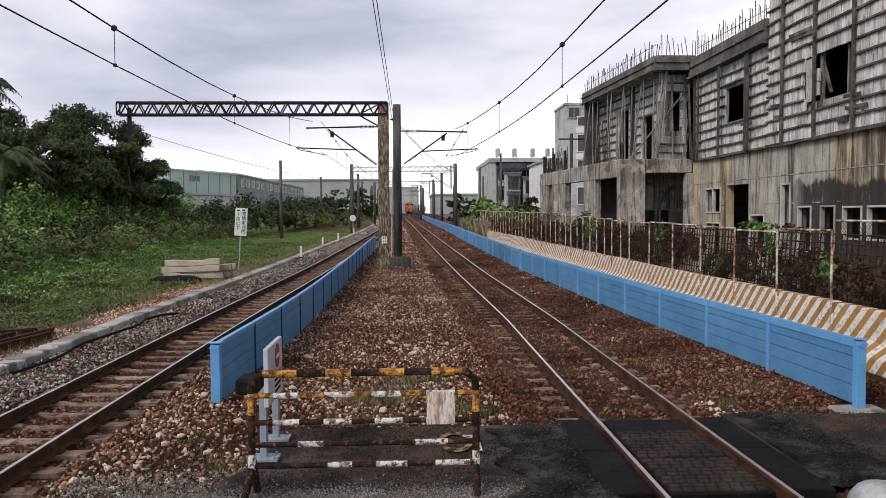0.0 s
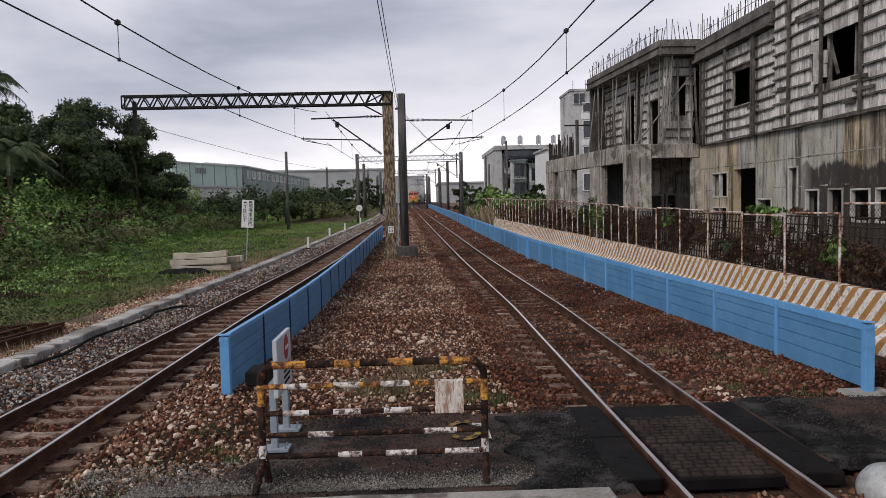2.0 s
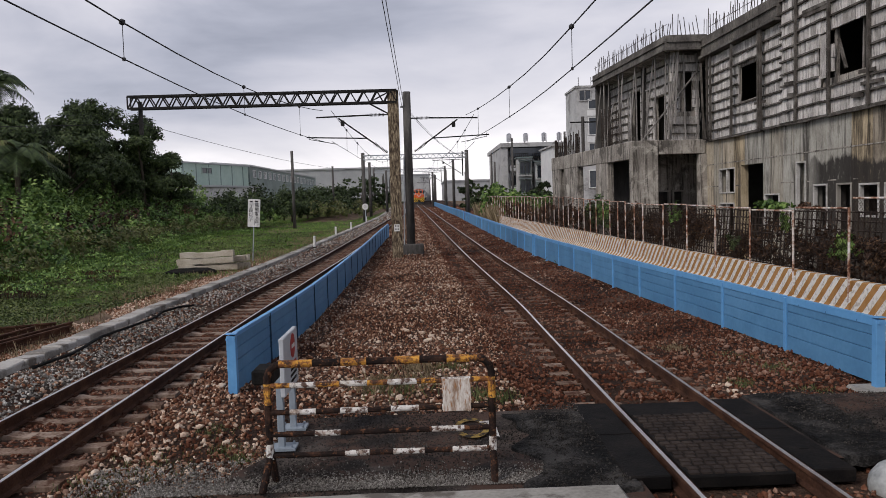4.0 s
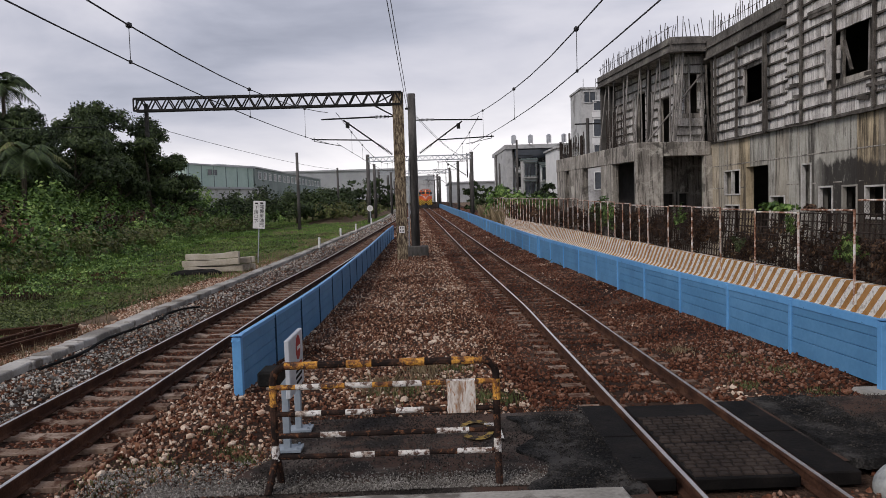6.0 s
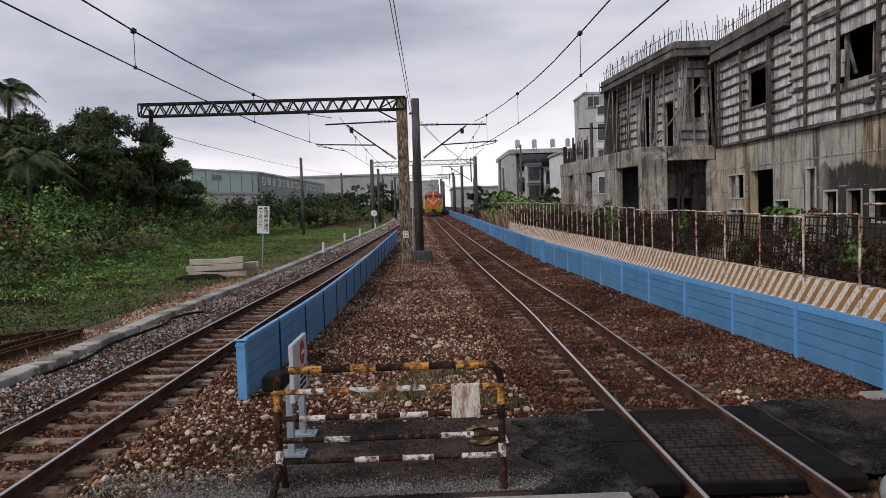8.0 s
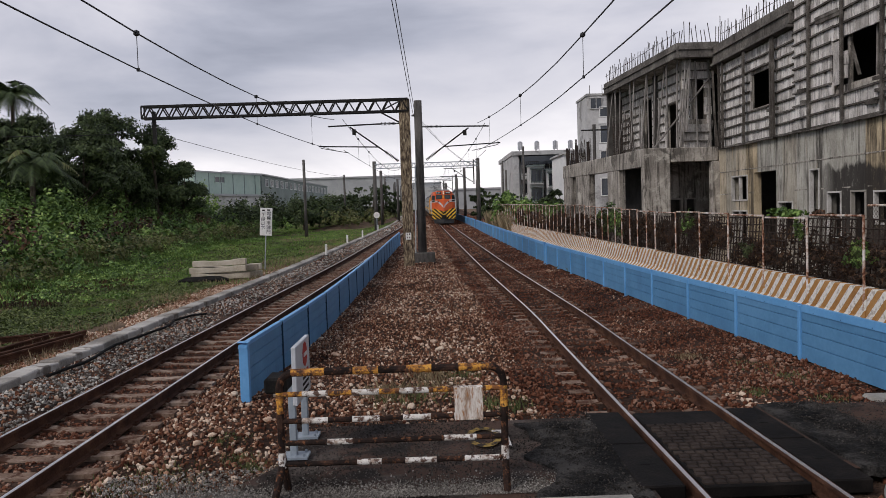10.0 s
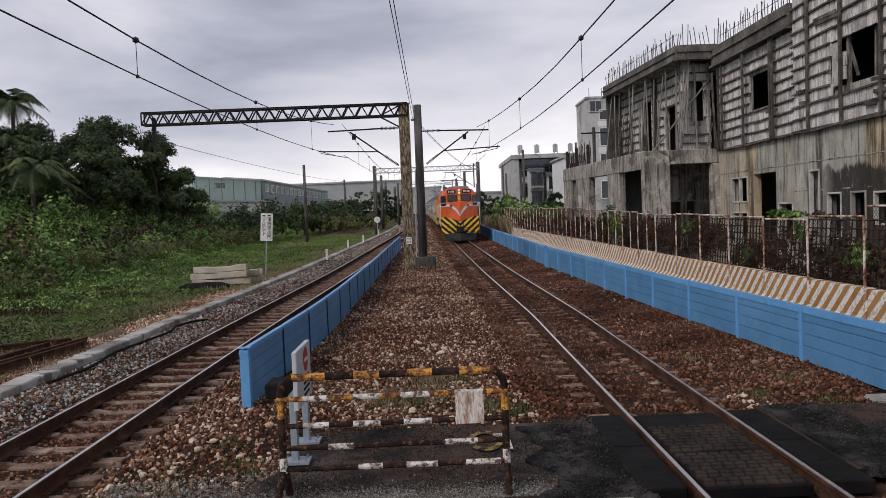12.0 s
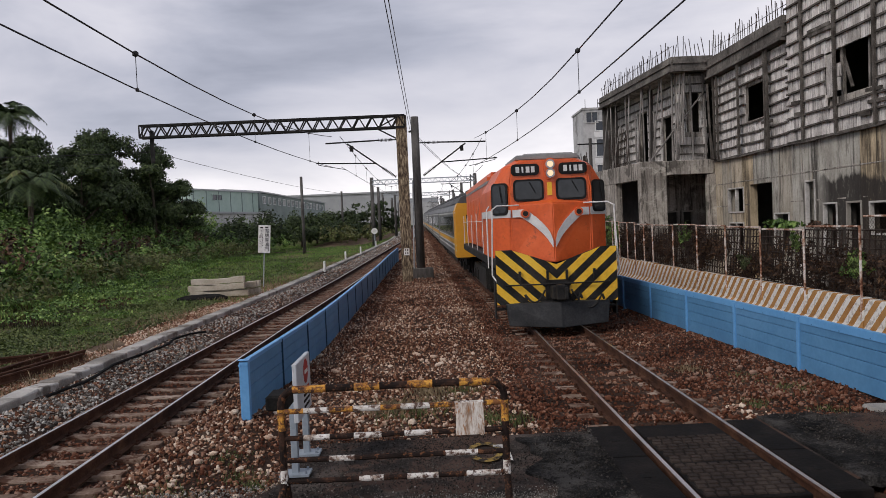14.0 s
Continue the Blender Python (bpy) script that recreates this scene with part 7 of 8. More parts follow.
LAMP_DIM = glow("marker_lens", (0.9, 0.5, 0.3), 0.3)
COACH_GREY = material("coach_side_grey", [(0.06, 0.062, 0.064), (0.12, 0.122, 0.122), (0.2, 0.2, 0.195)], 0.8, 10, 0.45, bump=0.05)
COACH_ORANGE = material("coach_yellow_orange", [(0.6, 0.28, 0.02), (0.75, 0.38, 0.03)], 1, 10, 0.45, bump=0.05)
COACH_ROOF = material("coach_roof", [(0.07, 0.07, 0.072), (0.14, 0.14, 0.142)], 1.5, 12, 0.7, bump=0.1)
COACH_WHITE = material("coach_white_band", [(0.45, 0.45, 0.44), (0.62, 0.62, 0.6)], 1, 10, 0.5, bump=0)

loco = thing("locomotive", pose(0, 17, 0), "orange diesel locomotive with black and yellow striped front", "locomotive")
HW = 1.36


def rounded_rect(w, h, r, n=4):
    out = []
    for cx, cz, a0 in ((w / 2 - r, h / 2 - r, 0), (-w / 2 + r, h / 2 - r, 90), (-w / 2 + r, -h / 2 + r, 180), (w / 2 - r, -h / 2 + r, 270)):
        for i in range(n + 1):
            a = radians(a0 + 90 * i / n)
            out.append((cx + r * math.cos(a), cz + r * math.sin(a)))
    return out


def tilted(x, y, z, turn=0.0, lean=0.0):
    """A frame on the front: x right, y into the loco, z up; turn: degrees about z, lean: degrees backwards."""
    return Matrix.Translation((x, y, z)) @ Matrix.Rotation(radians(turn), 4, "Z") @ Matrix.Rotation(radians(-lean), 4, "X")


# cab body: octagonal roof outline, swept back in three faces
CAB = [(-1.36, 1.58), (1.36, 1.58), (1.36, 3.22), (1.05, 3.76), (0.72, 3.92), (-0.72, 3.92), (-1.05, 3.76), (-1.36, 3.22)]
bm = bmesh.new()
rings = []
for y, k in ((0.62, 0), (3.3, 0)):
    rings.append([bm.verts.new((x, y + (0.0), z)) for x, z in CAB])
front = []
for x, z in CAB:
    fx = x * (0.70 if abs(x) > 1.0 else 0.9)
    if z > 3.5:
        fx = x * 0.82
    front.append(bm.verts.new((fx, 0.28 + (0.06 if z > 3.5 else 0), min(z, 3.88))))
n = len(CAB)
for a, b in ((front, rings[0]), (rings[0], rings[1])):
    for i in range(n):
        j = (i + 1) % n
        bm.faces.new((a[i], a[j], b[j], b[i]))
bm.faces.new(front)
bm.faces.new(rings[1][::-1])
soften(bm, 0.03, 2)
cab = part("cab", bm, ORANGE, loco)
# low nose: a shallow prow below the windows
bm = bmesh.new()
A = [(-0.93, 0.30, 1.62), (0.0, -0.12, 1.5), (0.93, 0.30, 1.62)]
B = [(-0.93, 0.30, 2.84), (0.0, -0.02, 2.86), (0.93, 0.30, 2.84)]
C = [(-0.93, 0.34, 2.9), (0.0, 0.2, 2.95), (0.93, 0.34, 2.9)]
rows_ = [[bm.verts.new(p) for p in r] for r in (A, B, C)]
back = [[bm.verts.new((p[0], 0.6, p[2])) for p in r] for r in (A, B, C)]
for r0, r1 in zip(rows_, rows_[1:]):
    for i in range(2):
        bm.faces.new((r0[i], r0[i + 1], r1[i + 1], r1[i]))
for i in range(2):
    bm.faces.new((rows_[2][i], rows_[2][i + 1], back[2][i + 1], back[2][i]))
    bm.faces.new((rows_[0][i], back[0][i], back[0][i + 1], rows_[0][i + 1]))
for r0, r1, b0, b1 in ((rows_[0], rows_[1], back[0], back[1]), (rows_[1], rows_[2], back[1], back[2])):
    bm.faces.new((r0[0], r1[0], b1[0], b0[0]))
    bm.faces.new((r0[2], b0[2], b1[2], r1[2]))
soften(bm, 0.02, 2)
nose = part("nose", bm, ORANGE, loco)


def cab_window(x, y, z, w, h, turn=0.0, lean=4.0):
    m = tilted(x, y, z, turn, lean)
    bm = bmesh.new()
    prism(bm, rounded_rect(w + 0.09, h + 0.09, 0.1), 0.03, m @ Matrix.Translation((0, -0.03, 0)))
    g = part("cab_window", bm, GASKET, loco, "dark cab window in a black rubber gasket")
    bm = bmesh.new()
    prism(bm, rounded_rect(w, h, 0.08), 0.012, m @ Matrix.Translation((0, -0.036, 0)))
    part("pane", bm, CAB_GLASS, g)
    bm = bmesh.new()
    a, b = m @ Vector((0.02, -0.06, h / 2 - 0.02)), m @ Vector((w * 0.25, -0.06, -h * 0.15))
    rod(bm, a, b, 0.01, 5)
    part("wiper", bm, GASKET, g)


cab_window(-0.5, 0.3, 3.18, 0.62, 0.42)
cab_window(0.5, 0.3, 3.18, 0.62, 0.42)
cab_window(-1.16, 0.45, 3.0, 0.36, 0.66, -38, 2)
cab_window(1.16, 0.45, 3.0, 0.36, 0.66, 38, 2)


def bars_plate(x):
    m = tilted(x, 0.33, 3.66, 0, 6)
    bm = bmesh.new()
    prism(bm, rounded_rect(0.66, 0.27, 0.09), 0.03, m @ Matrix.Translation((0, -0.03, 0)))
    p = part("number_board", bm, GASKET, loco, "black number board with white marks")
    bm = bmesh.new()
    prism(bm, rounded_rect(0.62, 0.23, 0.08), 0.01, m @ Matrix.Translation((0, -0.036, 0)))
    part("board_face", bm, GASKET, p)
    for i, w in enumerate((0.085, 0.04, 0.085, 0.085)):
        bm = bmesh.new()
        prism(bm, [(-w / 2, -0.07), (w / 2, -0.07), (w / 2, 0.07), (-w / 2, 0.07)], 0.006, m @ Matrix.Translation((-0.18 + i * 0.12, -0.042, 0)))
        part("marking_bar", bm, LOCO_WHITE, p)


bars_plate(-0.56)
bars_plate(0.56)
bm = bmesh.new()
prism(bm, rounded_rect(0.26, 0.5, 0.12), 0.05, tilted(0.02, 0.3, 3.67, 0, 4) @ Matrix.Translation((0, -0.03, 0)))
lamp_box = part("headlight_housing", bm, ORANGE, loco)
for z in (3.77, 3.56):
    bm = bmesh.new()
    rod(bm, (0.02, 0.30, z), (0.02, 0.22, z), 0.1, 16, 0.108)
    l = part("headlight_rim", bm, STEEL, lamp_box)
    bm = bmesh.new()
    rod(bm, (0.02, 0.24, z), (0.02, 0.213, z), 0.075, 16, 0.07)
    part("headlight", bm, LAMP_ON, lamp_box, "glowing warm white headlight")
for s in (-1, 1):
    bm = bmesh.new()
    rod(bm, (s * 0.62, 0.2, 2.64), (s * 0.62, 0.06, 2.64), 0.105, 14, 0.1)
    k = part("marker_light", bm, ORANGE, loco)
    bm = bmesh.new()
    rod(bm, (s * 0.62, 0.08, 2.64), (s * 0.62, 0.05, 2.64), 0.062, 12)
    part("marker_lens", bm, LOCO_BLACK, k)
bm = bmesh.new()
box(bm, 0, 0.31, 3.2, 0.11, 0.02, 0.3, Matrix.Rotation(radians(-4), 3, "X"))
part("warning_label", bm, YELLOW, loco, "small yellow warning label")
bm = bmesh.new()
box(bm, 0, 1.6, 3.95, 1.5, 2.2, 0.14)
soften(bm, 0.04, 2)
part("roof_hatch", bm, LOCO_ROOF, loco)
bm = bmesh.new()
box(bm, 0.05, 0.85, 4.0, 1.2, 0.5, 0.12)
soften(bm, 0.03)
part("roof_vent", bm, LOCO_ROOF, loco)


# white wing: a band round the cab that dips to a point on the nose
def nose_y(x, z):
    u = min(1, abs(x) / 0.93)
    return -0.10 + 0.4 * u - 0.012


for s in (-1, 1):
    verts, faces = [], []
    cols = 16
    for i in range(cols + 1):
        u = i / cols
        x = 0.03 + 0.87 * u
        zc_hi = 2.0 + 0.74 * min(1, (u / 0.66)) ** 0.6 if u < 0.66 else 2.74
        zc_lo = 1.84 + 0.72 * max(0, (u - 0.03) / 0.74) ** 0.66 if u < 0.77 else 2.56
        for dy in (-0.02, 0.02):
            verts += [(s * x, nose_y(x, zc_lo) + dy - 0.006, zc_lo), (s * x, nose_y(x, zc_hi) + dy - 0.006 + 0.02 * (zc_hi - 1.8), zc_hi)]
    for i in range(cols):
        b = i * 4
        for q in ((0, 1, 5, 4), (2, 6, 7, 3), (1, 3, 7, 5), (0, 4, 6, 2)):
            faces.append(tuple(b + k for k in q))
    wing_me = raw_mesh("wing_stripe", verts, faces, LOCO_WHITE)
    ob = new("wing_stripe", wing_me)
    ob.parent = loco
    bm = bmesh.new()
    a, b = Vector((s * 0.94, 0.27, 2.65)), Vector((s * 1.375, 0.61, 2.65))
    beam(bm, a, b, 0.02, 0.18)
    beam(bm, b, Vector((s * 1.375, 3.3, 2.65)), 0.02, 0.18)
    part("side_stripe", bm, LOCO_WHITE, loco)

# striped end sheet: black plate with slanted yellow bands, pilot below
SHEET = [(-1.38, 0.58), (1.38, 0.58), (1.38, 1.82), (1.02, 1.82), (0.55, 1.66), (0.0, 1.46), (-0.55, 1.66), (-1.02, 1.82), (-1.38, 1.82)]
bm = bmesh.new()
prism(bm, SHEET, 0.08, Matrix.Translation((0, -0.22, 0)))
sheet = part("end_sheet", bm, LOCO_BLACK, loco, "black end plate with yellow warning bands")


def clip_poly(poly, inside, cross):
    out = []
    for i, p in enumerate(poly):
        q = poly[(i + 1) % len(poly)]
        if inside(p):
            out.append(p)
        if inside(p) != inside(q):
            out.append(cross(p, q))
    return out


for s in (-1, 1):
    for k in range(-1, 8):
        c0 = -0.36 + k * 0.43
        # a band rising outwards from the middle
        c1 = c0 + 0.215
        poly = [(s * 0.0, 0.58), (s * 1.38, 0.58), (s * 1.38, 1.82), (s * 1.02, 1.82), (s * 0.0, 1.46)]

        def val(p):
            return s * p[0] * -0.9 + p[1] - 0.1

        for lim, sign in ((c0, 1), (c1, -1)):
            lim = lim - 0.55

            def ins(p, lim=lim, sign=sign):
                return sign * (val(p) - lim) > 0

            def crs(p, q, lim=lim):
                t = (lim - val(p)) / (val(q) - val(p))
                return (p[0] + t * (q[0] - p[0]), p[1] + t * (q[1] - p[1]))

            if poly:
                poly = clip_poly(poly, ins, crs)
        poly = [(x, z) for x, z in poly]
        if len(poly) > 2:
            bm = bmesh.new()
            prism(bm, poly, 0.006, Matrix.Translation((0, -0.226, 0)))
            part("warning_band", bm, YELLOW, sheet)
bm = bmesh.new()
a = [(-1.18, -0.30, 0.6), (0, -0.62, 0.64), (1.18, -0.30, 0.6), (1.12, -0.34, 0.1), (0, -0.72, 0.07), (-1.12, -0.34, 0.1)]
fv = [bm.verts.new(p) for p in a]
bv = [bm.verts.new((p[0], -0.1, p[2])) for p in a]
bm.faces.new((fv[0], fv[1], fv[4], fv[5]))
bm.faces.new((fv[1], fv[2], fv[3], fv[4]))
bm.faces.new((bv[5], bv[4], bv[1], bv[0]))
bm.faces.new((bv[4], bv[3], bv[2], bv[1]))
for i in range(6):
    j = (i + 1) % 6
    bm.faces.new((fv[j], fv[i], bv[i], bv[j]))
soften(bm, 0.015)
part("pilot_plow", bm, PLOW, loco, "dark grey snowplough-like pilot")
bm = bmesh.new()
box(bm, 0, -0.42, 0.84, 0.34, 0.4, 0.3)
box(bm, 0.0, -0.66, 0.86, 0.2, 0.22, 0.34)
box(bm, 0.11, -0.72, 0.84, 0.09, 0.2, 0.26)
soften(bm, 0.02)
box(bm, 0, -0.24, 0.86, 0.55, 0.05, 0.5)
part("coupler", bm, LOCO_BLACK, loco)
for x0, x1, dip in ((0.3, 1.0, 0.42), (0.22, 0.5, 0.3), (-0.3, -0.75, 0.25)):
    pts = []
    for i in range(9):
        u = i / 8
        pts.append((x0 + (x1 - x0) * u, -0.32 - 0.12 * math.sin(math.pi * u), 0.88 - dip * math.sin(math.pi * u * 0.9)))
    bm = bmesh.new()
    for p, q in zip(pts, pts[1:]):
        rod(bm, p, q, 0.022, 6)
    rod(bm, pts[-1], (pts[-1][0] + 0.04, pts[-1][1] - 0.02, pts[-1][2] - 0.12), 0.03, 6)
    part("brake_hose", bm, LOCO_BLACK, loco)
bm = bmesh.new()
rod(bm, (-1.2, -0.3, 1.02), (1.2, -0.3, 1.02), 0.02, 6)
for x in (-1.1, -0.35, 0.35, 1.1):
    rod(bm, (x, -0.3, 1.02), (x, -0.2, 1.02), 0.016, 5)
part("uncoupling_bar", bm, LOCO_BLACK, loco)
for s in (-1, 1):
    for x in (0.22, 0.85):
        bm = bmesh.new()
        box(bm, s * x, -0.27, 1.22, 0.05, 0.06, 0.22)
        part("grab_iron", bm, LOCO_BLACK, loco)
    # hand rails beside the cab
    bm = bmesh.new()
    pts = [(s * 0.75, 0.2, 2.84), (s * 1.28, 0.05, 2.84), (s * 1.4, -0.05, 2.76), (s * 1.46, -0.12, 1.25), (s * 1.36, -0.2, 1.1)]
    for p, q in zip(pts, pts[1:]):
        rod(bm, p, q, 0.017, 7)
    pts = [(s * 1.42, 0.55, 2.84), (s * 1.5, 0.3, 2.76), (s * 1.5, 0.3, 1.4)]
    for p, q in zip(pts, pts[1:]):
        rod(bm, p, q, 0.017, 7)
    part("hand_rail", bm, WHITE, loco)
    bm = bmesh.new()
    for z in (0.45, 0.75, 1.05):
        box(bm, s * 1.22, 0.1, z, 0.36, 0.3, 0.03)
    box(bm, s * 1.39, 0.1, 0.8, 0.03, 0.34, 1.1)
    part("step_well", bm, LOCO_BLACK, loco)
# running frame, long hood, tank, bogies
bm = bmesh.new()
box(bm, 0, 7.0, 1.5, 2.72, 13.8, 0.26)
soften(bm, 0.03)
part("frame", bm, LOCO_BLACK, loco)
bm = bmesh.new()
box(bm, 0, 8.6, 2.72, 2.36, 10.5, 2.25)
soften(bm, 0.12, 3)
hood = part("long_hood", bm, ORANGE, loco)
for s in (-1, 1):
    for i in range(7):
        bm = bmesh.new()
        box(bm, s * 1.19, 4.3 + i * 1.4, 2.55, 0.03, 1.25, 1.4)
        soften(bm, 0.01)
        d = part("hood_door", bm, ORANGE, hood)
    bm = bmesh.new()
    for y0 in range(5):
        rod(bm, (s * 1.34, 3.7 + y0 * 2.4, 1.55), (s * 1.34, 3.7 + y0 * 2.4, 2.75), 0.014, 6)
    rod(bm, (s * 1.34, 3.6, 2.5), (s * 1.34, 13.6, 2.5), 0.014, 6)
    part("side_rail", bm, LOCO_WHITE, loco)
    bm = bmesh.new()
    prism(bm, [(0.5 * s, 3.86), (1.2 * s, 3.6), (1.2 * s, 3.52), (0.5 * s, 3.7)], 10.3, Matrix.Translation((0, 3.4, 0)))
    part("hood_roof", bm, LOCO_ROOF, loco)
for i in range(3):
    bm = bmesh.new()
    box(bm, 0, 5 + i * 3.4, 3.92, 1.3, 1.6, 0.2)
    soften(bm, 0.04)
    part("roof_fan_box", bm, LOCO_ROOF, loco)
bm = bmesh.new()
box(bm, 0, 7, 0.75, 2.3, 3.2, 0.8)
soften(bm, 0.1, 2)
part("fuel_tank", bm, LOCO_BLACK, loco)


def bogie(parent, y, axles, gap):
    bm = bmesh.new()
    for s in (-1, 1):
        box(bm, s * 0.88, y, 0.72, 0.14, gap * axles + 0.3, 0.28)
        for k in range(axles):
            box(bm, s * 0.92, y + (k - (axles - 1) / 2) * gap, 0.5, 0.2, 0.34, 0.36)
            rod(bm, (s * 0.92, y + (k - (axles - 1) / 2 + 0.35) * gap, 0.45), (s * 0.92, y + (k - (axles - 1) / 2 + 0.35) * gap, 0.75), 0.09, 8)
    box(bm, 0, y, 0.75, 1.7, 0.5, 0.25)
    b = part("bogie", bm, LOCO_BLACK, parent)
    for k in range(axles):
        yy = y + (k - (axles - 1) / 2) * gap
        for s in (-1, 1):
            bm = bmesh.new()
            rod(bm, (s * 0.5, yy, 0.46), (s * 0.64, yy, 0.46), 0.46, 20)
            rod(bm, (s * 0.47, yy, 0.46), (s * 0.5, yy, 0.46), 0.49, 20)
            part("wheel", bm, LOCO_BLACK, b)


bogie(loco, 2.7, 3, 1.45)
bogie(loco, 11.4, 3, 1.45)
TRAIN.append((loco, 0.0))


# ---- carriages ----
def coach(first, label):
    c = thing("passenger_coach", pose(0, 40, 0), label, "railway coach", "coaches")
    L = 19.4
    prof = [(-1.4, 0.95), (1.4, 0.95), (1.4, 2.95), (1.3, 3.25), (-1.3, 3.25), (-1.4, 2.95)]
    bm = bmesh.new()
    prism(bm, prof, L)
    soften(bm, 0.04)
    body = part("body", bm, COACH_GREY, c)
    bm = bmesh.new()
    prism(bm, [(-1.3, 3.25), (1.3, 3.25), (1.15, 3.5), (0.75, 3.68), (0.0, 3.75), (-0.75, 3.68), (-1.15, 3.5)], L)
    roof = part("roof", bm, COACH_ROOF, c)
    for k in range(4):
        bm = bmesh.new()
        box(bm, 0, 2.5 + k * 4.8, 3.78, 1.4, 2.0, 0.16)
        soften(bm, 0.04)
        part("roof_unit", bm, COACH_ROOF, roof)
    if first:
        bm = bmesh.new()
        prism(bm, [(x * 1.005, z) for x, z in prof], 1.2, Matrix.Translation((0, -0.02, 0)))
        part("end_section", bm, COACH_ORANGE, c, "yellow-orange end of the coach")
        bm = bmesh.new()
        prism(bm, [(-0.95, 2.0), (-0.35, 2.0), (-0.35, 2.75), (-0.95, 2.75)], 0.03, Matrix.Translation((0, -0.045, 0)))
        part("end_window", bm, CAB_GLASS, c)
        for i in range(5):
            bm = bmesh.new()
            rod(bm, (-0.92 + i * 0.135, -0.06, 2.0), (-0.92 + i * 0.135, -0.06, 2.6), 0.015, 5)
            part("window_bar", bm, WHITE, c)
        bm = bmesh.new()
        prism(bm, [(-0.35, 0.95), (0.35, 0.95), (0.35, 2.95), (-0.35, 2.95)], 0.25, Matrix.Translation((0, -0.3, 0)))
        part("gangway", bm, LOCO_BLACK, c)
    for s in (-1, 1):
        for k in range(12):
            bm = bmesh.new()
            box(bm, s * 1.405, 2.6 + k * 1.3, 2.3, 0.03, 1.05, 0.8)
            w = part("window", bm, CAB_GLASS, body)
        for z, h, mt in ((1.75, 0.05, COACH_WHITE), (1.45, 0.06, COACH_WHITE), (1.25, 0.06, COACH_WHITE), (2.85, 0.07, COACH_WHITE)):
            bm = bmesh.new()
            box(bm, s * 1.407, L / 2, z, 0.012, L - 0.1, h)
            part("body_band", bm, mt, body)
        bm = bmesh.new()
        box(bm, s * 1.406, L / 2, 1.6, 0.01, L - 0.1, 0.2)
        part("body_band", bm, COACH_ORANGE, body)
        bm = bmesh.new()
        box(bm, s * 1.4, 0.75, 2.0, 0.05, 0.75, 1.9)
        part("door", bm, COACH_ORANGE if first else COACH_GREY, c)
    bm = bmesh.new()
    box(bm, 0, L / 2, 0.75, 2.2, L * 0.5, 0.45)
    part("underframe", bm, LOCO_BLACK, c)
    bogie(c, 2.8, 2, 2.1)
    bogie(c, L - 2.8, 2, 2.1)
    return c


c1 = coach(True, "grey passenger coach with yellow-orange end")
TRAIN.append((c1, 14.6))
base_coach = coach(False, "long grey passenger coach with dark windows")
TRAIN.append((base_coach, 14.6 + 20.0))
for k in range(2, 6):
    TRAIN.append((copy_thing(base_coach, pose(0, 60, 0)), 14.6 + 20.0 * k))
# ---- loose ballast ----
srng = np.random.default_rng(11)
PHI = (1 + 5 ** 0.5) / 2
ICO_V = np.array([(-1, PHI, 0), (1, PHI, 0), (-1, -PHI, 0), (1, -PHI, 0), (0, -1, PHI), (0, 1, PHI), (0, -1, -PHI), (0, 1, -PHI), (PHI, 0, -1), (PHI, 0, 1), (-PHI, 0, -1), (-PHI, 0, 1)]) / math.hypot(1, PHI)
ICO_F = np.array([(0, 11, 5), (0, 5, 1), (0, 1, 7), (0, 7, 10), (0, 10, 11), (1, 5, 9), (5, 11, 4), (11, 10, 2), (10, 7, 6), (7, 1, 8), (3, 9, 4), (3, 4, 2), (3, 2, 6), (3, 6, 8), (3, 8, 9), (4, 9, 5), (2, 4, 11), (6, 2, 10), (8, 6, 7), (9, 8, 1)])
OCT_V = np.array([(1, 0, 0), (-1, 0, 0), (0, 1, 0), (0, -1, 0), (0, 0, 1), (0, 0, -1)], float)
OCT_F = np.array([(0, 2, 4), (2, 1, 4), (1, 3, 4), (3, 0, 4), (2, 0, 5), (1, 2, 5), (3, 1, 5), (0, 3, 5)])


def stones(name, places, size, mat, label, fine=True):
    V, F = (ICO_V, ICO_F) if fine else (OCT_V, OCT_F)
    c = np.asarray(places, float)
    n, k = len(c), len(V)
    scale = size * srng.uniform(0.55, 1.25, (n, 1, 1)) * srng.uniform(0.45, 1.2, (n, 1, 3))
    v = V[None] * srng.uniform(0.55, 1.25, (n, k, 1)) * scale
    a = srng.uniform(0, 2 * math.pi, n)
    b = srng.uniform(-0.9, 0.9, n)
    ca, sa, cb, sb = np.cos(a)[:, None], np.sin(a)[:, None], np.cos(b)[:, None], np.sin(b)[:, None]
    x, y, z = v[..., 0], v[..., 1], v[..., 2]
    y, z = y * cb - z * sb, y * sb + z * cb
    x, y = x * ca - y * sa, x * sa + y * ca
    v = np.stack([x, y, z], -1) + c[:, None]
    f = (F[None] + (np.arange(n) * k)[:, None, None]).reshape(-1, 3)
    me = bpy.data.meshes.new(name)
    me.vertices.add(n * k)
    me.vertices.foreach_set("co", v.reshape(-1).astype(np.float32))
    m = len(f)
    me.loops.add(m * 3)
    me.loops.foreach_set("vertex_index", f.reshape(-1).astype(np.int32))
    me.polygons.add(m)
    me.polygons.foreach_set("loop_start", np.arange(m, dtype=np.int32) * 3)
    me.materials.append(mat)
    me.update()
    me.validate()
    me.shade_flat()
    tagged(new(name, me), label, "ballast", kind="stuff")


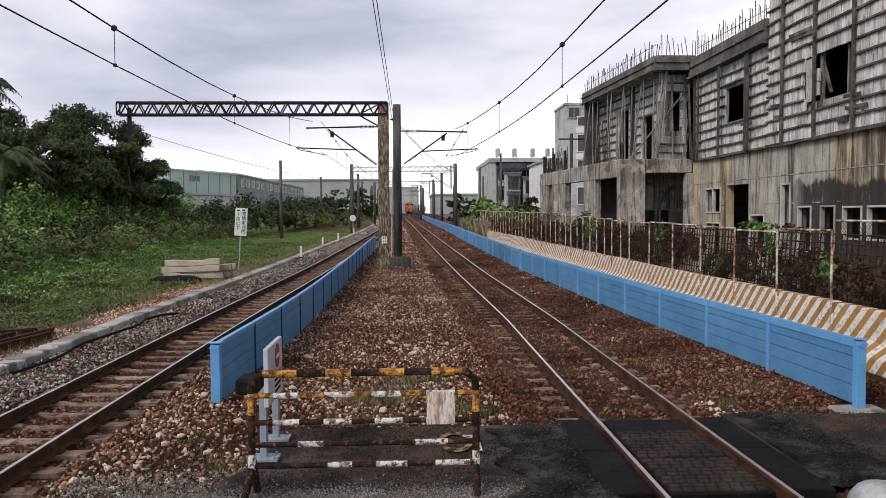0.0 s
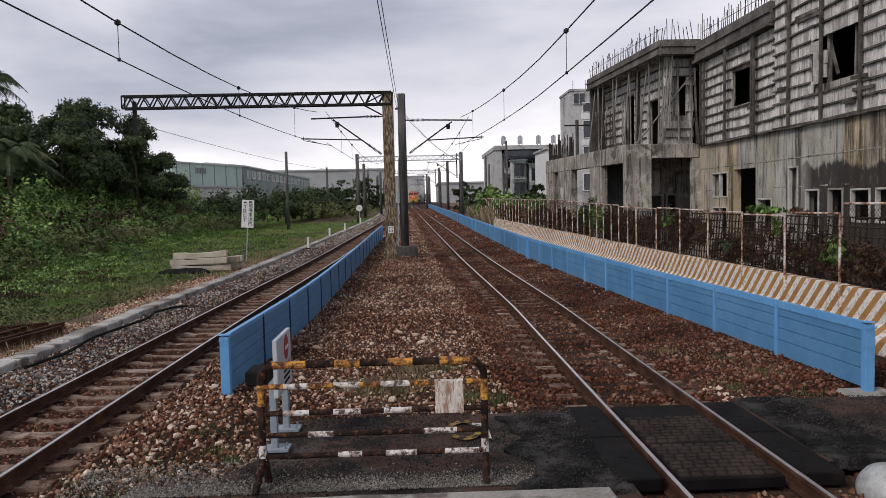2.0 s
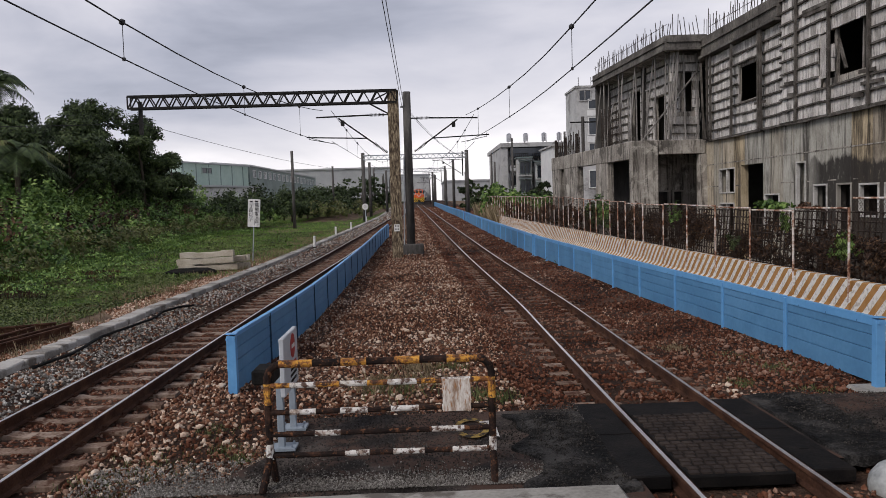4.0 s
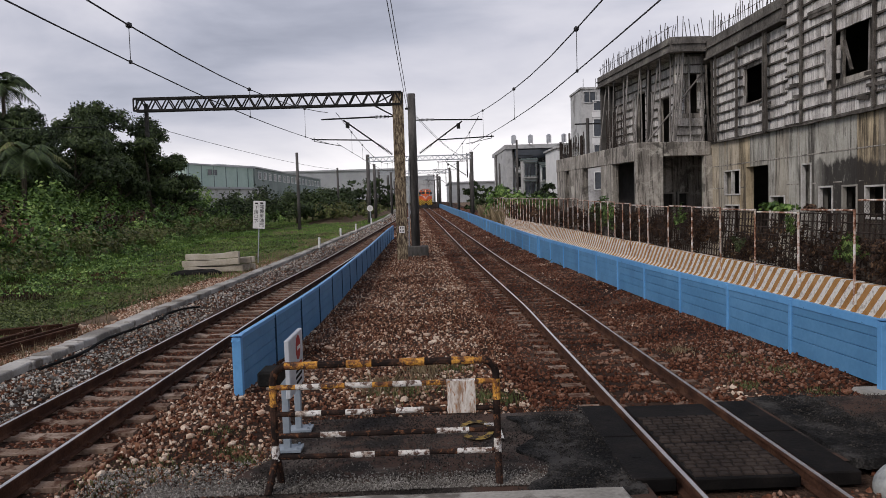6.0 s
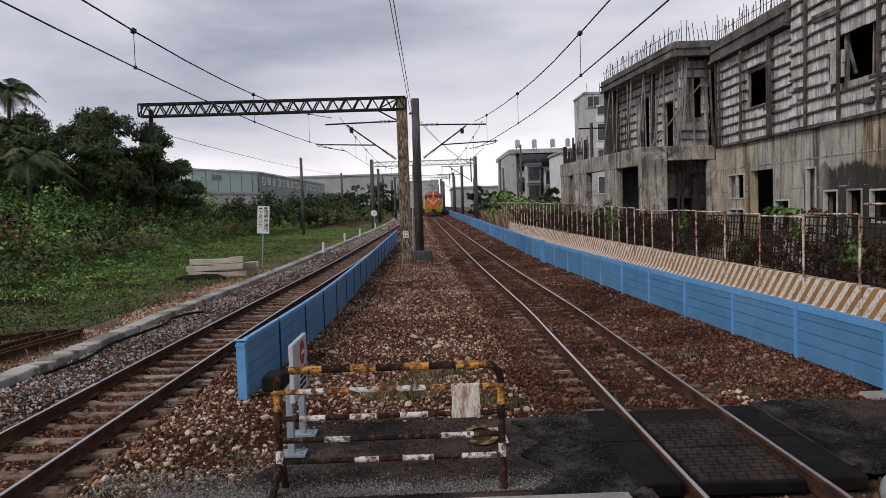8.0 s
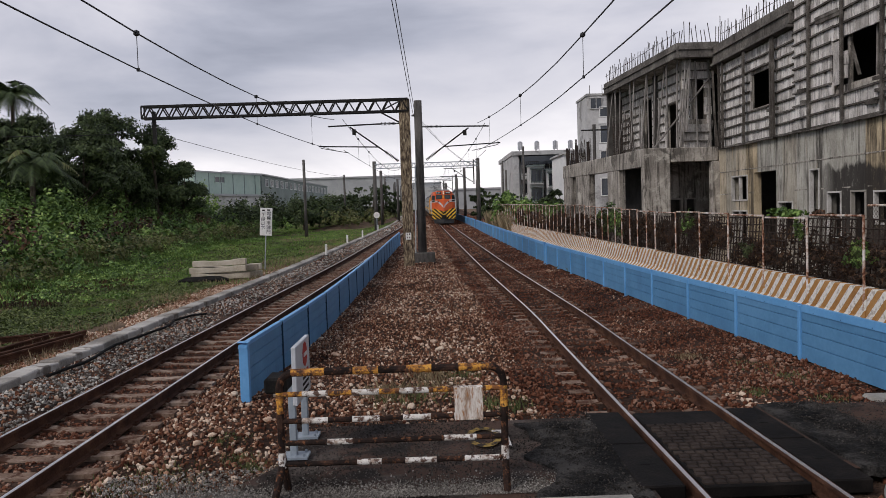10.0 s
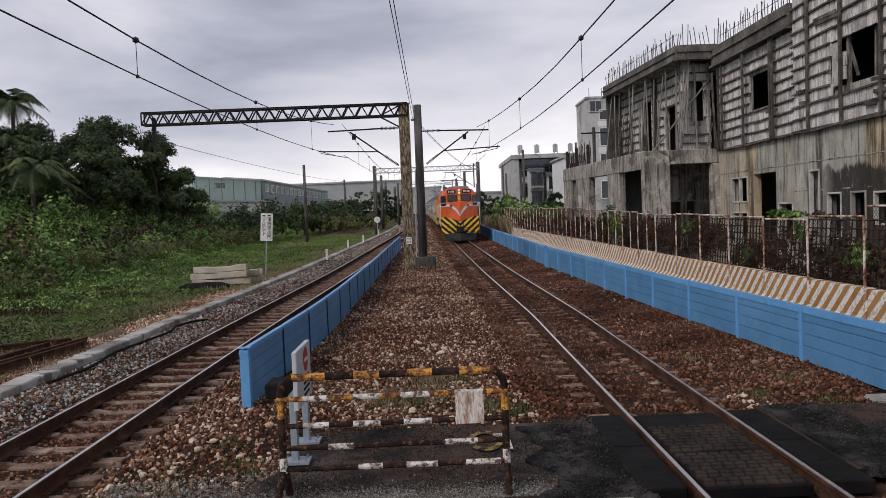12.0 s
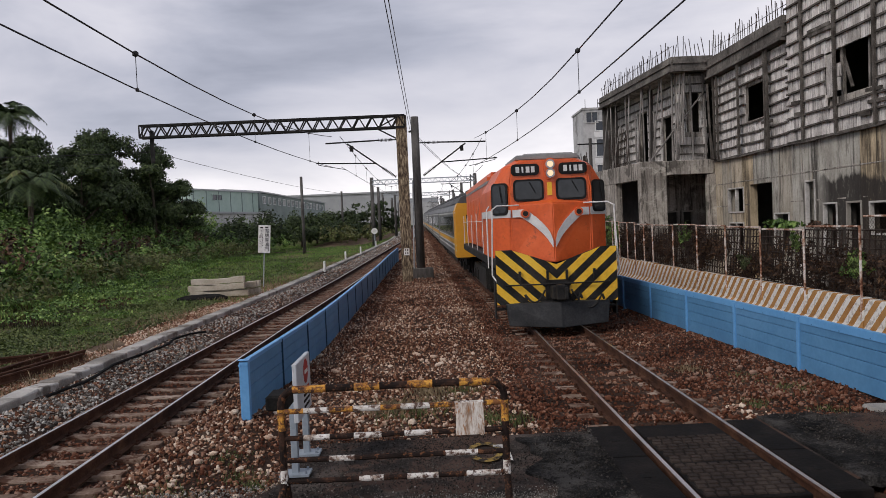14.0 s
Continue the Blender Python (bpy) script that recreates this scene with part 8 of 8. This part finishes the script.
def on_sleeper(x, y):
    for line, first in ((right_track, 9.35), (left_track, 3.2)):
        if abs(x - line(y)) < 0.97 and y > first - 0.2:
            d = (y - first) % 0.58
            if d < 0.115 or d > 0.465:
                return True
    return False


def on_rail(x, y):
    return any(abs(abs(x - line(y)) - 0.566) < 0.075 for line in (right_track, left_track))


def zone_of(x, y):
    """Which stone lies here: rust-brown between and beside the rails, grey by the kerb, mixed elsewhere."""
    w = 0.35 * noise.noise(Vector((x * 0.8, y * 0.5, 3)))
    r, l, k = right_track(y), left_track(y), kerb_line(y)
    if abs(x - r + 0.25) + w < 1.35:
        return "rust"
    if abs(x - l) < 0.85 + 0.4 * w:
        return "rust"
    if k < x < l - 0.6 + 0.4 * w:
        return "mixed" if noise.noise(Vector((x * 9, y * 9, 2))) > 0.12 else "grey"
    if x > r + 0.9 and noise.noise(Vector((x * 0.9, y * 0.5, 8))) + 0.5 * noise.noise(Vector((x * 3, y * 3, 1))) > -0.3:
        return "rust"
    return "mixed"


def scatter(n, y0, y1, keep, power=1.0):
    out = {"rust": [], "grey": [], "mixed": []}
    for _ in range(n):
        y = y0 + (y1 - y0) * srng.uniform() ** power
        x = srng.uniform(kerb_line(y) + 0.18, 6.9)
        if not keep(x, y) or on_rail(x, y):
            continue
        if on_sleeper(x, y) and srng.uniform() < 0.86:
            continue
        zone = zone_of(x, y)
        if zone == "mixed" and srng.uniform() < (0.4 if x < right_track(y) else 0.65):
            zone = "rust"
        out[zone].append((x, y, ground_height(x, y) + srng.uniform(-0.015, 0.022 if abs(x - left_track(y)) > 0.95 else 0.008)))
    return out


def paved(x, y):
    if 1.7 < x < 4.0 and 6.4 < y < 8.9:
        return True
    if 0.8 < x < 1.8 and 6.1 < y < 8.7:
        return True
    if asphalt_edge(y) + 0.05 < x < 1.85 and y < 9.05 + 0.15 * noise.noise(Vector((x * 1.3, 0, 0))):
        return True
    return x > 3.9 and 6.8 < y < 9.05


LABELS = {"rust": "rust-stained brown ballast stones round the rails", "grey": "pale grey ballast stones", "mixed": "brown and buff ballast stones"}
MATS = {"rust": RUST_STONE, "grey": GREY_STONE, "mixed": STONE}
for n, y0, y1, size, fine, power in ((34000, 6.2, 12, 0.0295, True, 1.0), (36000, 12, 18, 0.031, False, 1.0), (50000, 18, 36, 0.036, False, 1.0), (34000, 36, 75, 0.055, False, 1.0), (12000, 75, 150, 0.12, False, 1.0)):
    sets = scatter(n, y0, y1, lambda x, y: not paved(x, y), power)
    for k, pts in sets.items():
        if pts:
            stones("ballast_stones", pts, size, MATS[k], LABELS[k], fine)
pts = []
for _ in range(17000):
    y = srng.uniform(9, 36)
    x = kerb_line(y) - 0.25 - abs(srng.normal()) * 0.75
    if noise.noise(Vector((x * 0.5, y * 0.3, 2))) > -0.45:
        pts.append((x, y, ground_height(x, y) + srng.uniform(-0.01, 0.03)))
stones("ballast_stones", pts, 0.038, STONE, "spilled brown stones on the grass edge", False)
pts = [(srng.uniform(-2.6, 1.5), 6.5 + abs(srng.normal()) * 0.2, -0.04) for _ in range(11000)]
stones("gravel", pts, 0.011, GRIT, "fine grey gravel along the concrete apron", False)
pts = []
for _ in range(8000):
    y = 5.0 + 2.5 * srng.uniform() ** 1.2
    x = srng.uniform(-3.3, -1.0)
    pts.append((x, y, -0.12 + 0.03 * (x + 3.3)))
stones("gravel", pts, 0.014, GRIT, "fine grey-brown gravel by the crossing", False)
pts = []
for _ in range(11000):
    x, y = srng.uniform(-1.7, 1.75), srng.uniform(6.3, 8.9)
    if noise.noise(Vector((x * 1.1, y * 1.1, 4))) > -0.5 * srng.uniform():
        pts.append((x, y, -0.045 if x < 1.0 else -0.012))
for _ in range(8000):
    x, y = srng.uniform(4.0, 7.5), srng.uniform(6.8, 9.0)
    if noise.noise(Vector((x * 1.1, y * 1.1, 9))) > -0.4 * srng.uniform():
        pts.append((x, y, -0.028 if x > 4.7 else 0.005))
stones("gravel", pts, 0.0115, ASPHALT_GRIT, "fine loose grit on the crossing asphalt", False)
# single larger stones lying on top
for i in range(160):
    y = 6.8 + 9 * srng.uniform() ** 1.4
    x = srng.uniform(-3.4, 5.4)
    if paved(x, y) or on_rail(x, y):
        continue
    bm = bmesh.new()
    bmesh.ops.create_icosphere(bm, subdivisions=1, radius=1)
    r = srng.uniform(0.04, 0.075)
    for v in bm.verts:
        v.co = Vector((v.co.x * r, v.co.y * r * 0.8, v.co.z * r * 0.6)) * srng.uniform(0.75, 1.15)
    ob = part("stone", bm, STONE if zone_of(x, y) == "mixed" else MATS[zone_of(x, y)], at=Matrix.Translation((x, y, ground_height(x, y) + 0.03)) @ Matrix.Rotation(srng.uniform(0, 6), 4, "Z"))
    tagged(ob, "loose angular ballast stone lying on top", "stone", "loose stones")


def motions():
    for ob, ahead in TRAIN:
        rows = []
        for i in range(57):
            t = i * 0.25
            y = train_front(t) + ahead
            a, b = y - 5, y + 5
            dx, dz = right_track(b) - right_track(a), rise(b) - rise(a)
            rows.append((t, Matrix.Translation((right_track(y), y, rise(y))) @ Matrix.Rotation(-math.atan(dx / 10), 4, "Z") @ Matrix.Rotation(math.atan(dz / 10), 4, "X")))
        walk(ob, rows)


motions()
